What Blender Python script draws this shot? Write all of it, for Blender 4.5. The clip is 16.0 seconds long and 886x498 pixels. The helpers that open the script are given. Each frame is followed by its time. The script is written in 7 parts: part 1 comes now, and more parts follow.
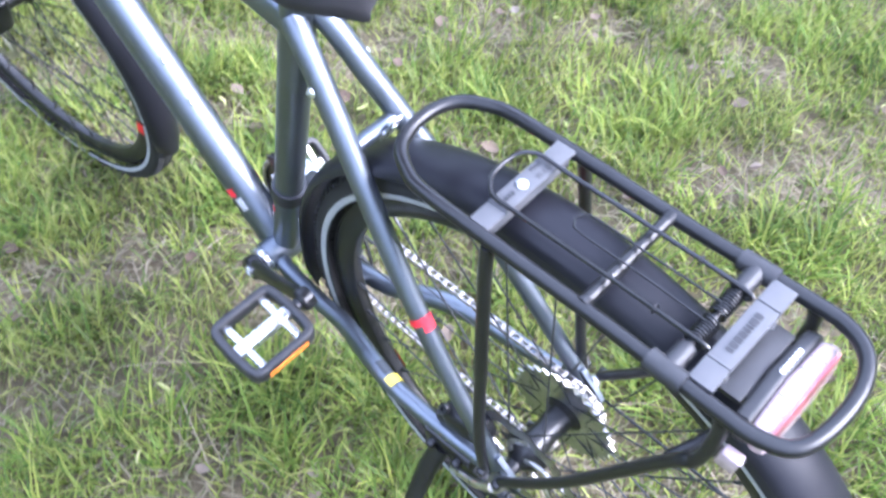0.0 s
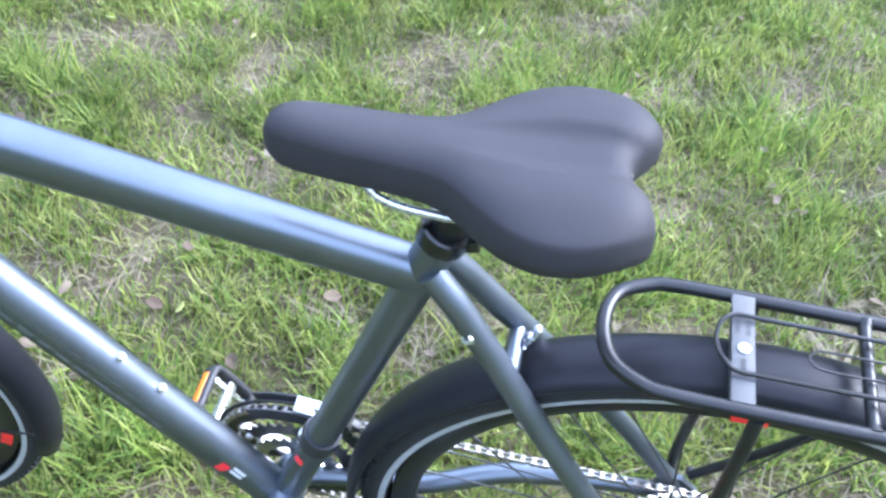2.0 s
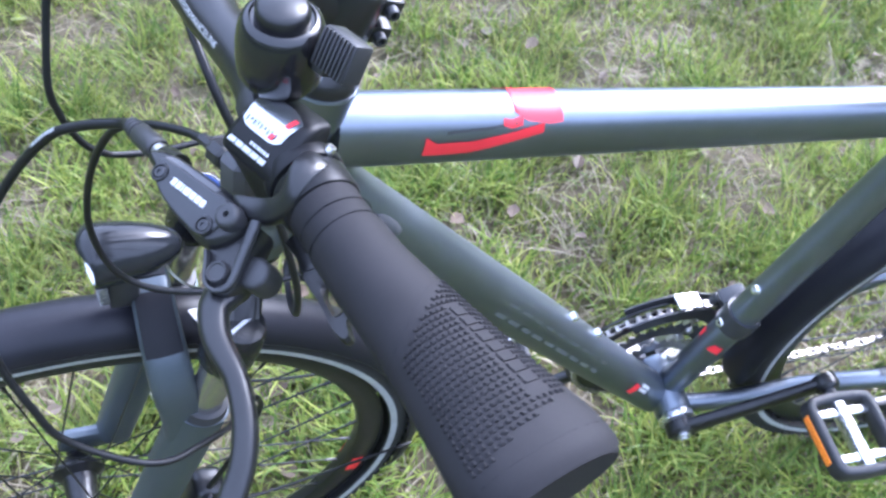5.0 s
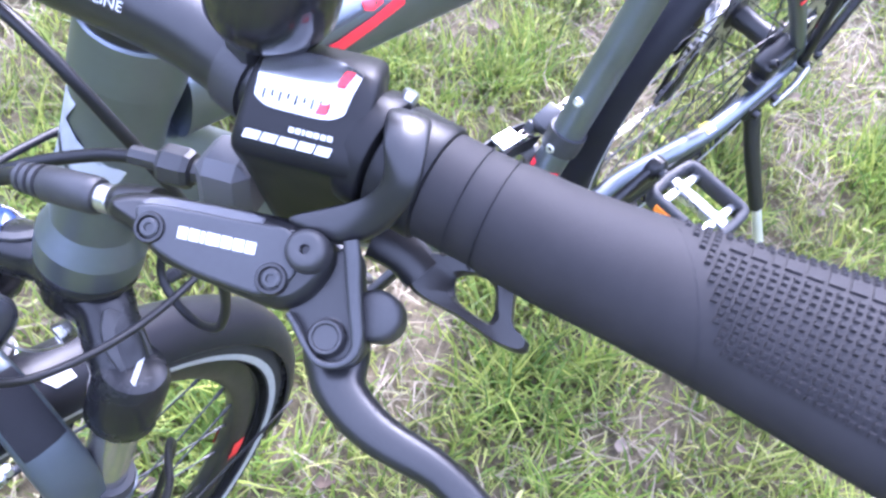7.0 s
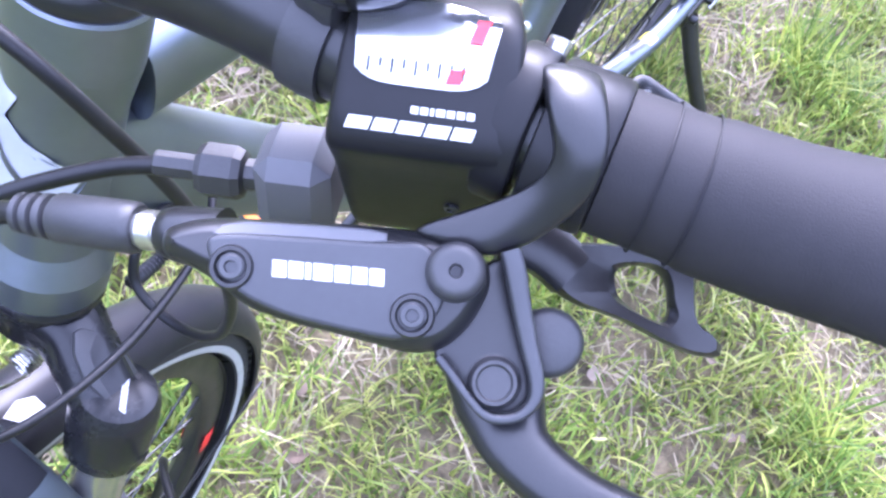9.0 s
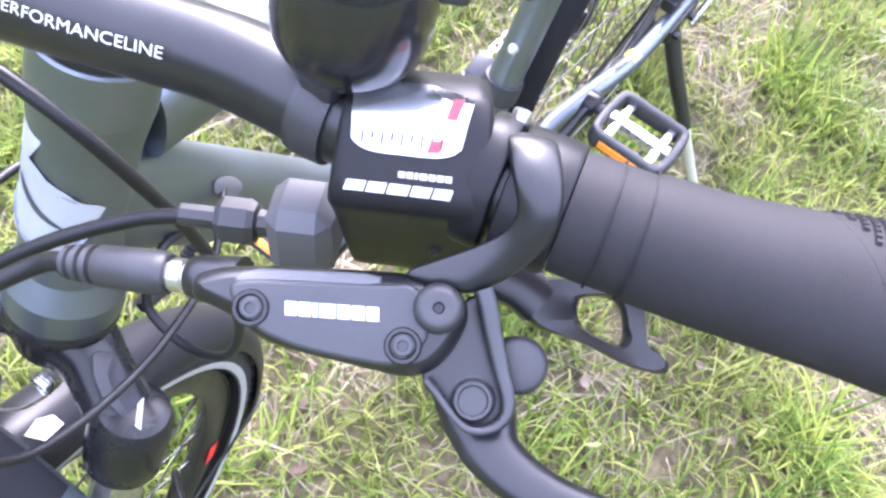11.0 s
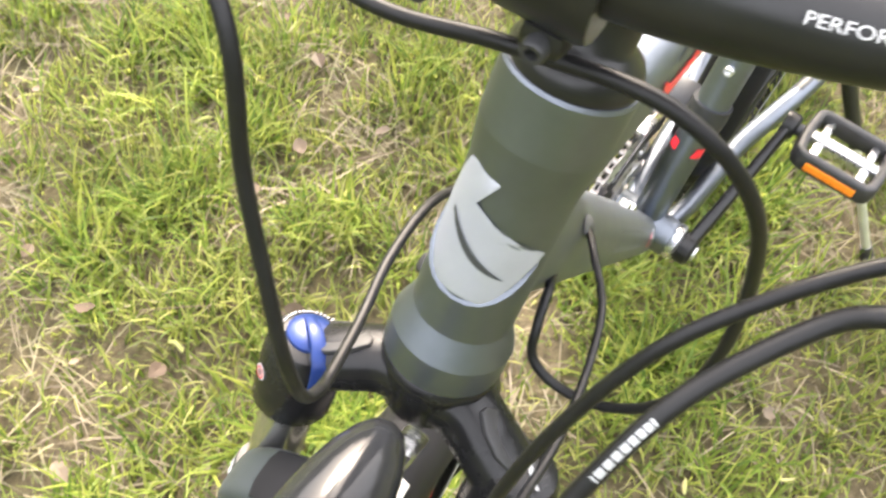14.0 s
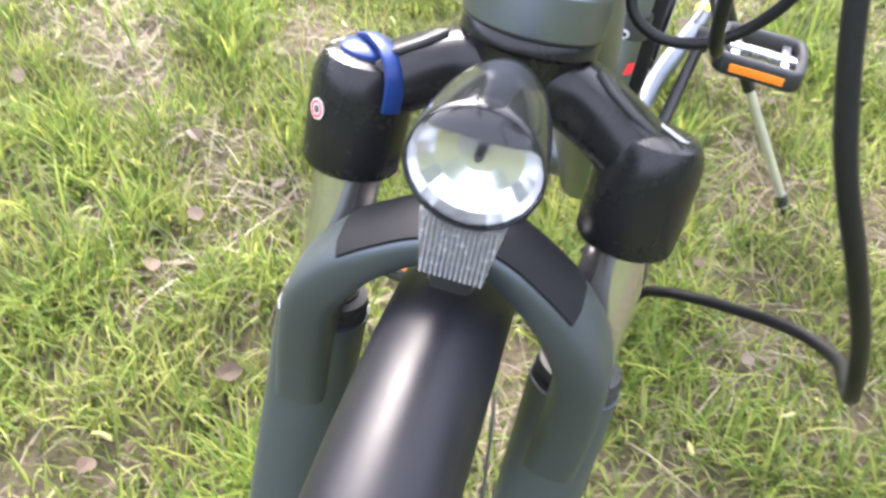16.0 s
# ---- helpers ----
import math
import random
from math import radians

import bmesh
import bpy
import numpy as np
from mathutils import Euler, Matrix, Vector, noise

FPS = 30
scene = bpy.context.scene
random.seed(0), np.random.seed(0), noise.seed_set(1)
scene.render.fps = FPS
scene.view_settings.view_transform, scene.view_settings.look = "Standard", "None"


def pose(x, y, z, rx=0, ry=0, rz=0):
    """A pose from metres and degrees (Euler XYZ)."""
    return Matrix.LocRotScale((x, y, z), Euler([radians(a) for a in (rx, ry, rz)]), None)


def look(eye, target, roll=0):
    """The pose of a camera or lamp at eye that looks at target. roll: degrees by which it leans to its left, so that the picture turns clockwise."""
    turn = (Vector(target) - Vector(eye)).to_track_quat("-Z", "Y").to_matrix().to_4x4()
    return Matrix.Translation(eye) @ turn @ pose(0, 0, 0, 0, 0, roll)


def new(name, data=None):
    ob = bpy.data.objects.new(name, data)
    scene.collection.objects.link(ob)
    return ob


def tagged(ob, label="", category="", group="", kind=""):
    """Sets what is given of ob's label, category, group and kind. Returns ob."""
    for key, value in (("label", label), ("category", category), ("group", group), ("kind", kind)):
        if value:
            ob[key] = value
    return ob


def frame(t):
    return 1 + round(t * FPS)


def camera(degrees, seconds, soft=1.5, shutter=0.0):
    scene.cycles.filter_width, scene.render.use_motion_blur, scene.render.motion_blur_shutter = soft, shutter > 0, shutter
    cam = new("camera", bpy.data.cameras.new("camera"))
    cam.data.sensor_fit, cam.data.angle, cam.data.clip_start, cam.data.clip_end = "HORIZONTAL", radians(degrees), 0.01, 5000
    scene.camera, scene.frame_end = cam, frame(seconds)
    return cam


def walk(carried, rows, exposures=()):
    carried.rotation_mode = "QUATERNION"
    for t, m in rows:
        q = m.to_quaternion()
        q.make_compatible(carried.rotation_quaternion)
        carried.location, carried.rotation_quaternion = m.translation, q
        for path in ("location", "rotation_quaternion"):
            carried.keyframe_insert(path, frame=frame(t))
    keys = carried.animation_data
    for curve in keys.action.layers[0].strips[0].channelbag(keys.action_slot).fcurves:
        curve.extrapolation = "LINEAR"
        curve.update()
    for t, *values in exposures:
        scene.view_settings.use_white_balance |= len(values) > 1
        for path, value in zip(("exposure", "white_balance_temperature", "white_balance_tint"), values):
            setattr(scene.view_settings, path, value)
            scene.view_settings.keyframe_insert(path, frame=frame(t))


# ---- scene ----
# The bicycle stands on its kickstand and leans to its left; LEAN takes its upright frame into the world.
LEAN = pose(0, 0, 0, -4.0, 0, 0)
cam = camera(49.0, 16.0, soft=2.6, shutter=0.3)
PATH = [
    (0, (-0.7059, 0.3677, 1.3172), (-0.2757, -0.0259, 0.5048), -4.65),
    (0.5, (-0.5777, 0.4026, 1.3339), (-0.2124, -0.0890, 0.5434), -1.15),
    (1, (-0.4803, 0.4088, 1.3411), (-0.2073, -0.1498, 0.5578), 0.81),
    (1.5, (-0.3441, 0.4469, 1.3548), (-0.1825, -0.1569, 0.5742), 2.37),
    (2, (-0.2173, 0.4719, 1.3635), (-0.1365, -0.1578, 0.5910), 5.32),
    (2.5, (-0.1032, 0.4154, 1.3321), (-0.0662, -0.2118, 0.5541), 4.54),
    (3, (0.0178, 0.4020, 1.3308), (0.0079, -0.1980, 0.5309), 7.79),
    (3.5, (0.1901, 0.4171, 1.3337), (0.1494, -0.1772, 0.5306), 5.28),
    (3.7, (0.2487, 0.4364, 1.3396), (0.1958, -0.1570, 0.5365), 5.37),
    (5.8, (0.5567, 0.3776, 1.3146), (0.2079, -0.0425, 0.4768), 11.79),
    (6, (0.5780, 0.3657, 1.3120), (0.1841, -0.0172, 0.4765), 13.58),
    (6.3, (0.5805, 0.3441, 1.2927), (0.1270, 0.0145, 0.4647), 15.87),
    (6.5, (0.5666, 0.3174, 1.2735), (0.1190, -0.0004, 0.4377), 14.75),
    (7, (0.5413, 0.2796, 1.2286), (0.1119, -0.0044, 0.3713), 15.54),
    (7.5, (0.5529, 0.2446, 1.2079), (0.1156, 0.0201, 0.3370), 17.12),
    (8, (0.5651, 0.2348, 1.2090), (0.1106, 0.0538, 0.3369), 19.16),
    (8.5, (0.5591, 0.2278, 1.2014), (0.1074, 0.0529, 0.3265), 19.10),
    (9, (0.5416, 0.2169, 1.1759), (0.0888, 0.0454, 0.3009), 19.27),
    (9.5, (0.5353, 0.2158, 1.1740), (0.0926, 0.0428, 0.2942), 18.28),
    (12, (0.5727, 0.2224, 1.2402), (0.0974, 0.0480, 0.3779), 18.56),
    (12.5, (0.5960, 0.2136, 1.2476), (0.1032, 0.0404, 0.3949), 18.79),
    (13, (0.6442, 0.1940, 1.2492), (0.1042, 0.0140, 0.4270), 17.98),
    (13.5, (0.6514, 0.1394, 1.1923), (0.1262, -0.0760, 0.3691), 13.60),
    (14, (0.6327, 0.0756, 1.1600), (0.1719, -0.1470, 0.3009), 11.44),
    (14.3, (0.6415, 0.0597, 1.1494), (0.2055, -0.1415, 0.2723), 11.78),
    (14.5, (0.6707, 0.0498, 1.1358), (0.2066, -0.1115, 0.2648), 15.17),
    (15, (0.7447, 0.0305, 1.1165), (0.2161, -0.0446, 0.2710), 17.15),
    (15.5, (0.7654, 0.0463, 1.0457), (0.1672, -0.0184, 0.2470), 16.39),
    (16, (0.7787, 0.0600, 0.9651), (0.1235, -0.1087, 0.2287), 8.05),
]
walk(cam, [(t, LEAN @ look(eye, target, roll)) for t, eye, target, roll in PATH],
     exposures=[(0, 2.78, 4880, 20), (1.5, 2.72, 4750, 15), (3.7, 2.25, 4750, 12), (6, 2.93, 4800, 27), (9.5, 3.36, 4850, 32), (12, 3.4, 5600, 22), (13, 3.22, 6000, 16), (14.3, 2.9, 6700, 11), (16, 3.0, 5800, 17)])

# ---- world and sun ----
SUN_ELEVATION, SUN_AZIMUTH = 36.0, 240.0   # azimuth clockwise from +y
world = bpy.data.worlds.new("sky")
scene.world = world
world.use_nodes = True
wn = world.node_tree.nodes
sky = wn.new("ShaderNodeTexSky")
sky.sky_type, sky.sun_disc = "NISHITA", False
sky.sun_elevation, sky.sun_rotation = radians(SUN_ELEVATION), radians(SUN_AZIMUTH)
sky.air_density, sky.dust_density, sky.ozone_density = 0.8, 9.0, 1.0
wn["Background"].inputs["Strength"].default_value = 0.15
# thin even cloud in front of the clear sky
veil = wn.new("ShaderNodeMixRGB")
veil.inputs["Fac"].default_value = 0.6
veil.inputs["Color2"].default_value = (4.8, 4.75, 4.75, 1.0)
world.node_tree.links.new(sky.outputs["Color"], veil.inputs["Color1"])
world.node_tree.links.new(veil.outputs["Color"], wn["Background"].inputs["Color"])
sun_data = bpy.data.lights.new("sun", "SUN")
sun_data.energy, sun_data.angle, sun_data.color = 0.8, radians(20.0), (1.0, 0.89, 0.72)
az, el = radians(SUN_AZIMUTH), radians(SUN_ELEVATION)
sun_from = Vector((math.sin(az) * math.cos(el), math.cos(az) * math.cos(el), math.sin(el)))
sun = new("sun", sun_data)
sun.matrix_world = look(sun_from * 10, (0, 0, 0))


# ---- materials ----
def material(name, color, rough=0.5, metal=0.0, vary=0.15, scale=60.0, bump=0.0, bump_scale=400.0, coat=0.0,
             transmission=0.0, specular=0.5, random=0.0):
    """A surface with colour variation at two scales, uneven gloss and fine relief."""
    m = bpy.data.materials.new(name)
    m.use_nodes = True
    nt = m.node_tree
    b = nt.nodes["Principled BSDF"]
    b.inputs["Metallic"].default_value = metal
    b.inputs["Coat Weight"].default_value = coat
    b.inputs["Coat Roughness"].default_value = 0.12
    b.inputs["Transmission Weight"].default_value = transmission
    b.inputs["Specular IOR Level"].default_value = specular
    tc = nt.nodes.new("ShaderNodeTexCoord")
    fac = None
    for k, (s, w) in enumerate(((scale, 0.6), (scale * 9, 0.4))):
        n = nt.nodes.new("ShaderNodeTexNoise")
        n.inputs["Scale"].default_value, n.inputs["Detail"].default_value = s, 4
        nt.links.new(tc.outputs["Object"], n.inputs["Vector"])
        if fac is None:
            fac = n.outputs["Fac"]
        else:
            mx = nt.nodes.new("ShaderNodeMath")
            mx.operation = "ADD"
            mul = nt.nodes.new("ShaderNodeMath")
            mul.operation = "MULTIPLY_ADD"
            nt.links.new(n.outputs["Fac"], mul.inputs[0])
            mul.inputs[1].default_value, mul.inputs[2].default_value = 0.4, -0.2
            nt.links.new(fac, mx.inputs[0])
            nt.links.new(mul.outputs[0], mx.inputs[1])
            fac = mx.outputs[0]
    ramp = nt.nodes.new("ShaderNodeMapRange")
    ramp.inputs["From Min"].default_value, ramp.inputs["From Max"].default_value = 0.25, 0.75
    ramp.inputs["To Min"].default_value, ramp.inputs["To Max"].default_value = 1 - vary, 1 + vary
    nt.links.new(fac, ramp.inputs["Value"])
    mixc = nt.nodes.new("ShaderNodeVectorMath")
    mixc.operation = "SCALE"
    mixc.inputs[0].default_value = color[:3]
    value = ramp.outputs[0]
    if random:
        info = nt.nodes.new("ShaderNodeObjectInfo")
        r = nt.nodes.new("ShaderNodeMapRange")
        r.inputs["To Min"].default_value, r.inputs["To Max"].default_value = 1 - random, 1 + random
        nt.links.new(info.outputs["Random"], r.inputs["Value"])
        mu = nt.nodes.new("ShaderNodeMath")
        mu.operation = "MULTIPLY"
        nt.links.new(value, mu.inputs[0])
        nt.links.new(r.outputs[0], mu.inputs[1])
        value = mu.outputs[0]
    nt.links.new(value, mixc.inputs["Scale"])
    nt.links.new(mixc.outputs[0], b.inputs["Base Color"])
    rr = nt.nodes.new("ShaderNodeMapRange")
    rr.inputs["To Min"].default_value, rr.inputs["To Max"].default_value = max(rough - 0.08, 0.02), min(rough + 0.08, 1)
    nt.links.new(fac, rr.inputs["Value"])
    nt.links.new(rr.outputs[0], b.inputs["Roughness"])
    if bump:
        bn = nt.nodes.new("ShaderNodeTexNoise")
        bn.inputs["Scale"].default_value, bn.inputs["Detail"].default_value = bump_scale, 3
        nt.links.new(tc.outputs["Object"], bn.inputs["Vector"])
        bu = nt.nodes.new("ShaderNodeBump")
        bu.inputs["Strength"].default_value, bu.inputs["Distance"].default_value = bump, 0.001
        nt.links.new(bn.outputs["Fac"], bu.inputs["Height"])
        nt.links.new(bu.outputs["Normal"], b.inputs["Normal"])
    return m


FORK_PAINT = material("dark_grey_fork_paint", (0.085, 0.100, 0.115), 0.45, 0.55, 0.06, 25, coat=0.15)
PAINT = material("grey_metallic_paint", (0.185, 0.206, 0.240), 0.42, 0.94, 0.07, 25, 0.03, 2200, coat=0.04)
RED = material("red_decal", (0.75, 0.035, 0.05), 0.35, 0, 0.05)
DARK_DECAL = material("dark_decal", (0.06, 0.065, 0.07), 0.4, 0.2, 0.05)
SILVER_DECAL = material("silver_decal", (0.44, 0.46, 0.52), 0.42, 0.35, 0.04)
WHITE = material("white_print", (0.62, 0.62, 0.63), 0.5, 0, 0.04)
YELLOW = material("yellow_sticker", (0.75, 0.62, 0.06), 0.4, 0, 0.05)
BLACK_METAL = material("black_satin_metal", (0.012, 0.012, 0.013), 0.32, 0.0, 0.2, 80, 0.05, 1800, specular=0.46)
GREY_METAL = material("dark_grey_metal", (0.042, 0.043, 0.046), 0.42, 0.35, 0.12, 60)
TONE = material("tone_print", (0.20, 0.215, 0.235), 0.45, 0.6, 0.06)
PLATE_GREY = material("grey_plastic_plate", (0.085, 0.085, 0.09), 0.62, 0.0, 0.08, 60, 0.04)
SMOKE = material("smoky_lamp_plastic", (0.020, 0.021, 0.023), 0.13, 0.0, 0.15, 40, specular=0.35)
PAD = material("matt_black_panel", (0.012, 0.012, 0.014), 0.6, 0.0, 0.15, 90, 0.08, 900, specular=0.2)
SATIN_BLACK = material("satin_black_paint", (0.010, 0.010, 0.011), 0.40, 0.0, 0.15, 40, 0.02, 900, specular=0.20)
CROWN_BLACK = material("crown_black_paint", (0.012, 0.012, 0.013), 0.26, 0.0, 0.15, 40, specular=0.32)
LABEL_GREY = material("pale_print", (0.55, 0.55, 0.56), 0.5, 0, 0.05)
GLOSS_BLACK = material("gloss_black_paint", (0.010, 0.010, 0.011), 0.20, 0.0, 0.2, 40, coat=0.15)
BLACK_PLASTIC = material("black_plastic", (0.026, 0.026, 0.028), 0.48, 0.0, 0.2, 90, 0.08, 900)
FENDER = material("black_mudguard", (0.013, 0.013, 0.017), 0.40, 0.0, 0.15, 30, specular=0.24)
RUBBER = material("tyre_rubber", (0.018, 0.018, 0.018), 0.78, 0.0, 0.35, 70, 0.25, 500)
GRIP = material("grip_rubber", (0.021, 0.020, 0.021), 0.66, 0.0, 0.15, 60, 0.12, 2500, specular=0.16)
STRIPE = material("reflective_stripe", (0.42, 0.43, 0.44), 0.4, 0.2, 0.15, 90)
SADDLE = material("saddle_cover", (0.032, 0.030, 0.034), 0.68, 0.0, 0.12, 50, 0.15, 1600, specular=0.35)
ALU = material("bright_aluminium", (0.72, 0.73, 0.75), 0.28, 0.95, 0.08, 80)
STEEL = material("steel", (0.50, 0.49, 0.48), 0.30, 0.95, 0.25, 120)
CHAIN = material("chain_steel", (0.42, 0.39, 0.36), 0.32, 0.9, 0.3, 200)
CHROME = material("bright_tube", (0.72, 0.71, 0.68), 0.38, 0.75, 0.05, 40)
AMBER = material("amber_reflector", (0.85, 0.25, 0.02), 0.3, 0, 0.2, 400, 0.4, 900)
CABLE = material("cable_sleeve", (0.010, 0.010, 0.011), 0.42, 0.0, 0.15, 90, specular=0.3)
BLUE = material("blue_anodised", (0.008, 0.030, 0.156), 0.38, 0.2, 0.1)
LENS_RED = material("pale_red_lens", (0.42, 0.33, 0.34), 0.14, 0, 0.25, 90, coat=0.6)
RED_LENS = material("red_lens", (0.40, 0.12, 0.14), 0.2, 0, 0.25, 90, coat=0.5)
CLEAR_GREY = material("clear_reflector", (0.28, 0.28, 0.29), 0.25, 0.35, 0.2, 300)
MIRROR = material("lamp_reflector", (0.72, 0.72, 0.74), 0.22, 0.8, 0.03)
DISPLAY = material("display_pane", (0.50, 0.51, 0.53), 0.07, 0.9, 0.25, 160)
RED_LABEL = material("red_label", (0.8, 0.03, 0.03), 0.4)
GOLD = material("brown_stanchion", (0.52, 0.50, 0.48), 0.16, 0.9, 0.05)
GLASS = bpy.data.materials.new("clear_glass")
GLASS.use_nodes = True
gb = GLASS.node_tree.nodes["Principled BSDF"]
gb.inputs["Base Color"].default_value = (0.95, 0.97, 0.97, 1)
gb.inputs["Transmission Weight"].default_value, gb.inputs["Roughness"].default_value, gb.inputs["IOR"].default_value = 1.0, 0.03, 1.45

LAMP_GLASS = bpy.data.materials.new("thin_lamp_glass")
LAMP_GLASS.use_nodes = True
gb = LAMP_GLASS.node_tree.nodes["Principled BSDF"]
gb.inputs["Base Color"].default_value = (0.97, 0.98, 0.98, 1)
gb.inputs["Transmission Weight"].default_value, gb.inputs["Roughness"].default_value, gb.inputs["IOR"].default_value = 1.0, 0.0, 1.06


# ---- mesh helpers ----
def part(name, bm, mat, parent=None, label="", xf=None, smooth=38):
    """Links a bmesh as one mesh object under a thing or a part."""
    if xf is not None:
        bmesh.ops.transform(bm, matrix=xf, verts=bm.verts)
    bmesh.ops.recalc_face_normals(bm, faces=bm.faces)
    me = bpy.data.meshes.new(name)
    bm.to_mesh(me)
    bm.free()
    me.materials.append(mat)
    if smooth:
        me.polygons.foreach_set("use_smooth", [True] * len(me.polygons))
        me.set_sharp_from_angle(angle=radians(smooth))
    ob = new(name, me)
    if parent is not None:
        ob.parent = parent
    if label:
        tagged(ob, label)
    return ob


def curve(points, n=8, closed=False):
    """A smooth line through the points (Catmull-Rom)."""
    p = [Vector(q) for q in points]
    out = []
    m = len(p)
    for i in range(m if closed else m - 1):
        if closed:
            a, b, c, d = p[(i - 1) % m], p[i], p[(i + 1) % m], p[(i + 2) % m]
        else:
            a, b, c, d = p[max(i - 1, 0)], p[i], p[i + 1], p[min(i + 2, m - 1)]
        for k in range(n):
            t = k / n
            out.append(0.5 * (2 * b + (c - a) * t + (2 * a - 5 * b + 4 * c - d) * t * t + (3 * b - a - 3 * c + d) * t ** 3))
    if not closed:
        out.append(p[-1])
    return out


def sweep(bm, line, section, up=(0, 0, 1), closed=False, cap=True, scales=None):
    """Carries a section (list of (side, up) pairs, or a function of the place along 0..1) along a line."""
    line = [Vector(q) for q in line]
    n = len(line)
    rings = []
    ref = Vector(up)
    for i, p in enumerate(line):
        if closed:
            tan = line[(i + 1) % n] - line[i - 1]
        else:
            tan = line[min(i + 1, n - 1)] - line[max(i - 1, 0)]
        tan.normalize()
        side = ref.cross(tan)
        if side.length < 1e-5:
            side = Vector((0, 1, 0)).cross(tan)
        side.normalize()
        nup = tan.cross(side)
        ref = nup
        sec = section(i / max(n - 1, 1)) if callable(section) else section
        rings.append([bm.verts.new(p + side * a + nup * b) for a, b in sec])
    m = len(rings[0])
    for i in range(n if closed else n - 1):
        r, s = rings[i], rings[(i + 1) % n]
        for k in range(m):
            bm.faces.new((r[k], r[(k + 1) % m], s[(k + 1) % m], s[k]))
    if cap and not closed:
        bm.faces.new(rings[0])
        bm.faces.new(list(reversed(rings[-1])))
    return bm


def oval(a, b=None, n=16, power=2.0):
    b = a if b is None else b
    out = []
    for k in range(n):
        t = 2 * math.pi * k / n
        c, s = math.cos(t), math.sin(t)
        out.append((a * math.copysign(abs(c) ** (2 / power), c), b * math.copysign(abs(s) ** (2 / power), s)))
    return out


def tube(bm, line, r, n=14, closed=False, cap=True, up=(0, 0, 1)):
    """A round tube along a line; r is a radius or a list of (place 0..1, radius)."""
    if isinstance(r, (int, float)):
        return sweep(bm, line, oval(r, n=n), up, closed, cap)
    ts, rs = [q[0] for q in r], [q[1] for q in r]
    return sweep(bm, line, lambda t: oval(float(np.interp(t, ts, rs)), n=n), up, closed, cap)


def line(a, b, n=2):
    a, b = Vector(a), Vector(b)
    return [a.lerp(b, k / (n - 1)) for k in range(n)]


def lathe(bm, profile, origin, axis, n=32, closed=False, arc=None):
    """Turns a profile of (radius, height) pairs round an axis."""
    o, ax = Vector(origin), Vector(axis).normalized()
    u = ax.orthogonal().normalized()
    w = ax.cross(u)
    rings = []
    for k in range(n):
        t = 2 * math.pi * k / n
        d = u * math.cos(t) + w * math.sin(t)
        rings.append([bm.verts.new(o + d * r + ax * h) for r, h in profile])
    m = len(profile)
    for k in range(n):
        a, b = rings[k], rings[(k + 1) % n]
        for j in range(m if closed else m - 1):
            q = (a[j], a[(j + 1) % m], b[(j + 1) % m], b[j])
            bm.faces.new(q)
    bmesh.ops.remove_doubles(bm, verts=bm.verts, dist=1e-6)
    return bm


def disc_y(profile, centre, n=48):
    """A turned body round a wheel's axle (y); profile of (radius, y)."""
    return lathe(bmesh.new(), profile, centre, (0, 1, 0), n)


def block(bm, centre, size, m=None, bevel=0.0, seg=2):
    r = bmesh.ops.create_cube(bm, size=1.0)
    vs = r["verts"]
    bmesh.ops.scale(bm, vec=size, verts=vs)
    if bevel:
        es = list({e for v in vs for e in v.link_edges})
        g = bmesh.ops.bevel(bm, geom=es, offset=bevel, segments=seg, affect="EDGES", profile=0.5)
        vs = list({v for f in g["faces"] for v in f.verts} | {v for v in vs if v.is_valid})
    bmesh.ops.transform(bm, matrix=Matrix.Translation(centre) @ (m if m is not None else Matrix()), verts=vs)
    return bm


def slab(bm, outline, thick, m, bevel=0.0):
    """A plate: an outline in x, y, made thick along z (centred) and laid at the pose m."""
    a = [bm.verts.new((x, y, -thick / 2)) for x, y in outline]
    b = [bm.verts.new((x, y, thick / 2)) for x, y in outline]
    n = len(a)
    fs = [bm.faces.new(list(reversed(a))), bm.faces.new(b)]
    for k in range(n):
        fs.append(bm.faces.new((a[k], a[(k + 1) % n], b[(k + 1) % n], b[k])))
    vs = a + b
    if bevel:
        es = [e for e in {e for f in fs[:2] for e in f.edges}]
        g = bmesh.ops.bevel(bm, geom=es, offset=bevel, segments=2, affect="EDGES", profile=0.5)
        vs = list({v for f in g["faces"] for v in f.verts} | {v for v in vs if v.is_valid})
    bmesh.ops.transform(bm, matrix=m, verts=[v for v in vs if v.is_valid])
    return bm


def axes(origin, x, y):
    """A pose whose x axis lies along x and whose y axis lies nearly along y."""
    x = Vector(x).normalized()
    z = x.cross(Vector(y)).normalized()
    y = z.cross(x)
    return Matrix(((x.x, y.x, z.x, origin[0]), (x.y, y.y, z.y, origin[1]), (x.z, y.z, z.z, origin[2]), (0, 0, 0, 1)))


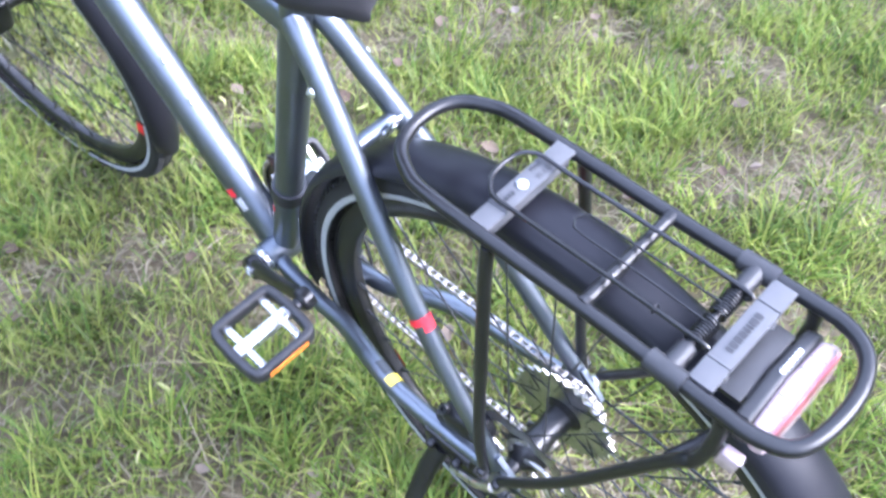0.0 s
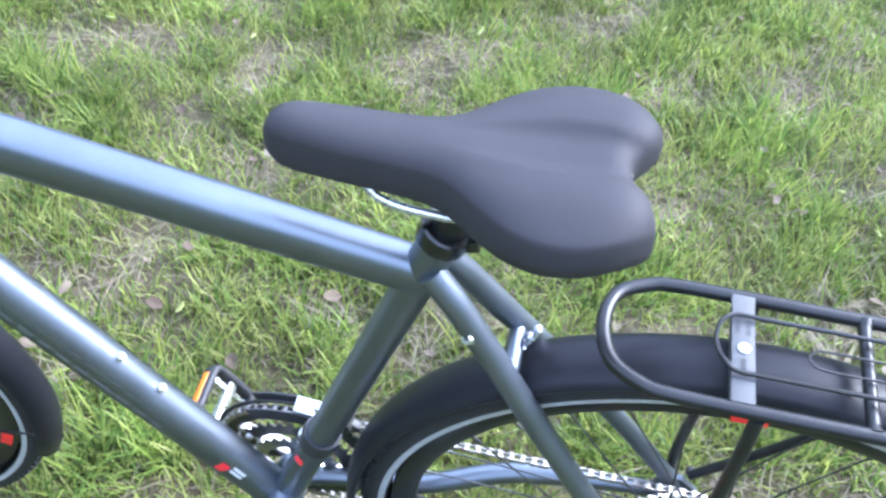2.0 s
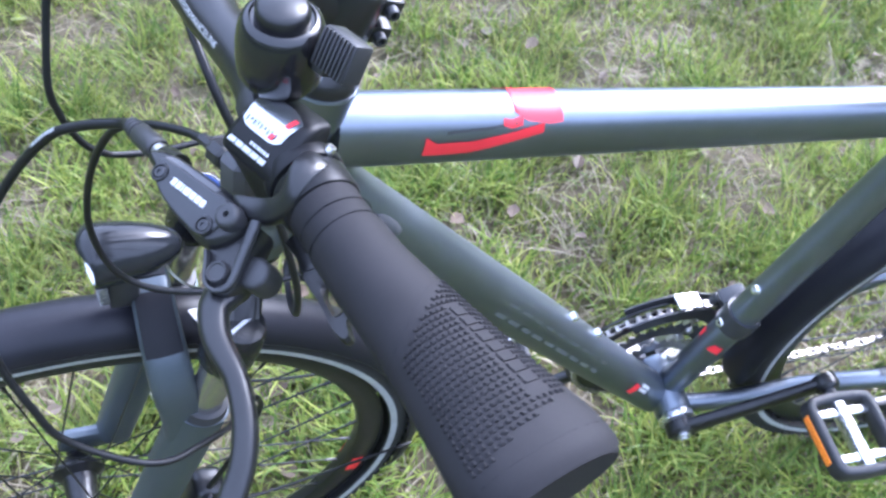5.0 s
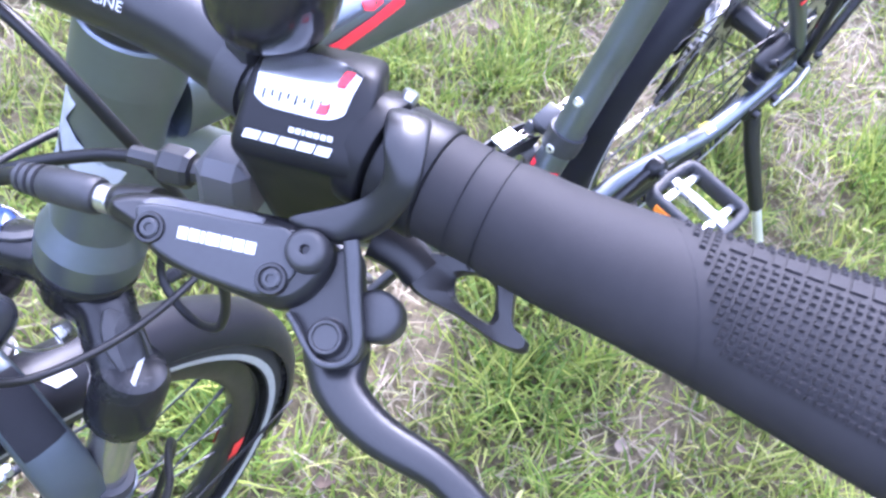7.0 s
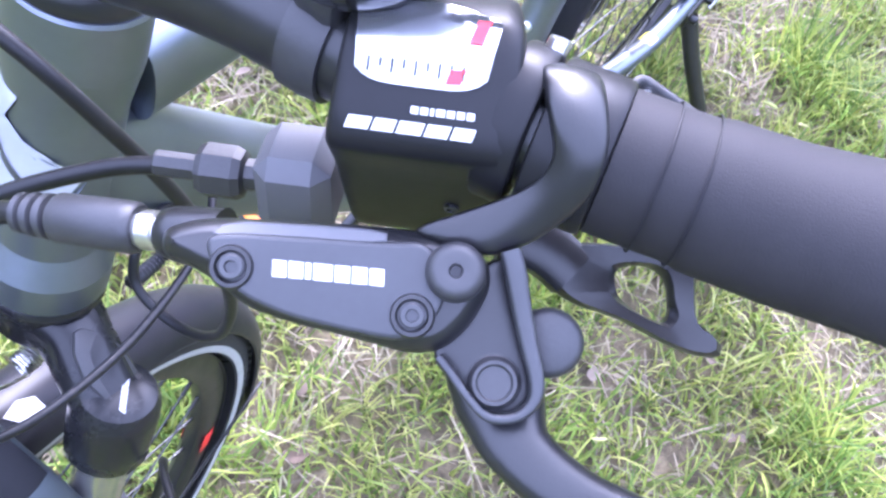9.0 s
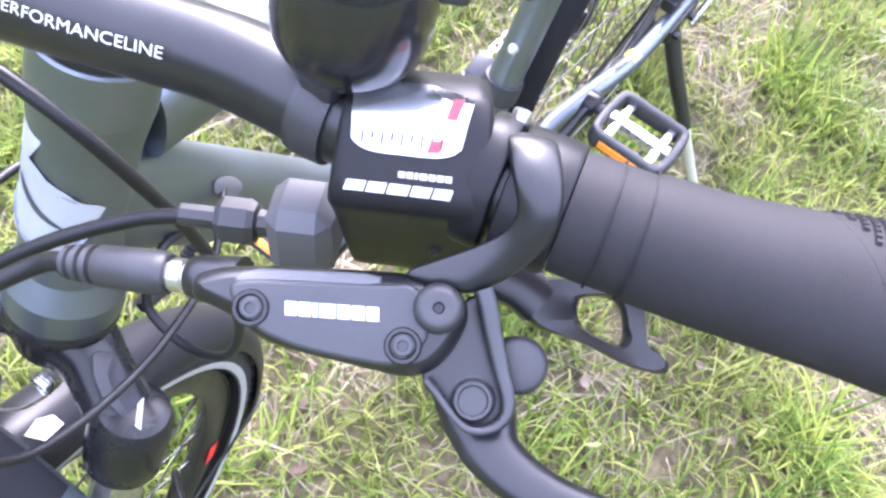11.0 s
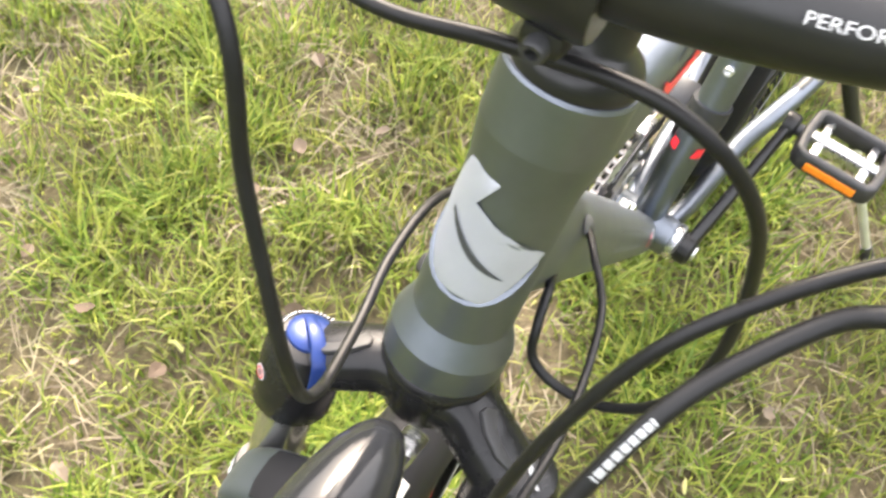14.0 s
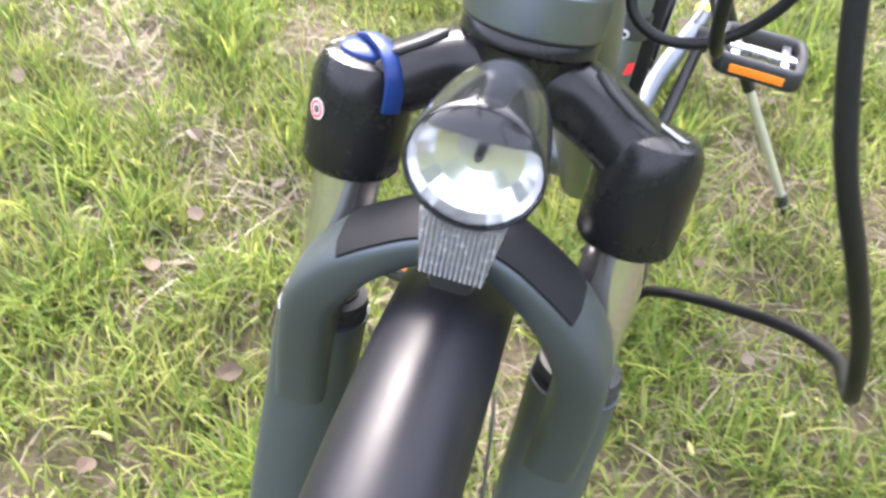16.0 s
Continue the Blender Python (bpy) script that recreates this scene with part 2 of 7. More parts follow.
def lettering(text, height, m, bend=None, thick=0.0003):
    """Flat letters as a bmesh: baseline along x, laid by the pose m, or by bend(x, y) -> place."""
    fc = bpy.data.curves.new("letters", "FONT")
    fc.body, fc.size, fc.align_x, fc.align_y, fc.resolution_u = text, height / 0.72, "CENTER", "CENTER", 3
    ob = bpy.data.objects.new("letters", fc)
    me = bpy.data.meshes.new_from_object(ob)
    bm = bmesh.new()
    bm.from_mesh(me)
    bpy.data.objects.remove(ob)
    bpy.data.meshes.remove(me)
    bpy.data.curves.remove(fc)
    if bend:
        for v in bm.verts:
            v.co = bend(v.co.x, v.co.y)
    else:
        bmesh.ops.transform(bm, matrix=m, verts=bm.verts)
    return bm


def bars(bm, widths, height, gap, place):
    """A row of plain bars in place of writing; place(x, y) gives the spot of a flat point."""
    total = sum(widths) + gap * (len(widths) - 1)
    x = -total / 2
    for w in widths:
        k = max(2, int(w / 0.004) + 1)
        lo = [bm.verts.new(place(x + w * j / k, -height / 2)) for j in range(k + 1)]
        hi = [bm.verts.new(place(x + w * j / k, height / 2)) for j in range(k + 1)]
        for j in range(k):
            bm.faces.new((lo[j], lo[j + 1], hi[j + 1], hi[j]))
        x += w + gap
    return bm


def bolt(bm, at, axis, r=0.004, h=0.004, n=12):
    """A socket-head screw with a hollow."""
    return lathe(bm, [(0.0, h * 0.35), (r * 0.45, h * 0.35), (r * 0.5, h * 0.98), (r * 0.85, h), (r, h * 0.75), (r, -0.002), (0, -0.002)], at, axis, n)


def rot_y(centre, angle):
    c = Vector(centre)
    return Matrix.Translation(c) @ Matrix.Rotation(angle, 4, "Y") @ Matrix.Translation(-c)


# ---- ground ----
def ground_sheet():
    """One sheet to the horizon: finer and uneven near the bicycle."""
    xs = sorted(set([-300, -80, -25, -9, -5] + [round(-3.4 + 0.1 * k, 3) for k in range(69)] + [5, 9, 25, 80, 300]))
    bm = bmesh.new()
    grid = []
    for y in xs:
        row = []
        for x in xs:
            near = 1.0 if max(abs(x), abs(y)) < 3.3 else 0.0
            z = near * (0.012 * noise.noise((x * 2.1, y * 2.1, 0.3)) + 0.006 * noise.noise((x * 7, y * 7, 1.7))) - 0.008
            row.append(bm.verts.new((x, y, z)))
        grid.append(row)
    for j in range(len(xs) - 1):
        for i in range(len(xs) - 1):
            bm.faces.new((grid[j][i], grid[j][i + 1], grid[j + 1][i + 1], grid[j + 1][i]))
    return bm


def soil_material():
    m = bpy.data.materials.new("meadow_soil")
    m.use_nodes = True
    nt = m.node_tree
    b = nt.nodes["Principled BSDF"]
    b.inputs["Roughness"].default_value = 0.95
    tc = nt.nodes.new("ShaderNodeTexCoord")
    def noise_node(scale, detail=6, rough=0.65):
        n = nt.nodes.new("ShaderNodeTexNoise")
        n.inputs["Scale"].default_value, n.inputs["Detail"].default_value, n.inputs["Roughness"].default_value = scale, detail, rough
        nt.links.new(tc.outputs["Object"], n.inputs["Vector"])
        return n
    big, fine = noise_node(5.0, 5), noise_node(55, 8, 0.8)
    r1 = nt.nodes.new("ShaderNodeValToRGB")
    cr = r1.color_ramp
    cr.elements[0].position, cr.elements[0].color = 0.30, (0.075, 0.074, 0.034, 1)
    cr.elements[1].position, cr.elements[1].color = 0.72, (0.215, 0.180, 0.130, 1)
    e = cr.elements.new(0.5)
    e.color = (0.145, 0.125, 0.080, 1)
    r2 = nt.nodes.new("ShaderNodeValToRGB")
    r2.color_ramp.elements[0].position, r2.color_ramp.elements[0].color = 0.35, (0.35, 0.33, 0.30, 1)
    r2.color_ramp.elements[1].position, r2.color_ramp.elements[1].color = 0.70, (1.5, 1.4, 1.2, 1)
    nt.links.new(big.outputs["Fac"], r1.inputs["Fac"])
    nt.links.new(fine.outputs["Fac"], r2.inputs["Fac"])
    mx = nt.nodes.new("ShaderNodeMix")
    mx.data_type, mx.blend_type = "RGBA", "MULTIPLY"
    mx.inputs["Factor"].default_value = 1.0
    nt.links.new(r1.outputs["Color"], mx.inputs["A"])
    nt.links.new(r2.outputs["Color"], mx.inputs["B"])
    # farther out the sward closes over the soil
    length = nt.nodes.new("ShaderNodeVectorMath")
    length.operation = "LENGTH"
    nt.links.new(tc.outputs["Object"], length.inputs[0])
    meadow_far = nt.nodes.new("ShaderNodeMapRange")
    meadow_far.inputs["From Min"].default_value, meadow_far.inputs["From Max"].default_value = 1.6, 3.0
    nt.links.new(length.outputs["Value"], meadow_far.inputs["Value"])
    green = nt.nodes.new("ShaderNodeValToRGB")
    green.color_ramp.elements[0].position, green.color_ramp.elements[0].color = 0.3, (0.042, 0.062, 0.018, 1)
    green.color_ramp.elements[1].position, green.color_ramp.elements[1].color = 0.7, (0.125, 0.148, 0.046, 1)
    nt.links.new(fine.outputs["Fac"], green.inputs["Fac"])
    sward = nt.nodes.new("ShaderNodeMix")
    sward.data_type = "RGBA"
    nt.links.new(meadow_far.outputs[0], sward.inputs["Factor"])
    nt.links.new(mx.outputs["Result"], sward.inputs["A"])
    nt.links.new(green.outputs["Color"], sward.inputs["B"])
    nt.links.new(sward.outputs["Result"], b.inputs["Base Color"])
    bu = nt.nodes.new("ShaderNodeBump")
    bu.inputs["Strength"].default_value, bu.inputs["Distance"].default_value = 0.9, 0.012
    nt.links.new(fine.outputs["Fac"], bu.inputs["Height"])
    nt.links.new(bu.outputs["Normal"], b.inputs["Normal"])
    return m


def horizon_belt():
    """Unseen belt of woods added to darken the horizon, uneven in depth and height."""
    bm = bmesh.new()
    rings = []
    n = 300
    for i in range(n):
        a = 2 * math.pi * i / n
        ring = []
        top = 12.0 + 3.5 * noise.noise((math.cos(a) * 9, math.sin(a) * 9, 2.0)) + 1.6 * noise.noise((math.cos(a) * 40, math.sin(a) * 40, 5.0))
        for j in range(12):
            h = top * j / 11
            # drawn nearer at the front left, to darken what the bicycle mirrors there
            r = 38 - 16 * max(0.0, math.cos(a - 0.7)) + 2.4 * (j / 11) ** 2 - 1.8 * math.sin(math.pi * j / 11) + 1.8 * noise.noise((math.cos(a) * 18, math.sin(a) * 18, h * 0.45)) + 0.9 * noise.noise((math.cos(a) * 55, math.sin(a) * 55, h * 1.3))
            ring.append(bm.verts.new((r * math.cos(a), r * math.sin(a), h - 0.3)))
        rings.append(ring)
    for i in range(n):
        p, q = rings[i], rings[(i + 1) % n]
        for j in range(11):
            bm.faces.new((p[j], p[j + 1], q[j + 1], q[j]))
    return bm


def blade_material(name, stops, translucent=0.45, rough=0.45):
    """Leaf blades whose colour differs from blade to blade, and which let light through."""
    m = bpy.data.materials.new(name)
    m.use_nodes = True
    nt = m.node_tree
    b = nt.nodes["Principled BSDF"]
    b.inputs["Roughness"].default_value = rough
    b.inputs["Specular IOR Level"].default_value = 0.35
    g = nt.nodes.new("ShaderNodeNewGeometry")
    r = nt.nodes.new("ShaderNodeValToRGB")
    cr = r.color_ramp
    cr.elements[0].position, cr.elements[0].color = 0.0, (*stops[0], 1)
    cr.elements[1].position, cr.elements[1].color = 1.0, (*stops[-1], 1)
    for k, c in enumerate(stops[1:-1]):
        e = cr.elements.new((k + 1) / (len(stops) - 1))
        e.color = (*c, 1)
    nt.links.new(g.outputs["Random Per Island"], r.inputs["Fac"])
    tc = nt.nodes.new("ShaderNodeTexCoord")
    n = nt.nodes.new("ShaderNodeTexNoise")
    n.inputs["Scale"].default_value, n.inputs["Detail"].default_value = 5.0, 4
    nt.links.new(tc.outputs["Object"], n.inputs["Vector"])
    mr = nt.nodes.new("ShaderNodeMapRange")
    mr.inputs["From Min"].default_value, mr.inputs["From Max"].default_value = 0.3, 0.7
    mr.inputs["To Min"].default_value, mr.inputs["To Max"].default_value = 0.7, 1.3
    nt.links.new(n.outputs["Fac"], mr.inputs["Value"])
    sc = nt.nodes.new("ShaderNodeVectorMath")
    sc.operation = "SCALE"
    nt.links.new(r.outputs["Color"], sc.inputs[0])
    nt.links.new(mr.outputs[0], sc.inputs["Scale"])
    nt.links.new(sc.outputs[0], b.inputs["Base Color"])
    tr = nt.nodes.new("ShaderNodeBsdfTranslucent")
    nt.links.new(sc.outputs[0], tr.inputs["Color"])
    mix = nt.nodes.new("ShaderNodeMixShader")
    mix.inputs["Fac"].default_value = translucent
    nt.links.new(b.outputs[0], mix.inputs[1])
    nt.links.new(tr.outputs[0], mix.inputs[2])
    nt.links.new(mix.outputs[0], nt.nodes["Material Output"].inputs["Surface"])
    return m


def blades(name, count, seed, height, width, bend, keep, mat, label, area=(-2.3, 2.2, -2.9, 1.3), flat=0.0, clump=0):
    """Many curved, tapering blades in one mesh; keep(x, y) is how likely one grows there, flat how far it lies down.
    With a clump, that many blades fan out from each root."""
    rng = np.random.default_rng(seed)
    x = rng.uniform(area[0], area[1], count * 3)
    y = rng.uniform(area[2], area[3], count * 3)
    k = keep(x, y)
    ok = rng.random(len(x)) < k
    roots = count // clump if clump else count
    x, y, k = x[ok][:roots], y[ok][:roots], k[ok][:roots]
    az = rng.uniform(0, 2 * np.pi, len(x) * max(clump, 1))
    if clump:
        x, y, k = (np.repeat(q, clump) for q in (x, y, k * rng.uniform(0.6, 1.25, len(k))))
        away = np.abs(rng.normal(0, 0.022, len(x)))
        x, y = x + np.cos(az) * away, y + np.sin(az) * away
        az = az + rng.normal(0, 0.7, len(x))
    n = len(x)
    h = rng.uniform(*height, n) * (0.55 + 0.75 * k) * rng.lognormal(0, 0.22, n)
    w = rng.uniform(*width, n)
    lean = rng.uniform(*bend, n)
    dx, dy = np.cos(az), np.sin(az)
    px, py = -dy, dx
    verts = np.zeros((n, 7, 3))
    for j, t in enumerate((0.0, 0.4, 0.75)):
        out = h * lean * t ** 1.6
        up = h * t * np.sqrt(np.clip(1 - (lean * t * 0.75) ** 2, 0.05, 1)) * (1 - flat) + flat * 0.012
        ww = w * (1.0, 0.85, 0.5)[j] / 2
        for s in (0, 1):
            sg = 1 if s else -1
            verts[:, 2 * j + s, 0] = x + dx * out + sg * px * ww
            verts[:, 2 * j + s, 1] = y + dy * out + sg * py * ww
            verts[:, 2 * j + s, 2] = up - 0.012
    verts[:, 6, 0], verts[:, 6, 1] = x + dx * h * lean, y + dy * h * lean
    verts[:, 6, 2] = h * np.sqrt(np.clip(1 - (lean * 0.8) ** 2, 0.03, 1)) * (1 - flat) + flat * 0.010 - 0.012
    base = (np.arange(n) * 7)[:, None]
    quads = np.concatenate([base + [0, 1, 3, 2], base + [2, 3, 5, 4]], 1).reshape(-1, 4)
    tris = base + [4, 5, 6]
    me = bpy.data.meshes.new(name)
    me.vertices.add(7 * n)
    me.vertices.foreach_set("co", verts.ravel())
    me.loops.add(11 * n)
    me.loops.foreach_set("vertex_index", np.concatenate([quads.ravel(), tris.ravel()]).astype(np.int32))
    me.polygons.add(3 * n)
    me.polygons.foreach_set("loop_start", np.concatenate([np.arange(2 * n) * 4, 8 * n + np.arange(n) * 3]).astype(np.int32))
    me.update(calc_edges=True)
    me.materials.append(mat)
    return tagged(new(name, me), label, "grass", kind="stuff")


def patches(x, y, scale, seed, lo, hi):
    """A smooth random field of values 0..1 over the plan."""
    rng = np.random.default_rng(seed)
    v = np.zeros_like(x)
    for s, wgt in ((1, 1.0), (2.1, 0.6), (4.3, 0.4)):
        for _ in range(6):
            a, p = rng.uniform(0, 2 * np.pi), rng.uniform(0, 2 * np.pi)
            f = scale * s * rng.uniform(0.6, 1.4)
            v += wgt / 6 ** 0.5 * np.sin((x * np.cos(a) + y * np.sin(a)) * f + p)
    return np.clip((v - lo) / (hi - lo), 0, 1)


ground = tagged(part("ground", ground_sheet(), soil_material(), smooth=60), "uneven meadow soil with dry litter and short grass", "ground", kind="structure")
# out of view; added only to dim the low sky round the bicycle
tagged(part("backdrop", horizon_belt(), material("dark_belt_green", (0.05, 0.075, 0.03), 0.9, 0.0, 0.6, 0.5, 0.6, 3.0)), "unseen dark green belt of woods, added to darken the horizon", "trees", kind="structure")
GREEN = blade_material("fresh_grass", [(0.086, 0.120, 0.026), (0.180, 0.228, 0.050), (0.275, 0.315, 0.074), (0.400, 0.400, 0.130)], 0.5)
DEEP = blade_material("lush_grass", [(0.078, 0.135, 0.024), (0.155, 0.235, 0.042), (0.255, 0.330, 0.062), (0.390, 0.420, 0.090)], 0.55)
STRAW = blade_material("dry_grass", [(0.20, 0.165, 0.105), (0.31, 0.265, 0.175), (0.15, 0.12, 0.085), (0.27, 0.26, 0.14)], 0.25)


def sward(x, y):
    """Where the grass grows thick: patches a hand or two across with bare soil between."""
    return patches(x, y, 19.0, 5, -1.1, 0.6)


def trodden(x, y):
    return patches(x, y, 19.0, 5, 0.4, -1.2)


def core(x, y):
    """1 where the fine grass grows round the bicycle, fading unevenly into the coarser sward."""
    rim = np.minimum(np.minimum(x + 2.3, 2.2 - x), np.minimum(y + 2.9, 1.3 - y))
    return np.clip(rim / 0.35 + 0.9 * (patches(x, y, 6.0, 77, -1.5, 1.5) - 0.6), 0, 1)


blades("grass", 190000, 3, (0.016, 0.045), (0.0020, 0.0048), (0.3, 1.0), lambda x, y: core(x, y) * (0.26 + 0.74 * sward(x, y)), GREEN,
       "short fresh green meadow grass with bare patches")
blades("far_grass", 45000, 31, (0.03, 0.08), (0.004, 0.009), (0.3, 1.0), lambda x, y: (1 - core(x, y)) * (0.35 + 0.65 * patches(x, y, 5.0, 5, -1.0, 0.6)), GREEN,
       "meadow grass farther from the bicycle", area=(-6, 6, -6, 6))
blades("grass_tuft", 100000, 8, (0.034, 0.078), (0.0024, 0.0052), (0.4, 1.0), lambda x, y: core(x, y) * (0.22 + 0.78 * patches(x, y, 13.0, 21, -0.4, 1.5)) * (0.3 + 0.7 * sward(x, y)), DEEP,
       "taller lush green grass growing in tufts", clump=16)
blades("dry_grass", 30000, 13, (0.035, 0.10), (0.0012, 0.0030), (0.7, 1.0), lambda x, y: core(x, y) * (0.22 + 0.78 * trodden(x, y)), STRAW,
       "dead straw lying between the green grass", flat=0.75)


def litter(name, count, seed, mat, label, category, shape, size, keep=None):
    """Small fallen pieces strewn over the grass, in one mesh."""
    rng = random.Random(seed)
    bm = bmesh.new()
    for _ in range(count):
        x, y, s, a = rng.uniform(-2.2, 2.1), rng.uniform(-2.8, 1.2), rng.uniform(*size), rng.uniform(0, 360)
        if keep and rng.random() > keep(x, y):
            continue
        m = pose(x, y, rng.uniform(0.008, 0.03), rng.uniform(-25, 25), rng.uniform(-25, 25), a)
        shape(bm, s, m, rng)
    ob = part(name, bm, mat)
    return tagged(ob, label, category, kind="stuff")


def leaf_shape(bm, s, m, rng):
    curl = rng.uniform(-0.25, 0.45)
    rows = []
    for k in range(5):
        t = k / 4
        w = s * 0.36 * math.sin(math.pi * min(t * 0.93 + 0.05, 1)) ** 0.8
        z = s * curl * (t - 0.5) ** 2 * 2
        rows.append([bm.verts.new(m @ Vector((s * (t - 0.5), sg * w, z + abs(sg) * w * 0.35))) for sg in (-1, 0, 1)])
    for k in range(4):
        for j in range(2):
            bm.faces.new((rows[k][j], rows[k][j + 1], rows[k + 1][j + 1], rows[k + 1][j]))


def catkin_shape(bm, s, m, rng):
    bendy = rng.uniform(-0.5, 0.5)
    pts = [m @ Vector((s * (t - 0.5), s * bendy * (t - 0.5) ** 2, 0)) for t in (0, 0.2, 0.4, 0.6, 0.8, 1.0)]
    tube(bm, pts, [(0, s * 0.05), (0.3, s * 0.13), (0.8, s * 0.12), (1, s * 0.04)], n=6)


def twig_shape(bm, s, m, rng):
    pts = [m @ Vector((s * (t - 0.5), s * 0.05 * math.sin(5 * t), 0)) for t in (0, 0.33, 0.66, 1.0)]
    tube(bm, pts, [(0, 0.0012), (1, 0.0006)], n=5)


litter("dead_leaf", 1100, 4, blade_material("dead_leaf", [(0.13, 0.095, 0.066), (0.19, 0.15, 0.11), (0.10, 0.07, 0.05), (0.25, 0.21, 0.165)], 0.2, 0.8), "brown and greyish dead leaves lying in the grass", "leaves", leaf_shape, (0.014, 0.036), lambda x, y: 0.12 + 0.88 * float(trodden(np.array([x]), np.array([y]))[0]))
litter("fallen_catkin", 300, 6, blade_material("catkin", [(0.36, 0.37, 0.13), (0.30, 0.34, 0.10), (0.40, 0.36, 0.17)], 0.2), "pale yellow-green fallen catkins on the grass", "catkins", catkin_shape, (0.014, 0.030))
litter("twig", 160, 9, blade_material("twig", [(0.12, 0.085, 0.06), (0.25, 0.19, 0.13)], 0.0), "thin dry twigs lying on the ground", "twigs", twig_shape, (0.06, 0.2))
# ---- the bicycle: upright in its own frame, x ahead, y to its left, z up ----
bike = new("bicycle")
bike.matrix_basis = LEAN
tagged(bike, "grey trekking bicycle with black rack and mudguards on its kickstand", "bicycle")

BB = Vector((0, 0, 0.29))
REAR, FRONT = Vector((-0.443, 0, 0.350)), Vector((0.660, 0, 0.335))
HEAD = Vector((0.406, 0, 0.880))            # a point of the steering axis
UP = Vector((-0.342, 0, 0.940)).normalized()
AHEAD = Vector((UP.z, 0, -UP.x))            # square to the steering axis, forwards
STEER = Matrix.Translation(HEAD) @ Matrix.Rotation(radians(5.5), 4, UP) @ Matrix.Translation(-HEAD)


def on_axis(z):
    return HEAD + UP * ((z - HEAD.z) / UP.z)


SEAT_UP = Vector((-0.2924, 0, 0.9563))
SEAT_TOP = BB + SEAT_UP * 0.535


def tube_part(name, a, b, sec_a, sec_b, label="", power=2.2, mat=None, parent=None):
    """A frame tube with ends of (half width, half height); its section changes evenly."""
    bm = bmesh.new()
    pts = line(a, b, 14)
    sweep(bm, pts, lambda t: oval(sec_a[0] + (sec_b[0] - sec_a[0]) * t, sec_a[1] + (sec_b[1] - sec_a[1]) * t, 24, power), up=(0, 0, 1))
    return part(name, bm, mat or PAINT, parent or bike, label)


TT_A, TT_B = Vector((0.393, 0, 0.842)), Vector((-0.148, 0, 0.751))
DT_A, DT_B = Vector((0.435, 0, 0.824)), Vector((0.012, 0, 0.281))
top_tube = tube_part("top_tube", TT_A, TT_B, (0.0215, 0.0255), (0.0175, 0.0195), "satin grey metallic top tube with red decals", 2.6)
down_tube = tube_part("down_tube", DT_A, DT_B, (0.0228, 0.0310), (0.0220, 0.0240), "thick satin grey metallic down tube", 2.2)
seat_tube = tube_part("seat_tube", BB + SEAT_UP * 0.012, SEAT_TOP, (0.0172, 0.0172), (0.0172, 0.0172), "", 2.0)
bm = lathe(bmesh.new(), [(0.0, 0.7455), (0.0275, 0.7455), (0.0288, 0.7470), (0.0292, 0.7530), (0.0292, 0.7625), (0.0243, 0.7745), (0.0237, 0.7760), (0.0237, 0.800), (0.0237, 0.848),
                         (0.0240, 0.852), (0.0268, 0.871), (0.0270, 0.8955), (0.0262, 0.897), (0.0, 0.897)], (0, 0, 0), (0, 0, 1), 64)
for v in bm.verts:
    p = on_axis(v.co.z)
    v.co = p + AHEAD * v.co.x + Vector((0, v.co.y, 0))
head_tube = part("head_tube", bm, PAINT, bike, "", None, 7)
# bottom bracket shell and cups
bm = lathe(bmesh.new(), [(0.0, -0.035), (0.021, -0.035), (0.0215, -0.030), (0.0215, 0.030), (0.021, 0.035), (0.0, 0.035)], BB, (0, 1, 0), 32)
shell = part("bottom_bracket_shell", bm, PAINT, bike)
bm = lathe(bmesh.new(), [(0.012, 0.035), (0.0195, 0.0352), (0.021, 0.038), (0.021, 0.044), (0.017, 0.046), (0.012, 0.046)], BB, (0, 1, 0), 32)
part("bearing_cup", bm, ALU, shell, "silver bearing cup")


# welds round the tube ends
def weld(a, r1, r2, axis, parent):
    bm = bmesh.new()
    ax = Vector(axis).normalized()
    u = ax.orthogonal().normalized()
    w = ax.cross(u)
    pts = [Vector(a) + (u * math.cos(t) * r1 + w * math.sin(t) * r2) for t in [2 * math.pi * k / 28 for k in range(28)]]
    tube(bm, pts, 0.003, n=8, closed=True)
    part("weld", bm, PAINT, parent)


def stay(sg, name, pts, radii, label=""):
    bm = bmesh.new()
    tube(bm, curve([(x, sg * y, z) for x, y, z in pts], 6), radii, n=16)
    return part(name, bm, PAINT, bike, label)


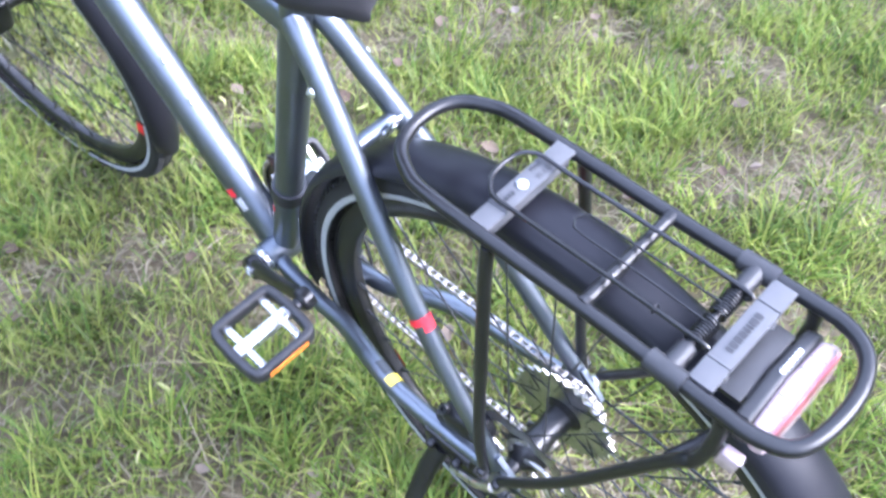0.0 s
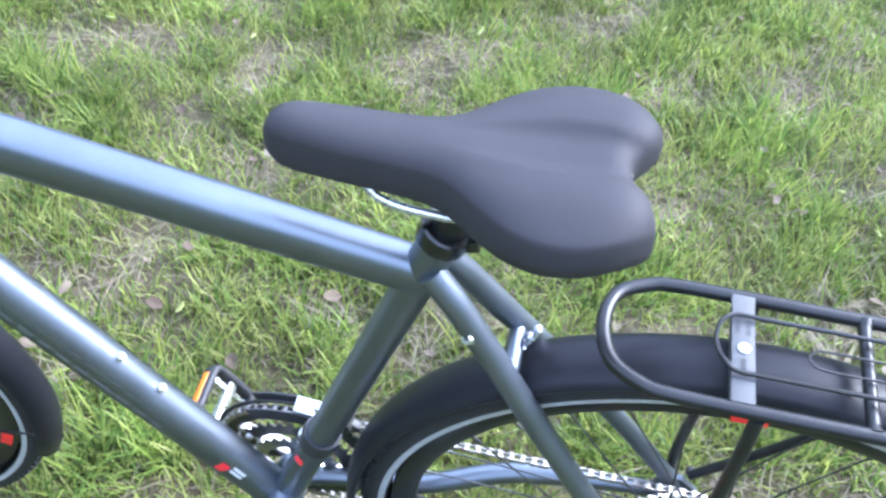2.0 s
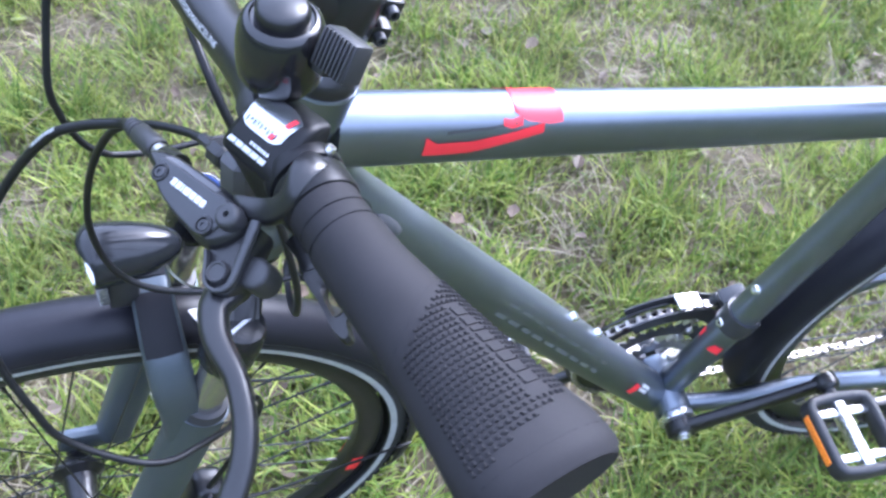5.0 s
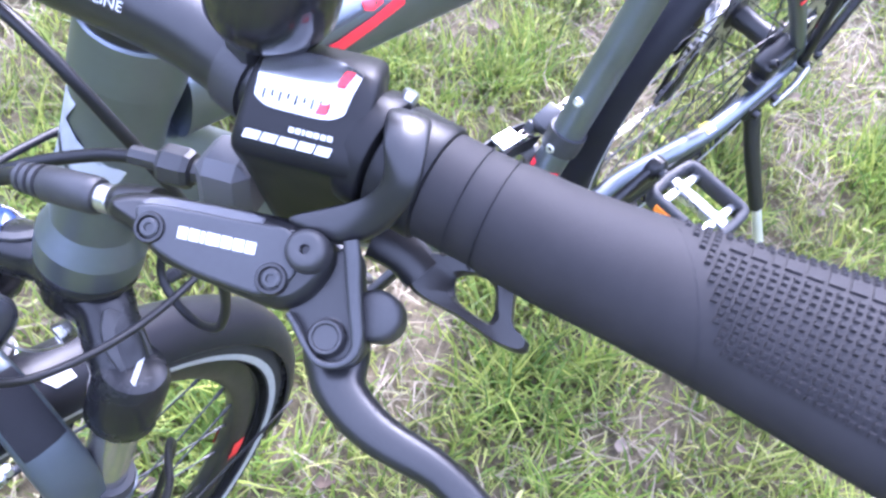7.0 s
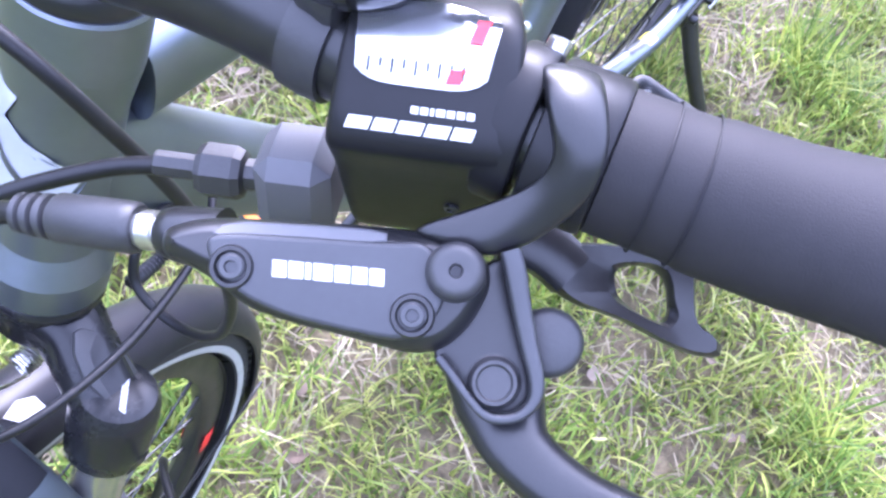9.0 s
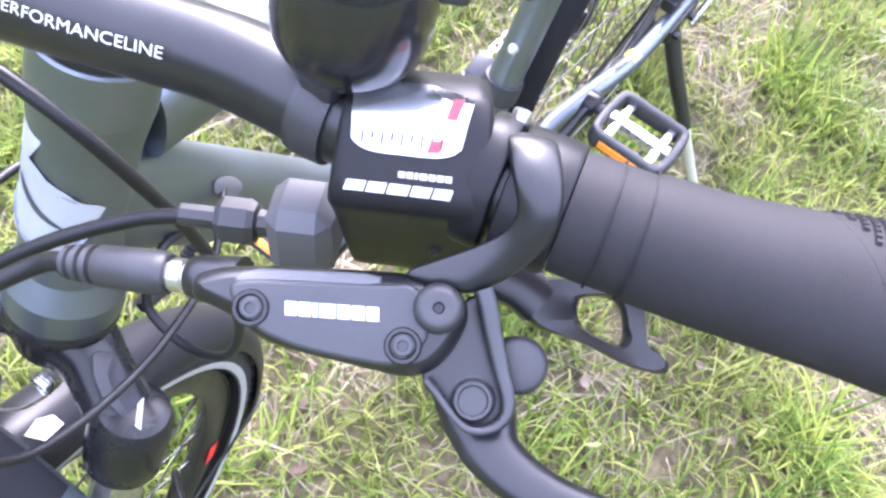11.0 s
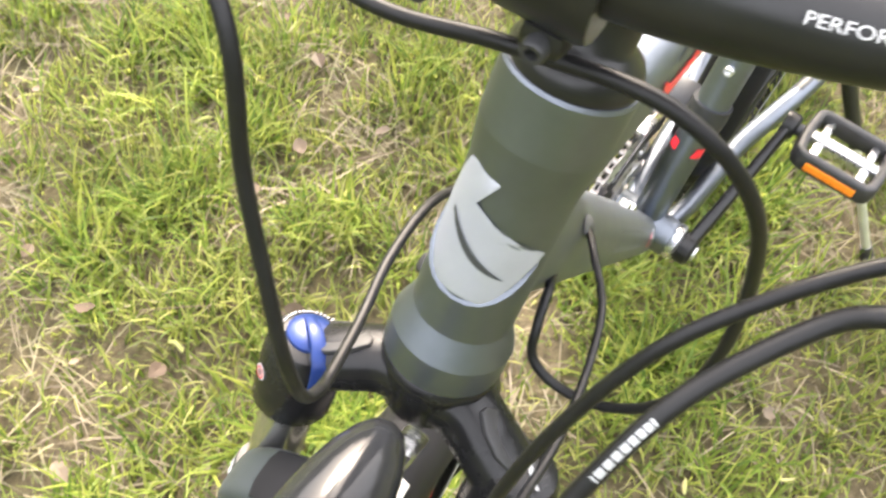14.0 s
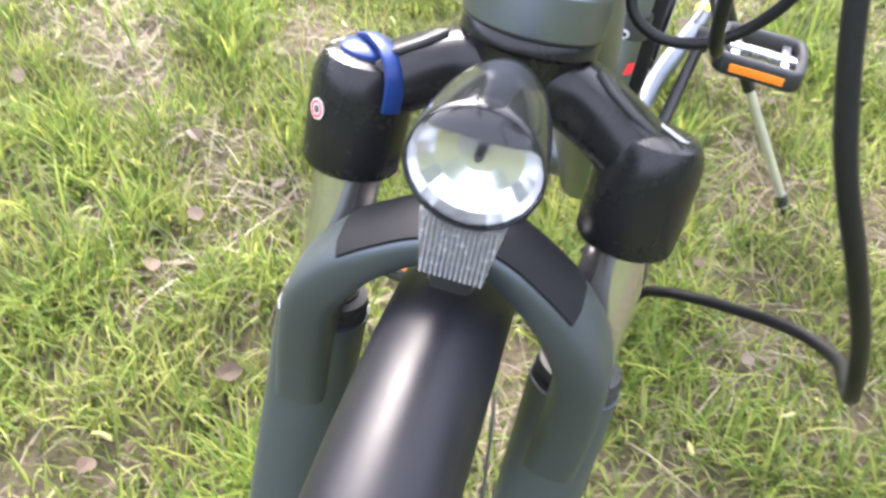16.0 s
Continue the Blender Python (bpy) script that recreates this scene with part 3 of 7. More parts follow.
SS = [(-0.150, 0.012, 0.768), (-0.172, 0.0175, 0.743), (-0.205, 0.0255, 0.697), (-0.255, 0.0395, 0.626), (-0.310, 0.053, 0.547), (-0.366, 0.0625, 0.466), (-0.436, 0.069, 0.366)]
CS = [(-0.012, 0.022, 0.288), (-0.050, 0.029, 0.290), (-0.100, 0.033, 0.293), (-0.150, 0.0365, 0.300), (-0.190, 0.046, 0.312), (-0.235, 0.058, 0.325), (-0.280, 0.0660, 0.331), (-0.360, 0.069, 0.340), (-0.432, 0.069, 0.350)]
stays = {}
for sg in (1, -1):
    stays[sg] = stay(sg, "seat_stay", SS, [(0, 0.0122), (0.5, 0.0114), (1, 0.009)])
    stays[sg, "c"] = stay(sg, "chain_stay", CS, [(0, 0.0110), (0.3, 0.0112), (0.5, 0.0124 if sg < 0 else 0.0118), (0.75, 0.0128 if sg < 0 else 0.0112), (0.9, 0.0095), (1, 0.008)])
    out = [(-0.020, -0.014), (0.030, -0.016), (0.038, 0.0), (0.030, 0.030), (0.006, 0.038), (-0.014, 0.018), (-0.024, 0.004)]
    bm = slab(bmesh.new(), out, 0.007, Matrix.Translation((REAR.x, sg * 0.068, REAR.z)) @ pose(0, 0, 0, 90, 0, 0), 0.001)
    part("dropout", bm, PAINT, bike)
bm = bmesh.new()
tube(bm, line((-0.226, -0.031, 0.668), (-0.226, 0.031, 0.668)), 0.0075, n=14)
part("stay_bridge", bm, PAINT, bike)
# screws in the seat stays and the silver mudguard bracket
for sg in (1, -1):
    bm = bmesh.new()
    bolt(bm, (-0.190, sg * 0.0300, 0.716), (0.45, sg * 0.45, 0.45), 0.0052, 0.007)
    part("screw", bm, ALU, stays[sg], "bright screw on the seat stay")
bm = bmesh.new()
slab(bm, [(-0.007, -0.020), (0.007, -0.020), (0.007, 0.012), (0.004, 0.018), (-0.004, 0.018), (-0.007, 0.012)], 0.0025,
     axes((-0.2365, -0.012, 0.672), (0.0, 1, 0.12), (-0.45, 0, 0.89)), 0.0006)
slab(bm, [(-0.004, -0.010), (0.004, -0.010), (0.004, 0.010), (-0.004, 0.010)], 0.0022, axes((-0.2315, -0.012, 0.668), (1, 0.0, 0), (0, 1, 0.1)), 0.0006)
bolt(bm, (-0.2375, -0.012, 0.675), (0.8, 0, 0.6), 0.0042, 0.004)
part("mudguard_bracket", bm, ALU, bike, "silver bracket holding the mudguard")

# bottle screws
for a, d in (((0.1597, 0, 0.5172), (-0.789, 0, 0.614)), ((0.1246, 0, 0.4714), (-0.789, 0, 0.614)), ((-0.044, 0, 0.498), (0.956, 0, 0.29)), ((-0.025, 0, 0.437), (0.956, 0, 0.29))):
    bm = bmesh.new()
    bolt(bm, Vector(a) - Vector(d) * 0.002, d, 0.0052, 0.005)
    part("bottle_screw", bm, ALU, bike, "bright bottle-cage screw")

# seat clamp, seat post
bm = lathe(bmesh.new(), [(0.0165, -0.006), (0.0205, -0.006), (0.0212, -0.004), (0.0212, 0.010), (0.0195, 0.012), (0.0150, 0.012)], SEAT_TOP, SEAT_UP, 36)
block(bm, SEAT_TOP + Vector((-0.022, 0, 0.001)), (0.014, 0.020, 0.013), Matrix.Rotation(radians(17), 4, "Y"), 0.003)
clamp = part("seat_clamp", bm, GLOSS_BLACK, bike, "black seat clamp")
post_top = SEAT_TOP + SEAT_UP * 0.052
bm = bmesh.new()
tube(bm, line(SEAT_TOP, post_top), 0.0142, n=28)
block(bm, post_top + Vector((-0.002, 0, 0.004)), (0.042, 0.030, 0.026), Matrix.Rotation(radians(8), 4, "Y"), 0.008, 3)
bolt(bm, post_top + Vector((0.012, 0.0, 0.018)), (0.1, 0, 1), 0.005, 0.006)
post = part("seat_post", bm, BLACK_METAL, bike, "black seat post with clamp head")


# decals that hug a tube: place(u along, v round) -> spot
def hug(a, b, half_w, half_h, power, lift=0.0006):
    a, b = Vector(a), Vector(b)
    d = (b - a).normalized()
    side = Vector((0, 0, 1)).cross(d).normalized()
    up = d.cross(side)
    length = (b - a).length
    def place(s, angle):
        t = s / length
        w = (half_w[0] + (half_w[1] - half_w[0]) * t) + lift
        h = (half_h[0] + (half_h[1] - half_h[0]) * t) + lift
        c, sn = math.cos(radians(angle)), math.sin(radians(angle))
        return a + d * s + side * w * math.copysign(abs(c) ** (2 / power), c) + up * h * math.copysign(abs(sn) ** (2 / power), sn)
    return place


def patch(name, mat, place, rows, parent, label=""):
    """A decal between two edges: rows of (s, angle low, angle high)."""
    bm = bmesh.new()
    prev = None
    for s, lo, hi in rows:
        cur = [bm.verts.new(place(s, lo + (hi - lo) * k / 6)) for k in range(7)]
        if prev:
            for k in range(6):
                bm.faces.new((prev[k], prev[k + 1], cur[k + 1], cur[k]))
        prev = cur
    return part(name, bm, mat, parent, label)


tt = hug(TT_A, TT_B, (0.0215, 0.0175), (0.0255, 0.0195), 2.6)
# the tube runs backwards, so its left side lies at angle 180
patch("decal", RED, tt, [(0.121, 62, 112), (0.129, 58, 130), (0.146, 54, 138), (0.156, 56, 134)], top_tube, "red block on the top tube")
for sg in (1, -1):
    f = (lambda q: 180 - q) if sg < 0 else (lambda q: q)
    patch("decal", RED, tt, [(0.058, f(158), f(186)), (0.066, f(170), f(186)), (0.092, f(168), f(184)), (0.118, f(154), f(173)), (0.142, f(136), f(156))], top_tube, "red swoosh along the top tube")
    patch("decal", DARK_DECAL, tt, [(0.072, f(148), f(154)), (0.100, f(142), f(148)), (0.122, f(132), f(138))], top_tube)
    patch("decal", RED, tt, [(0.112, f(125), f(140)), (0.118, f(128), f(146)), (0.126, f(120), f(140))], top_tube)
dt = hug(DT_A, DT_B, (0.0228, 0.0220), (0.0310, 0.0240), 2.2)
dl = (DT_B - DT_A).length
for sg in (1, -1):
    f = (lambda q: 180 - q) if sg < 0 else (lambda q: q)
    bm = bmesh.new()
    x = 0.290
    for w in (0.017, 0.018, 0.014, 0.017, 0.018, 0.024, 0.018, 0.017, 0.014):
        lo = [bm.verts.new(dt(x + w * k / 4, f(182))) for k in range(5)]
        hi = [bm.verts.new(dt(x + w * k / 4 + 0.004, f(146))) for k in range(5)]
        for k in range(4):
            bm.faces.new((lo[k], lo[k + 1], hi[k + 1], hi[k]))
        x += w + 0.007
    part("lettering", bm, TONE, down_tube, "plain bars in place of a tone-on-tone brand name")
    patch("decal", RED, dt, [(dl - 0.100, f(150), f(182)), (dl - 0.088, f(150), f(182))], down_tube, "small red sticker")
    patch("decal", WHITE, dt, [(dl - 0.085, f(140), f(150)), (dl - 0.066, f(140), f(150))], down_tube)
    patch("decal", WHITE, dt, [(dl - 0.085, f(154), f(164)), (dl - 0.066, f(154), f(164))], down_tube)
st = hug(BB, SEAT_TOP, (0.0172, 0.0172), (0.0172, 0.0172), 2.0)
for lo in (20, 120):
    patch("decal", RED, st, [(0.108, lo, lo + 45), (0.120, lo + 12, lo + 45)], seat_tube, "small red mark")


def arm_patch(parent, pts, r, s0, s1, mat, sg, lo, hi, label=""):
    """A decal on a thin stay, from the places s0 to s1 (0..1)."""
    c = curve([(x, sg * y, z) for x, y, z in pts], 12)
    n = len(c)
    bm = bmesh.new()
    prev = None
    for k in range(int(s0 * n), int(s1 * n) + 1):
        tan = (c[min(k + 1, n - 1)] - c[max(k - 1, 0)]).normalized()
        side = Vector((0, 0, 1)).cross(tan).normalized()
        up = tan.cross(side)
        cur = [bm.verts.new(c[k] + (side * math.cos(radians(a)) + up * math.sin(radians(a))) * r) for a in [lo + (hi - lo) * j / 6 for j in range(7)]]
        if prev:
            for j in range(6):
                bm.faces.new((prev[j], prev[j + 1], cur[j + 1], cur[j]))
        prev = cur
    part("decal", bm, mat, parent, label)


for sg in (1, -1):
    s = 0.700 if sg > 0 else 0.630
    arm_patch(stays[sg], SS, 0.0116, s, s + 0.022, RED, sg, 95 if sg > 0 else 40, 200 if sg > 0 else 90, "red mark on the seat stay")
    arm_patch(stays[sg], SS, 0.0116, s + 0.010, s + 0.034, RED, sg, 40 if sg > 0 else 85, 115 if sg > 0 else 150)
    arm_patch(stays[sg, "c"], CS, 0.0124, 0.645, 0.71, DARK_DECAL, sg, 40, 100)
arm_patch(stays[1, "c"], CS, 0.0124, 0.715, 0.745, YELLOW, 1, 20, 120, "yellow sticker")

# the silver badge on the head tube
def badge(x, z):
    """x to the left across the front, z along the steering axis."""
    r = 0.0248
    a = x / r
    return on_axis(z) + AHEAD * (r * math.cos(a)) + Vector((0, r * math.sin(a), 0))


bm = bmesh.new()
rows = [(0.8568, -0.0150, -0.0120), (0.8550, -0.0195, 0.0002), (0.8487, -0.0218, -0.0032), (0.8425, -0.0232, -0.0066), (0.8382, -0.0240, 0.0045), (0.8337, -0.0244, 0.0170), (0.8290, -0.0244, 0.0305),
        (0.8240, -0.0244, 0.0285), (0.8150, -0.0240, 0.0235), (0.8070, -0.0225, 0.0185), (0.8025, -0.0190, 0.0150), (0.8000, -0.0100, 0.0120)]
prev = None
for z, lo, hi in rows:
    cur = [bm.verts.new(badge(lo + (hi - lo) * k / 8, z)) for k in range(9)]
    if prev:
        for k in range(8):
            bm.faces.new((prev[k], prev[k + 1], cur[k + 1], cur[k]))
    prev = cur
part("badge", bm, SILVER_DECAL, head_tube, "silver badge sticker on the head tube")
bm = bmesh.new()
prev = None
for k in range(9):
    t = k / 8
    x, z = -0.0165 + 0.033 * t, 0.833 - 0.018 * t - 0.003 * math.sin(math.pi * t)
    hw = 0.0018 * math.sin(math.pi * min(0.15 + t * 0.85, 1.0)) + 0.0002
    q = badge(x, z - hw), badge(x, z + hw)
    cur = [bm.verts.new(p + AHEAD * 0.0005) for p in q]
    if prev:
        bm.faces.new((prev[0], prev[1], cur[1], cur[0]))
    prev = cur
part("badge_line", bm, DARK_DECAL, head_tube)

# cable ports in the down tube: flush oval scoops
for sg in (1, -1):
    bm = bmesh.new()
    for k in range(2):
        rim = []
        for j in range(20):
            q = 2 * math.pi * j / 20
            x, h = 0.0170 * (1 - 0.25 * k) * math.cos(q), 13 * (1 - 0.3 * k) * math.sin(q)
            angle = 146 + h
            p = dt(0.104 + x, angle if sg > 0 else 180 - angle)
            rim.append(bm.verts.new(p + Vector((0, sg * (0.0002 + 0.0016 * k), 0))))
        if k:
            for j in range(20):
                bm.faces.new((base[j], base[(j + 1) % 20], rim[(j + 1) % 20], rim[j]))
            bm.faces.new(rim)
        base = rim
    part("cable_port", bm, PLATE_GREY, down_tube, "grey oval cable entry")
# ---- wheels ----
def wheel(name, hub, xf, label, disc_side=1, cogs=False):
    """Rim, tyre with reflective stripes, hub, spokes, brake rotor and, at the back, the cassette."""
    tyre_prof = []
    for k in range(25):
        a = math.pi * (k / 24) * 1.30 - math.pi * 0.15
        tyre_prof.append((0.331 + 0.0205 * math.sin(a), 0.0200 * math.cos(a)))
    bm = disc_y(tyre_prof, hub, 96)
    w = part(name, bm, RUBBER, bike, label, xf)
    for sg in (1, -1):
        bm = disc_y([(0.3235, sg * 0.0194), (0.3250, sg * 0.0199), (0.3290, sg * 0.0206), (0.3305, sg * 0.0205)], hub, 96)
        part("reflective_stripe", bm, STRIPE, w, "pale reflective ring on the tyre wall", xf)
        # shoulder knobs
        bm = bmesh.new()
        for k in range(120):
            a = 2 * math.pi * (k + (0.5 if sg > 0 else 0)) / 120
            d = Vector((math.cos(a), 0, math.sin(a)))
            m = axes(hub + d * 0.3475 + Vector((0, sg * 0.0125, 0)), d.cross(Vector((0, 1, 0))), Vector((0, 1, 0)))
            block(bm, (0, 0, 0), (0.010, 0.008, 0.004), None)
            bmesh.ops.transform(bm, matrix=m @ Matrix.Rotation(sg * 0.6, 4, "X"), verts=bm.verts[-8:])
        tagged(part("tread", bm, RUBBER, w, "tread knobs", xf, smooth=0), kind="stuff")
    bm = disc_y([(0.3155, -0.0125), (0.3155, -0.0105), (0.309, -0.0115), (0.298, -0.0112), (0.291, -0.006), (0.2895, 0), (0.291, 0.006), (0.298, 0.0112), (0.309, 0.0115), (0.3155, 0.0105), (0.3155, 0.0125), (0.3175, 0.0120), (0.3175, -0.0120), (0.3155, -0.0125)], hub, 96)
    part("rim", bm, BLACK_METAL, w, "black rim", xf)
    for k in range(3):
        a0 = radians((205, 325, 85)[k] - (0 if cogs else 8))
        for sg in (1, -1):
            bm = bmesh.new()
            prev = None
            for j in range(6):
                a = a0 + 0.105 * j / 5
                d = Vector((math.cos(a), 0, math.sin(a)))
                cur = [bm.verts.new(hub + d * r + Vector((0, sg * 0.0121, 0))) for r in (0.2965, 0.3105)]
                if prev:
                    bm.faces.new((prev[0], prev[1], cur[1], cur[0]))
                prev = cur
            part("rim_label", bm, RED_LABEL, w, "red label on the rim", xf)
    bm = disc_y([(0.0, -0.062), (0.009, -0.062), (0.009, -0.050), (0.024, -0.036), (0.026, -0.030), (0.017, -0.024), (0.015, 0), (0.017, 0.024), (0.026, 0.030), (0.024, 0.036), (0.009, 0.05), (0.009, 0.062), (0.0, 0.062)], hub, 32)
    part("hub", bm, BLACK_METAL, w, "black hub", xf)
    # spokes: four kinds, each shared round the wheel
    kinds = []
    for sg in (1, -1):
        for lead in (1, -1):
            bm = bmesh.new()
            a = lead * radians(72)
            p = hub + Vector((0.0235 * math.cos(a), sg * 0.032, 0.0235 * math.sin(a)))
            q = hub + Vector((0.2905, sg * 0.002, 0.0))
            tube(bm, line(p, q), 0.0010, n=5)
            tube(bm, line(q + (p - q).normalized() * 0.014, q), 0.0019, n=6)
            kinds.append(bm)
    for i, bm in enumerate(kinds):
        first = None
        for k in range(8):
            turn = rot_y(hub, 2 * math.pi * (k / 8 + i / 32.0))
            if first is None:
                first = part("spoke", bm, GREY_METAL if cogs else BLACK_METAL, w)
                ob = first
            else:
                ob = new("spoke", first.data)
                ob.parent = w
            ob.matrix_basis = (xf if xf is not None else Matrix()) @ turn
    # brake rotor
    bm = bmesh.new()
    y = disc_side * 0.046
    n = 72
    for k in range(n):
        a, b = 2 * math.pi * k / n, 2 * math.pi * (k + 1) / n
        wob = 0.003 * math.sin(k * math.pi / 3)
        wob2 = 0.003 * math.sin((k + 1) * math.pi / 3)
        q = []
        for ang, wo in ((a, wob), (b, wob2)):
            d = Vector((math.cos(ang), 0, math.sin(ang)))
            q.append((hub + d * (0.064 + wo), hub + d * (0.078 + wo)))
        for off in (-0.0009, 0.0009):
            v = [bm.verts.new(p + Vector((0, y + off, 0))) for p in (q[0][0], q[0][1], q[1][1], q[1][0])]
            bm.faces.new(v)
    for k in range(6):
        a = 2 * math.pi * k / 6
        tube(bm, curve([hub + Vector((r * math.cos(a + t), y, r * math.sin(a + t))) for r, t in ((0.020, 0), (0.04, 0.3), (0.066, 0.75))], 4), 0.0028, n=6)
    part("brake_rotor", bm, STEEL, w, "steel brake rotor", xf)
    if cogs:
        for j, teeth in enumerate((32, 28, 24, 21, 18, 15, 13, 11)):
            r = teeth * 0.0127 / (2 * math.pi)
            out = []
            for k in range(teeth * 4):
                a = 2 * math.pi * k / (teeth * 4)
                rr = r + (-0.0030, 0.0005, 0.0042, 0.0005)[k % 4]
                out.append((rr * math.cos(a), rr * math.sin(a)))
            bm = slab(bmesh.new(), out, 0.0018, Matrix.Translation(hub + Vector((0, -0.030 - 0.0042 * j, 0))) @ pose(0, 0, 0, 90, 0, 0))
            part("sprocket", bm, STEEL, w, "", xf, smooth=0)
    return w


def guard(name, hub, a0, a1, xf, label, r=0.367, half=0.029, deep=0.014):
    """A mudguard: an arched section carried round the wheel from angle a0 to a1 (degrees, from straight ahead)."""
    prof = []
    for k in range(13):
        t = (k / 12 - 0.5) * 2
        prof.append((half * math.sin(t * 1.45) / math.sin(1.45), deep * (math.cos(t * 1.45) - math.cos(1.45)) + 0.0023 - 0.8795 * deep))
    inner = [(y * 0.955, z - 0.0022) for y, z in reversed(prof)]
    sec = prof + inner
    bm = bmesh.new()
    rings = []
    n = 64
    for k in range(n + 1):
        a = radians(a0 + (a1 - a0) * k / n)
        d = Vector((math.cos(a), 0, math.sin(a)))
        taper = min(1.0, 0.75 + 0.25 * min(k, n - k) / 2.0)
        rings.append([bm.verts.new(hub + d * (r + z) + Vector((0, y * taper, 0))) for y, z in sec])
    m = len(sec)
    for k in range(n):
        for j in range(m):
            bm.faces.new((rings[k][j], rings[k][(j + 1) % m], rings[k + 1][(j + 1) % m], rings[k + 1][j]))
    bm.faces.new(rings[0])
    bm.faces.new(list(reversed(rings[-1])))
    return part(name, bm, FENDER, bike, label, xf)


rear_wheel = wheel("rear_wheel", REAR, None, "rear wheel with black tyre and sprockets", cogs=True)
guard("rear_mudguard", REAR, -8, 205, None, "black rear mudguard")
for sg in (1, -1):
    bm = bmesh.new()
    tube(bm, curve([(-0.440, sg * 0.074, 0.346), (-0.60, sg * 0.060, 0.372), (-0.790, sg * 0.034, 0.408), (-0.806, sg * 0.028, 0.416)], 5), 0.0017, n=6)
    part("mudguard_stay", bm, BLACK_METAL, bike)


# ---- luggage rack ----
RZ = 0.730
rail_line = curve([(-0.324, 0.0485, RZ), (-0.302, 0.035, RZ + 0.001), (-0.2925, 0.013, RZ + 0.002), (-0.2925, -0.013, RZ + 0.002), (-0.302, -0.035, RZ + 0.001), (-0.324, -0.0485, RZ), (-0.347, -0.0535, RZ), (-0.42, -0.0545, RZ), (-0.52, -0.0545, RZ), (-0.615, -0.0570, RZ), (-0.647, -0.0560, RZ),
                   (-0.669, -0.044, RZ), (-0.680, -0.018, RZ), (-0.680, 0.018, RZ), (-0.671, 0.046, RZ), (-0.647, 0.0565, RZ), (-0.615, 0.0570, RZ), (-0.52, 0.0545, RZ), (-0.42, 0.0545, RZ), (-0.347, 0.0535, RZ)], 5, closed=True)
bm = bmesh.new()
tube(bm, rail_line, 0.0062, n=12, closed=True)
rail = part("rack_rail", bm, BLACK_METAL, bike, "dark satin tubular luggage-rack frame")
bm = bmesh.new()
tube(bm, line((-0.502, -0.054, RZ), (-0.502, 0.054, RZ)), 0.0055, n=12)
for sg in (1, -1):
    tube(bm, line((-0.502, sg * 0.053, RZ), (-0.502, sg * 0.046, RZ)), [(0, 0.0075), (1, 0.0056)], n=12)
part("cross_bar", bm, BLACK_METAL, rail)
bm = bmesh.new()
tube(bm, line((-0.577, -0.054, RZ), (-0.577, 0.054, RZ)), 0.0036, n=12)
part("cross_bar", bm, BLACK_METAL, rail)
for sg in (1, -1):
    bm = bmesh.new()
    tube(bm, line((-0.562, sg * 0.0553, RZ), (-0.592, sg * 0.0563, RZ)), 0.0088, n=16)
    tube(bm, line((-0.577, sg * 0.055, RZ), (-0.577, sg * 0.031, RZ)), 0.0080, n=14)
    part("spring_mount", bm, BLACK_PLASTIC, rail, "black plastic clamp of the spring flap")


def rack_plate(x, wide, label):
    bm = bmesh.new()
    out = [(-wide / 2, -0.052), (wide / 2, -0.052), (wide / 2, 0.052), (-wide / 2, 0.052)]
    slab(bm, out, 0.0040, Matrix.Translation((x, 0, RZ + 0.0046)), 0.0012)
    for sg in (1, -1):
        block(bm, (x, sg * 0.030, RZ + 0.0066), (wide * 0.98, 0.0022, 0.0020), None, 0.0006)
    block(bm, (x, 0, RZ - 0.004), (wide * 0.8, 0.094, 0.012), None, 0.002)
    return part("rack_plate", bm, PLATE_GREY, rail, label)


plate = rack_plate(-0.4020, 0.019, "grey cross plate with load marking")
bm = lathe(bmesh.new(), [(0, 0.0022), (0.0035, 0.0022), (0.0050, 0.0015), (0.0050, -0.002)], (-0.4020, 0.002, RZ + 0.0066), (0, 0, 1), 20)
part("plate_screw", bm, ALU, plate, "bright round screw cap")
turn = axes((0, 0, 0), (0, -1, 0), (1, 0, 0))
for txt, x, y in (("MAX", -0.3975, -0.0185), ("25 KG", -0.4060, -0.0185)):
    bm = lettering(txt, 0.0042, Matrix.Translation((x, y, RZ + 0.0071)) @ pose(0, 0, 0, 0, 0, -90))
    part("lettering", bm, BLACK_PLASTIC, plate, "dark printed load limit", smooth=0)
bm = bars(bmesh.new(), [0.003, 0.0025, 0.003, 0.0025, 0.003], 0.004, 0.0008, lambda x, y: Vector((-0.4020 + y, 0.0205 - x, RZ + 0.0071)))
part("lettering", bm, BLACK_PLASTIC, plate, "plain bars in place of a model name", smooth=0)
plate2 = rack_plate(-0.6005, 0.0195, "grey rear cross plate")
bm = bars(bmesh.new(), [0.003, 0.0045, 0.0045, 0.0045, 0.003, 0.002, 0.006, 0.0045], 0.006, 0.001, lambda x, y: Vector((-0.6005 + y, -x, RZ + 0.0072)))
part("lettering", bm, BLACK_PLASTIC, plate2, "plain bars in place of a brand name", smooth=0)
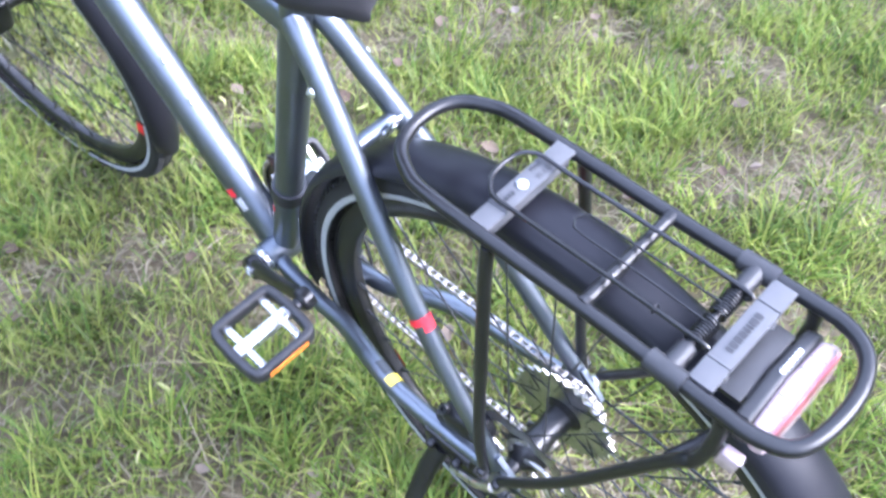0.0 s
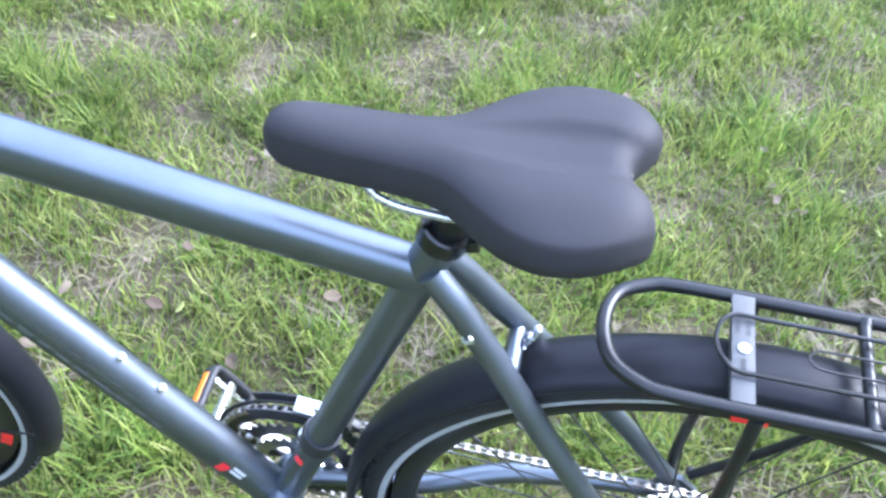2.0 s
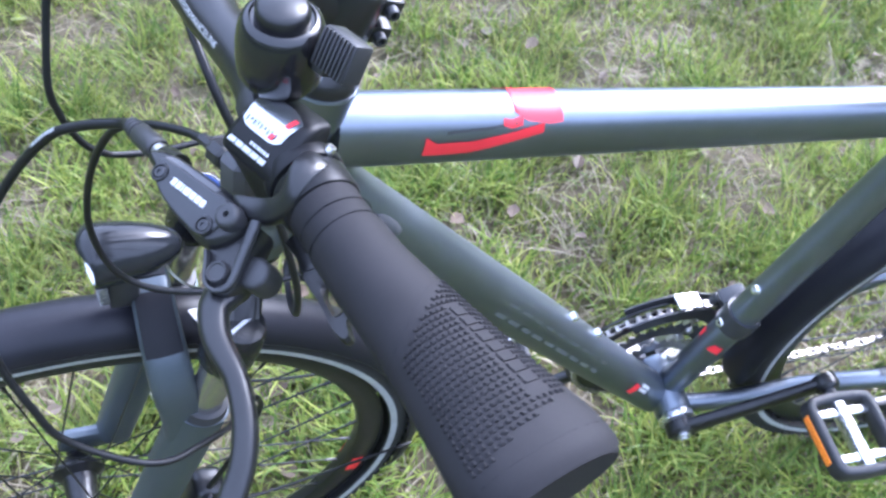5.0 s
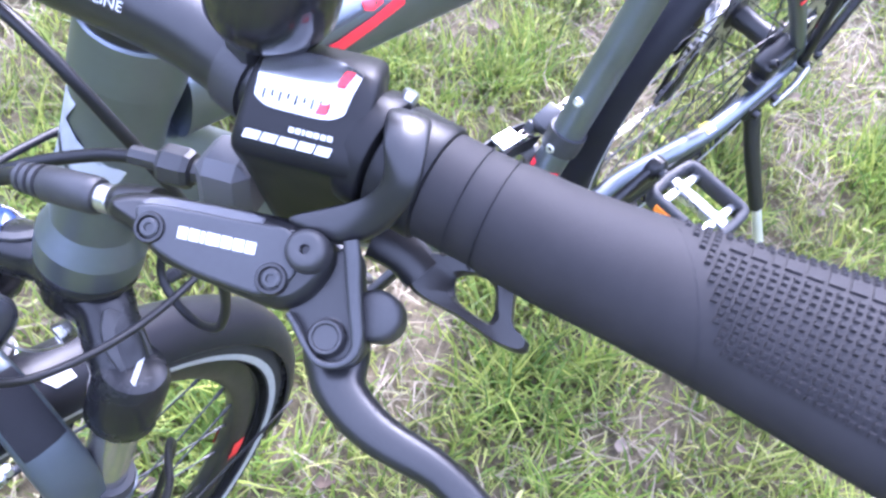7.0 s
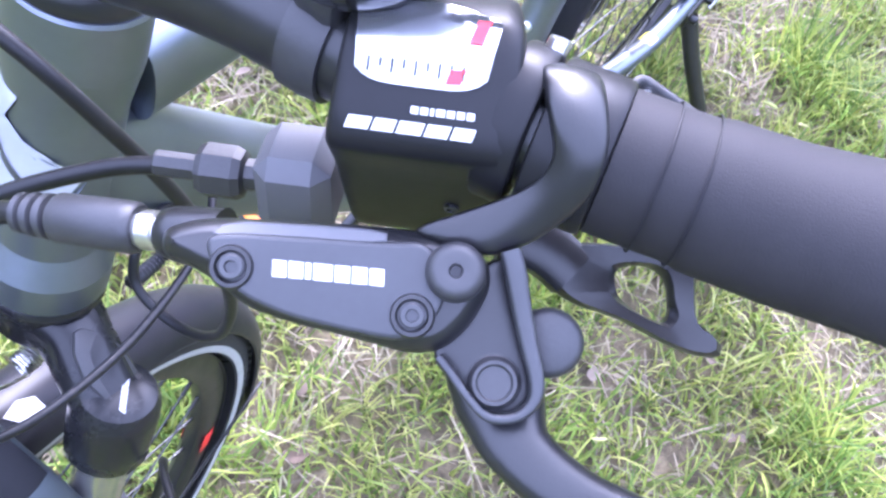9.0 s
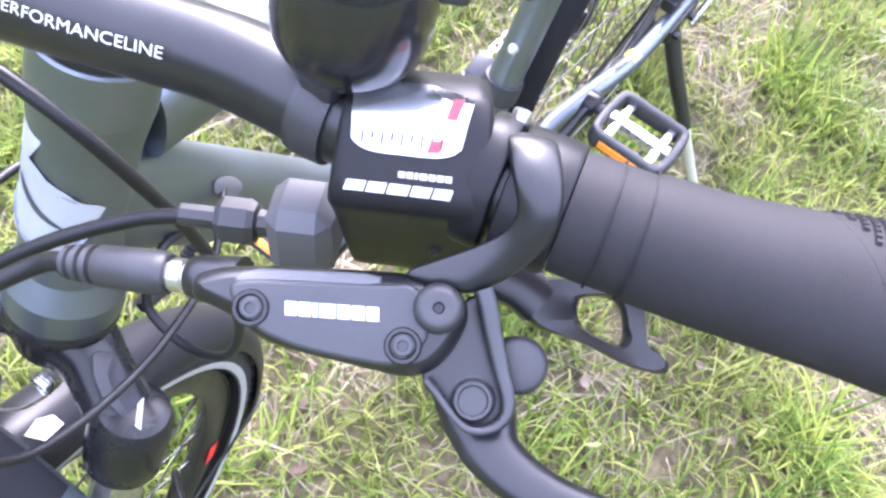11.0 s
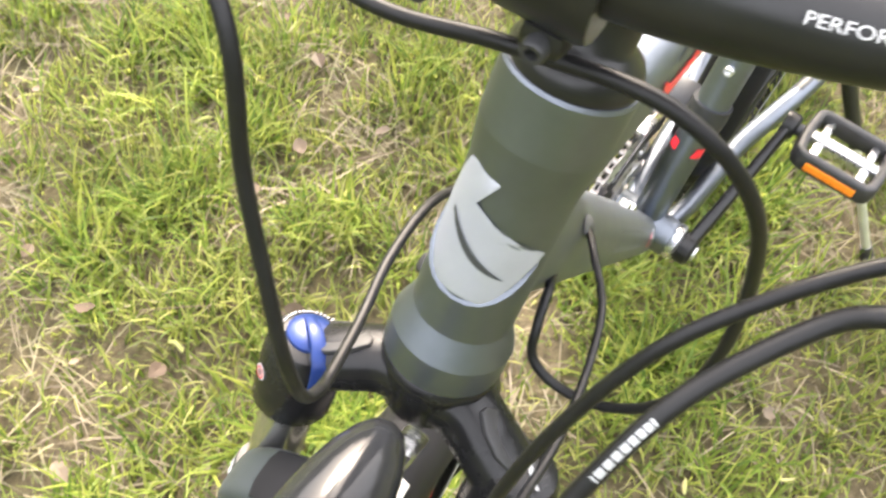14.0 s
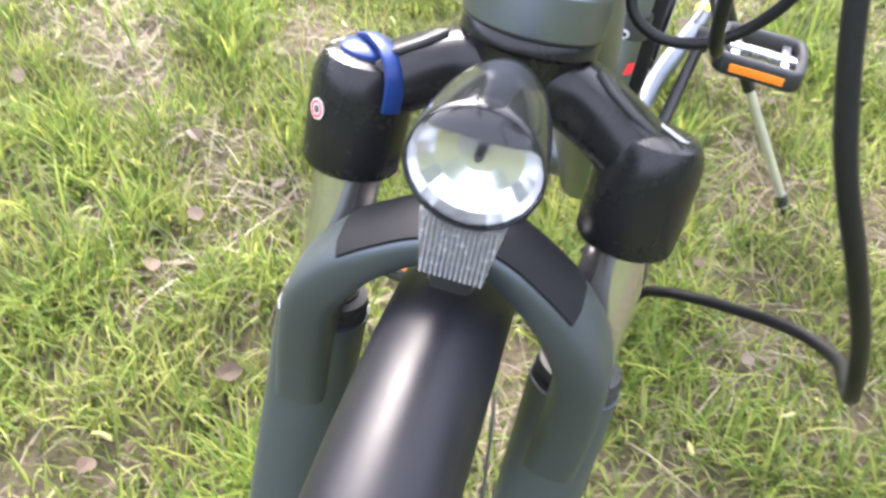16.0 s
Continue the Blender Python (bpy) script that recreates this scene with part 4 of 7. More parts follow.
# spring flap of thin wire
for sg in (1, -1):
    bm = bmesh.new()
    y = sg * 0.0275
    tube(bm, curve([(-0.585, y * 0.92, RZ + 0.003), (-0.582, y, RZ + 0.010), (-0.50, y, RZ + 0.011), (-0.42, y, RZ + 0.0105), (-0.396, y, RZ + 0.011), (-0.386, y * 0.75, RZ + 0.013), (-0.381, y * 0.45, RZ + 0.012), (-0.379, 0, RZ + 0.011)], 6), 0.0020, n=8)
    part("spring_flap", bm, BLACK_METAL, rail, "black wire of the spring flap")
    bm = bmesh.new()
    coil = [(-0.577 + 0.0066 * math.cos(2 * math.pi * k / 14), sg * (0.003 + 0.024 * k / 126), RZ + 0.0066 * math.sin(2 * math.pi * k / 14)) for k in range(127)]
    tube(bm, coil, 0.00095, n=6)
    part("spring", bm, BLACK_METAL, rail, "black coil spring")
    bm = bmesh.new()
    tube(bm, curve([(-0.575, sg * 0.010, RZ + 0.007), (-0.52, sg * 0.009, RZ + 0.008), (-0.465, sg * 0.009, RZ + 0.008), (-0.455, sg * 0.004, RZ + 0.008), (-0.453, 0, RZ + 0.008)], 5), 0.0011, n=6)
    part("inner_wire", bm, BLACK_METAL, rail)
    bm = bmesh.new()
    tube(bm, [(-0.545, sg * 0.0275 + 0.0032 * math.cos(a), RZ + 0.011 + 0.0032 * math.sin(a)) for a in [2 * math.pi * k / 10 for k in range(10)]], 0.0011, n=5, closed=True)
    part("wire_clip", bm, BLACK_METAL, rail)
    # legs
    bm = bmesh.new()
    tube(bm, curve([(-0.416, sg * 0.057, RZ - 0.004), (-0.417, sg * 0.064, 0.66), (-0.420, sg * 0.078, 0.44), (-0.428, sg * 0.080, 0.366)], 6), 0.0060, n=12)
    bolt(bm, (-0.428, sg * 0.084, 0.368), (0, sg, 0), 0.006, 0.005)
    part("rack_leg", bm, BLACK_METAL, bike, "black rack leg")
    bm = bmesh.new()
    tube(bm, curve([(-0.624, sg * 0.057, RZ - 0.004), (-0.626, sg * 0.060, 0.700), (-0.620, sg * 0.064, 0.664), (-0.600, sg * 0.068, 0.636), (-0.52, sg * 0.078, 0.480), (-0.450, sg * 0.082, 0.372)], 6), 0.0058, n=12)
    bolt(bm, (-0.450, sg * 0.086, 0.372), (0, sg, 0), 0.006, 0.005)
    part("rack_leg", bm, BLACK_METAL, bike, "bent rear rack leg")
bm = bmesh.new()
tube(bm, curve([(-0.600, 0.066, 0.640), (-0.618, 0.03, 0.655), (-0.622, 0, 0.660), (-0.618, -0.03, 0.655), (-0.600, -0.066, 0.640)], 5), 0.0050, n=10)
part("rack_brace", bm, BLACK_METAL, bike)

# ---- rear lamp under the rack's end ----
LX, LZ = -0.640, 0.706
lamp_sec = [(-0.050, -0.008), (-0.043, -0.016), (0.0, -0.020), (0.043, -0.016), (0.050, -0.008), (0.050, 0.006), (0.043, 0.013), (0.0, 0.016), (-0.043, 0.013), (-0.050, 0.006)]
bm = bmesh.new()
slab(bm, lamp_sec, 0.012, axes((LX + 0.005, 0.0, LZ), (0, 1, 0), (0.25, 0, 1)), 0.003)
block(bm, (LX + 0.016, 0, LZ + 0.002), (0.014, 0.056, 0.014), None, 0.003)
block(bm, (LX + 0.030, 0, LZ + 0.008), (0.030, 0.070, 0.006), None, 0.002)
rear_lamp = part("rear_lamp", bm, BLACK_PLASTIC, bike, "rear lamp housing under the rack")
bm = slab(bmesh.new(), [(x * 0.99, y * 0.97) for x, y in lamp_sec], 0.013, axes((LX - 0.0078, 0.0, LZ), (0, 1, 0), (0.25, 0, 1)), 0.004)
part("lamp_lens", bm, LENS_RED, rear_lamp, "pale pink clear lamp lens")
for k in range(7):
    bm = bmesh.new()
    block(bm, (0, 0, 0), (0.0105, 0.0016, 0.030 - 0.0009 * (k - 3) ** 2), axes((LX - 0.0088, (k - 3) * 0.0135, LZ + 0.0008), (1, 0, -0.25), (0, 1, 0)), 0.0005, 1)
    part("lens_rib", bm, CLEAR_GREY, rear_lamp, "bright facet of the lens")
bm = slab(bmesh.new(), [(x * 0.93, y * 0.30 + 0.004) for x, y in lamp_sec], 0.004, axes((LX - 0.0145, 0.0, LZ), (0, 1, 0), (0.25, 0, 1)), 0.0015)
part("reflector", bm, RED_LENS, rear_lamp, "red band of the lens")
bm = bars(bmesh.new(), [0.003] * 7, 0.0036, 0.0009, lambda x, y: Vector((LX + 0.0062 + y, x - 0.012, LZ + 0.0168 - abs(x - 0.012) * 0.07)))
part("lettering", bm, WHITE, rear_lamp, "plain bars in place of a lamp name", smooth=0)
for sg in (1, -1):
    bm = bmesh.new()
    bolt(bm, (LX + 0.034, sg * 0.030, LZ + 0.013), (0, 0, 1), 0.0042, 0.006, 6)
    tube(bm, line((LX + 0.034, sg * 0.030, LZ + 0.008), (LX + 0.034, sg * 0.030, LZ + 0.024)), 0.0022, n=8)
    part("screw", bm, ALU, rear_lamp, "bright lamp screw")
# small square reflector at the mudguard's side
bm = bmesh.new()
block(bm, (0, 0, 0), (0.016, 0.010, 0.020), axes((-0.6390, 0.0585, 0.6860), (1, 0.1, 0.2), (0, 1, 0)), 0.002)
part("side_reflector", bm, LENS_RED, rear_lamp, "pale red lower edge of the lens")


# ---- saddle ----
def saddle_shape():
    """Padded cover: a narrow nose, two rear lobes with a groove between, a rolled skirt."""
    nose_steps = [(s, math.sqrt(1 - s * s)) for s in (0.998, 0.975, 0.92, 0.83, 0.70, 0.53, 0.30)]
    stations = [(-0.0505 + 0.0285 * s, (0.0206 - 0.002 * s) * f ** 0.8) for s, f in nose_steps] + [(-0.052, 0.0212), (-0.070, 0.0230), (-0.100, 0.0252), (-0.128, 0.0262), (-0.148, 0.0295), (-0.164, 0.0390), (-0.179, 0.0530), (-0.195, 0.0665), (-0.212, 0.0765), (-0.233, 0.0825), (-0.256, 0.0805), (-0.276, 0.0715), (-0.291, 0.0590), (-0.302, 0.0460)]
    bm = bmesh.new()
    rings = []
    nv = 40
    for i, (x, w) in enumerate(stations):
        t = i / (len(stations) - 1)
        crown = 0.901 + 0.004 * math.sin(t * 3) + 0.019 * max(0.0, (-x - 0.13) / 0.17) ** 1.1
        if x < -0.27:
            crown -= 0.010 * ((-x - 0.27) / 0.027) ** 2
        ring = []
        for k in range(nv + 1):
            v = (k / nv - 0.5) * 2
            a = abs(v)
            y = w * math.sin(v * math.pi / 2) if a < 1 else math.copysign(w, v)
            drop = 0.020 * (1 - math.cos(a * math.pi / 2)) ** 1.1 + 0.014 * max(0, a - 0.82) / 0.18
            back = max(0.0, min(1.0, (-x - 0.15) / 0.07))
            wide = 0.010 + 0.010 * back
            groove = 0.0058 * back / (1 + math.exp((abs(y) - wide) / 0.0013))
            lobe = 0.003 * back * math.exp(-((abs(y) - 0.046) / 0.022) ** 2)
            notch = 0.021 * max(0, (-x - 0.250) / 0.052) ** 1.3 * math.exp(-(abs(y) / 0.026) ** 2.2)
            ring.append(bm.verts.new((x + notch, y, crown - drop - groove + lobe)))
        # skirt, rolled in below
        fore = max(0.0, min(1.0, (x + 0.19) / 0.08))
        under = []
        for k in range(nv + 1):
            p = ring[k].co
            under.append(bm.verts.new((p.x * 0.985 - 0.0023 * (1 - fore), p.y * 0.93, min(p.z, crown - 0.026) - 0.014 + 0.004 * fore + 0.010 * (1 - abs((k / nv - 0.5) * 2)))))
        # the nose closes in a round
        if x > -0.0505:
            f = max(0.06, math.sqrt(max(0.0, 1 - ((x + 0.0505) / 0.0285) ** 2))) ** 0.85
            for p in ring + under:
                p.co.z = crown - 0.021 + (p.co.z - crown + 0.021) * f
        rings.append((ring, under))
    for i in range(len(rings) - 1):
        (a, ua), (b, ub) = rings[i], rings[i + 1]
        for k in range(nv):
            bm.faces.new((a[k], a[k + 1], b[k + 1], b[k]))
            bm.faces.new((ua[k], ub[k], ub[k + 1], ua[k + 1]))
        bm.faces.new((a[0], b[0], ub[0], ua[0]))
        bm.faces.new((a[nv], ua[nv], ub[nv], b[nv]))
    for (a, ua), flip in ((rings[0], 1), (rings[-1], -1)):
        for k in range(nv):
            q = (a[k], ua[k], ua[k + 1], a[k + 1])
            bm.faces.new(q if flip > 0 else tuple(reversed(q)))
    return bm


saddle = part("saddle", saddle_shape(), SADDLE, bike, "black padded saddle with two rear lobes", smooth=70)
sub = saddle.modifiers.new("round", "SUBSURF")
sub.levels = sub.render_levels = 2
for sg in (1, -1):
    bm = bmesh.new()
    tube(bm, curve([(-0.070, sg * 0.006, 0.872), (-0.092, sg * 0.011, 0.862), (-0.112, sg * 0.019, 0.850), (-0.150, sg * 0.022, 0.847), (-0.215, sg * 0.022, 0.850), (-0.245, sg * 0.028, 0.868), (-0.262, sg * 0.032, 0.885)], 6), 0.0035, n=10)
    part("saddle_rail", bm, ALU, saddle, "bright saddle rail")
bm = bmesh.new()
tube(bm, [Vector((-0.2790, 0.011 * math.cos(a), 0.890 + 0.0075 * math.sin(a))) + Vector((0, 0.0, 0)) for a in [2 * math.pi * k / 20 for k in range(20)]], 0.0013, n=6, closed=True)
part("saddle_clip", bm, ALU, saddle, "small bright loop at the back of the saddle")


# ---- cranks, chainrings, pedals, chain ----
CRANK = Vector((-0.140, 0, 0.092))
def crank_arm(sg):
    d = CRANK * (1 if sg > 0 else -1)
    y0, y1 = sg * 0.054, sg * 0.072
    a, b = BB + Vector((0, y0, 0)), BB + d + Vector((0, y1, 0))
    bm = bmesh.new()
    sweep(bm, line(a, b, 8), lambda t: oval(0.0075 - 0.0015 * t, 0.015 - 0.004 * math.sin(t * math.pi) - 0.002 * t, 14, 3.0), up=(0, 0, 1))
    for p, r in ((a, 0.017), (b, 0.0135)):
        lathe(bm, [(0, -0.008), (r, -0.008), (r + 0.001, -0.004), (r + 0.001, 0.005), (r - 0.002, 0.0085), (0, 0.0085)], p, (0, sg, 0), 20)
    ob = part("crank_arm", bm, BLACK_METAL, bike, "black crank arm")
    bm = bmesh.new()
    bolt(bm, a + Vector((0, sg * 0.008, 0)), (0, sg, 0), 0.009, 0.004)
    part("crank_bolt", bm, ALU, ob, "bright crank bolt")
    return b


def pedal(at, sg, tilt):
    """A cage pedal: two rounded side plates, end bars, a bright axle body, amber reflectors."""
    m = Matrix.Translation(at + Vector((0, sg * 0.062, 0))) @ Matrix.Rotation(radians(tilt), 4, "Y")
    bm = bmesh.new()
    corner = [(0.0385, 0.0), (0.0385, 0.030), (0.0365, 0.0365), (0.030, 0.0405), (0.0, 0.0425)]
    loop = corner + [(-x, y) for x, y in reversed(corner[:-1])] + [(-x, -y) for x, y in corner[1:]] + [(x, -y) for x, y in reversed(corner[1:-1])]
    sweep(bm, curve([(x, y, 0.0) for x, y in loop], 4, closed=True), oval(0.0058, 0.0115, 14, 3.4), closed=True)
    ob = part("pedal", bm, BLACK_PLASTIC, bike, "black cage pedal with amber reflectors", m)
    bm = bmesh.new()
    tube(bm, line(m @ Vector((0, -sg * 0.062, 0)), m @ Vector((0, -sg * 0.040, 0))), 0.0075, n=12)
    part("spindle", bm, GREY_METAL, ob)
    bm = bmesh.new()
    block(bm, (0, 0, 0), (0.016, 0.078, 0.015), None, 0.004)
    for y in (-0.026, 0.026):
        block(bm, (0, 0, 0), (0.070, 0.009, 0.008), Matrix.Translation((0, y, 0)), 0.002)
    part("pedal_body", bm, ALU, ob, "bright metal pedal body", m)
    for k in (1, -1):
        bm = bmesh.new()
        block(bm, (0, 0, 0), (0.003, 0.056, 0.0095), Matrix.Translation((k * 0.0438, 0, -0.001)), 0.0008)
        part("reflector", bm, AMBER, ob, "amber reflector", m)


left_end, right_end = crank_arm(1), crank_arm(-1)
pedal(left_end, 1, -8)
pedal(right_end, -1, -55)


def ring(teeth, y, label, mat, inner):
    r = teeth * 0.0127 / (2 * math.pi)
    bm = bmesh.new()
    n = teeth * 4
    rows = []
    for k in range(n):
        a = 2 * math.pi * k / n
        d = Vector((math.cos(a), 0, math.sin(a)))
        rr = r + (-0.0034, 0.0003, 0.0044, 0.0003)[k % 4]
        rows.append([bm.verts.new(BB + d * q + Vector((0, y + o, 0))) for q, o in ((inner, -0.0012), (rr, -0.0010), (rr, 0.0010), (inner, 0.0012))])
    for k in range(n):
        a, b = rows[k], rows[(k + 1) % n]
        for j in range(4):
            bm.faces.new((a[j], a[(j + 1) % 4], b[(j + 1) % 4], b[j]))
    return part("chainring", bm, mat, bike, label, smooth=0)


ring(48, -0.050, "black outer chainring", BLACK_METAL, 0.078)
ring(36, -0.043, "steel middle chainring", GREY_METAL, 0.054)
ring(26, -0.036, "steel inner chainring", STEEL, 0.036)
bm = bmesh.new()
for k in range(4):
    a = 2 * math.pi * k / 4 + 0.5
    d = Vector((math.cos(a), 0, math.sin(a)))
    sweep(bm, line(BB + d * 0.012 + Vector((0, -0.048, 0)), BB + d * 0.082 + Vector((0, -0.049, 0)), 4), lambda t: oval(0.012 - 0.006 * t, 0.004, 10, 3))
    bolt(bm, BB + d * 0.066 + Vector((0, -0.042, 0)), (0, 1, 0), 0.005, 0.005)
    lathe(bm, [(0, -0.003), (0.005, -0.003), (0.005, 0.004), (0, 0.004)], BB + d * 0.050 + Vector((0, -0.040, 0)), (0, 1, 0), 10)
part("spider", bm, STEEL, bike, "bright chainring spider and bolts")
bm = disc_y([(0.0985, -0.0560), (0.104, -0.0555), (0.1045, -0.0575), (0.100, -0.0590), (0.0985, -0.0560)], BB, 64)
part("chain_guard", bm, BLACK_PLASTIC, bike, "black chain guard ring")
# front derailleur cage
bm = bmesh.new()
for y in (-0.038, -0.060):
    prev = None
    for k in range(9):
        a = radians(62 + 62 * k / 8)
        d = Vector((math.cos(a), 0, math.sin(a)))
        cur = [bm.verts.new(BB + d * r + Vector((0, y + o, 0))) for r, o in ((0.096, 0), (0.116, 0), (0.116, 0.0018), (0.096, 0.0018))]
        if prev:
            for j in range(4):
                bm.faces.new((prev[j], prev[(j + 1) % 4], cur[(j + 1) % 4], cur[j]))
        prev = cur
derailleur_cage = part("front_derailleur", bm, GREY_METAL, bike, "dark grey front derailleur cage")
d = Vector((math.cos(radians(98)), 0, math.sin(radians(98))))
bm = bmesh.new()
block(bm, BB + d * 0.118 + Vector((0, -0.048, 0)), (0.030, 0.020, 0.004), Matrix.Rotation(radians(-8), 4, "Y"), 0.001)
part("cage_bridge", bm, ALU, derailleur_cage, "bright bridge of the cage")
bm = bmesh.new()
lathe(bm, [(0.0173, -0.012), (0.0205, -0.012), (0.0210, 0), (0.0205, 0.012), (0.0173, 0.012)], BB + SEAT_UP * 0.155, SEAT_UP, 24)
block(bm, BB + SEAT_UP * 0.145 + Vector((-0.014, -0.030, 0)), (0.030, 0.024, 0.022), Matrix.Rotation(0.3, 4, "Y"), 0.004)
block(bm, BB + SEAT_UP * 0.120 + Vector((-0.024, -0.042, 0)), (0.040, 0.012, 0.014), Matrix.Rotation(-0.5, 4, "Y"), 0.003)
part("derailleur_clamp", bm, GREY_METAL, bike, "grey front derailleur body clamped to the seat tube")

# chain: rollers in one mesh, plates as links of their own
CY = -0.050
def chain_path():
    R1, R2 = 48 * 0.0127 / (2 * math.pi), 18 * 0.0127 / (2 * math.pi)
    pts = []
    for k in range(41):
        a = radians(98 - 185 * k / 40)
        pts.append(BB + Vector((R1 * math.cos(a), CY, R1 * math.sin(a))))
    pulley = REAR + Vector((0.045, 0, -0.150))
    pts.append(pulley + Vector((0.006, CY + 0.002, -0.022)))
    pts.append(pulley + Vector((-0.020, CY + 0.002, -0.012)))
    pts.append(pulley + Vector((-0.026, CY + 0.002, 0.010)))
    up = REAR + Vector((0.022, 0, -0.072))
    pts.append(up + Vector((0.022, CY + 0.002, -0.006)))
    pts.append(up + Vector((0.020, CY + 0.002, 0.014)))
    for k in range(17):
        a = radians(-75 - 190 * k / 16)
        pts.append(REAR + Vector((R2 * math.cos(a), CY, R2 * math.sin(a))))
    return pts


def resample(pts, step):
    loop = [Vector(p) for p in pts] + [Vector(pts[0])]
    out, left, cur = [], 0.0, loop[0]
    for q in loop[1:]:
        while (q - cur).length >= step - left:
            cur = cur + (q - cur).normalized() * (step - left)
            out.append(cur.copy())
            left = 0.0
        left += (q - cur).length
        cur = q
    return out


pins = resample(chain_path(), 0.0127)
bm = bmesh.new()
for p in pins:
    tube(bm, line(p + Vector((0, -0.0036, 0)), p + Vector((0, 0.0036, 0))), 0.0036, n=7)
chain = part("chain", bm, CHAIN, bike, "oiled bicycle chain")
protos = []
for off in (0.0024, 0.0036):
    bm = bmesh.new()
    for sg in (1, -1):
        out = [(-0.0063 + 0.0043 * math.cos(a), 0.0043 * math.sin(a)) for a in (2.2, 2.7, 3.14, 3.6, 4.1)] + [(0, -0.0026)] + [(0.0063 + 0.0043 * math.cos(a), 0.0043 * math.sin(a)) for a in (-0.95, -0.45, 0, 0.45, 0.95)] + [(0, 0.0026)]
        slab(bm, out, 0.0010, Matrix.Translation((0, sg * off, 0)) @ pose(0, 0, 0, 90, 0, 0))
    protos.append(bm)
first = {}
for k in range(len(pins) - 1):
    a, b = pins[k], pins[k + 1]
    if (b - a).length > 0.02:
        continue
    m = Matrix.Translation((a + b) / 2) @ Matrix.Rotation(-math.atan2(b.z - a.z, b.x - a.x), 4, "Y")
    j = k % 2
    if j not in first:
        ob = first[j] = part("link", protos[j], CHAIN, chain, smooth=0)
    else:
        ob = new("link", first[j].data)
        ob.parent = chain
    ob.matrix_basis = m

# rear derailleur
bm = bmesh.new()
block(bm, REAR + Vector((0.004, -0.078, -0.040)), (0.026, 0.024, 0.050), Matrix.Rotation(0.2, 4, "Y"), 0.007)
block(bm, REAR + Vector((0.020, -0.074, -0.075)), (0.050, 0.022, 0.024), Matrix.Rotation(0.6, 4, "Y"), 0.007)
sweep(bm, line(REAR + Vector((0.022, -0.058, -0.070)), REAR + Vector((0.045, -0.058, -0.155)), 5), oval(0.0025, 0.011, 10, 3))
sweep(bm, line(REAR + Vector((0.022, -0.042, -0.070)), REAR + Vector((0.045, -0.042, -0.155)), 5), oval(0.002, 0.010, 10, 3))
derailleur = part("rear_derailleur", bm, BLACK_METAL, bike, "black rear derailleur")
for q in ((0.022, -0.050, -0.072), (0.045, -0.050, -0.150)):
    bm = bmesh.new()
    out = [((0.018 if k % 2 else 0.0215) * math.cos(2 * math.pi * k / 22), (0.018 if k % 2 else 0.0215) * math.sin(2 * math.pi * k / 22)) for k in range(22)]
    slab(bm, out, 0.004, Matrix.Translation(REAR + Vector(q)) @ pose(0, 0, 0, 90, 0, 0))
    part("jockey_wheel", bm, BLACK_PLASTIC, derailleur, smooth=0)
# brake calliper at the left dropout
bm = bmesh.new()
block(bm, (-0.385, 0.058, 0.385), (0.058, 0.030, 0.032), Matrix.Rotation(radians(20), 4, "Y"), 0.008, 3)
block(bm, (-0.360, 0.060, 0.362), (0.030, 0.020, 0.020), None, 0.005)
for x in (-0.405, -0.362):
    bolt(bm, (x, 0.068, 0.398), (0, 0.7, 0.7), 0.006, 0.006)
part("rear_brake", bm, BLACK_METAL, bike, "black rear brake calliper")
# axle ends
for sg in (1, -1):
    bm = lathe(bmesh.new(), [(0, 0.010), (0.006, 0.010), (0.009, 0.006), (0.011, 0.0), (0.011, -0.006), (0, -0.006)], REAR + Vector((0, sg * 0.078, 0)), (0, sg, 0), 18)
    part("axle_nut", bm, STEEL, bike, "steel axle nut")
bm = bmesh.new()
tube(bm, curve([REAR + Vector((0.0, 0.086, 0.004)), REAR + Vector((0.020, 0.090, -0.012)), REAR + Vector((0.055, 0.088, -0.030))], 5), [(0, 0.006), (1, 0.004)], n=10)
part("axle_lever", bm, STEEL, bike, "steel quick-release lever")

# ---- kickstand: black upper, bright lower tube, black foot ----
K0, K1, K2 = Vector((-0.360, 0.078, 0.318)), Vector((-0.358, 0.155, 0.190)), Vector((-0.352, 0.262, 0.022))
bm = bmesh.new()
block(bm, (-0.372, 0.074, 0.330), (0.070, 0.016, 0.026), Matrix.Rotation(radians(4), 4, "Y"), 0.004)
sweep(bm, curve([K0, K0.lerp(K1, 0.4) + Vector((0.004, 0, 0)), K1], 5), lambda t: oval(0.0125 - 0.003 * t, 0.009 - 0.001 * t, 14, 2.6))
for q in ((-0.390, 0.084, 0.330), (-0.352, 0.084, 0.326)):
    bolt(bm, q, (0, 1, 0), 0.0055, 0.006)
stand = part("kickstand", bm, BLACK_METAL, bike, "black kickstand folded out")
bm = bmesh.new()
tube(bm, line(K1.lerp(K0, 0.06), K2), 0.0065, n=14)
part("stand_tube", bm, CHROME, stand, "bright sliding tube of the kickstand")
bm = bmesh.new()
tube(bm, curve([K2.lerp(K1, 0.10), K2, K2 + Vector((0.012, 0.014, -0.006))], 4), [(0, 0.0085), (0.6, 0.010), (1, 0.007)], n=12)
part("stand_foot", bm, BLACK_PLASTIC, stand, "black plastic foot")
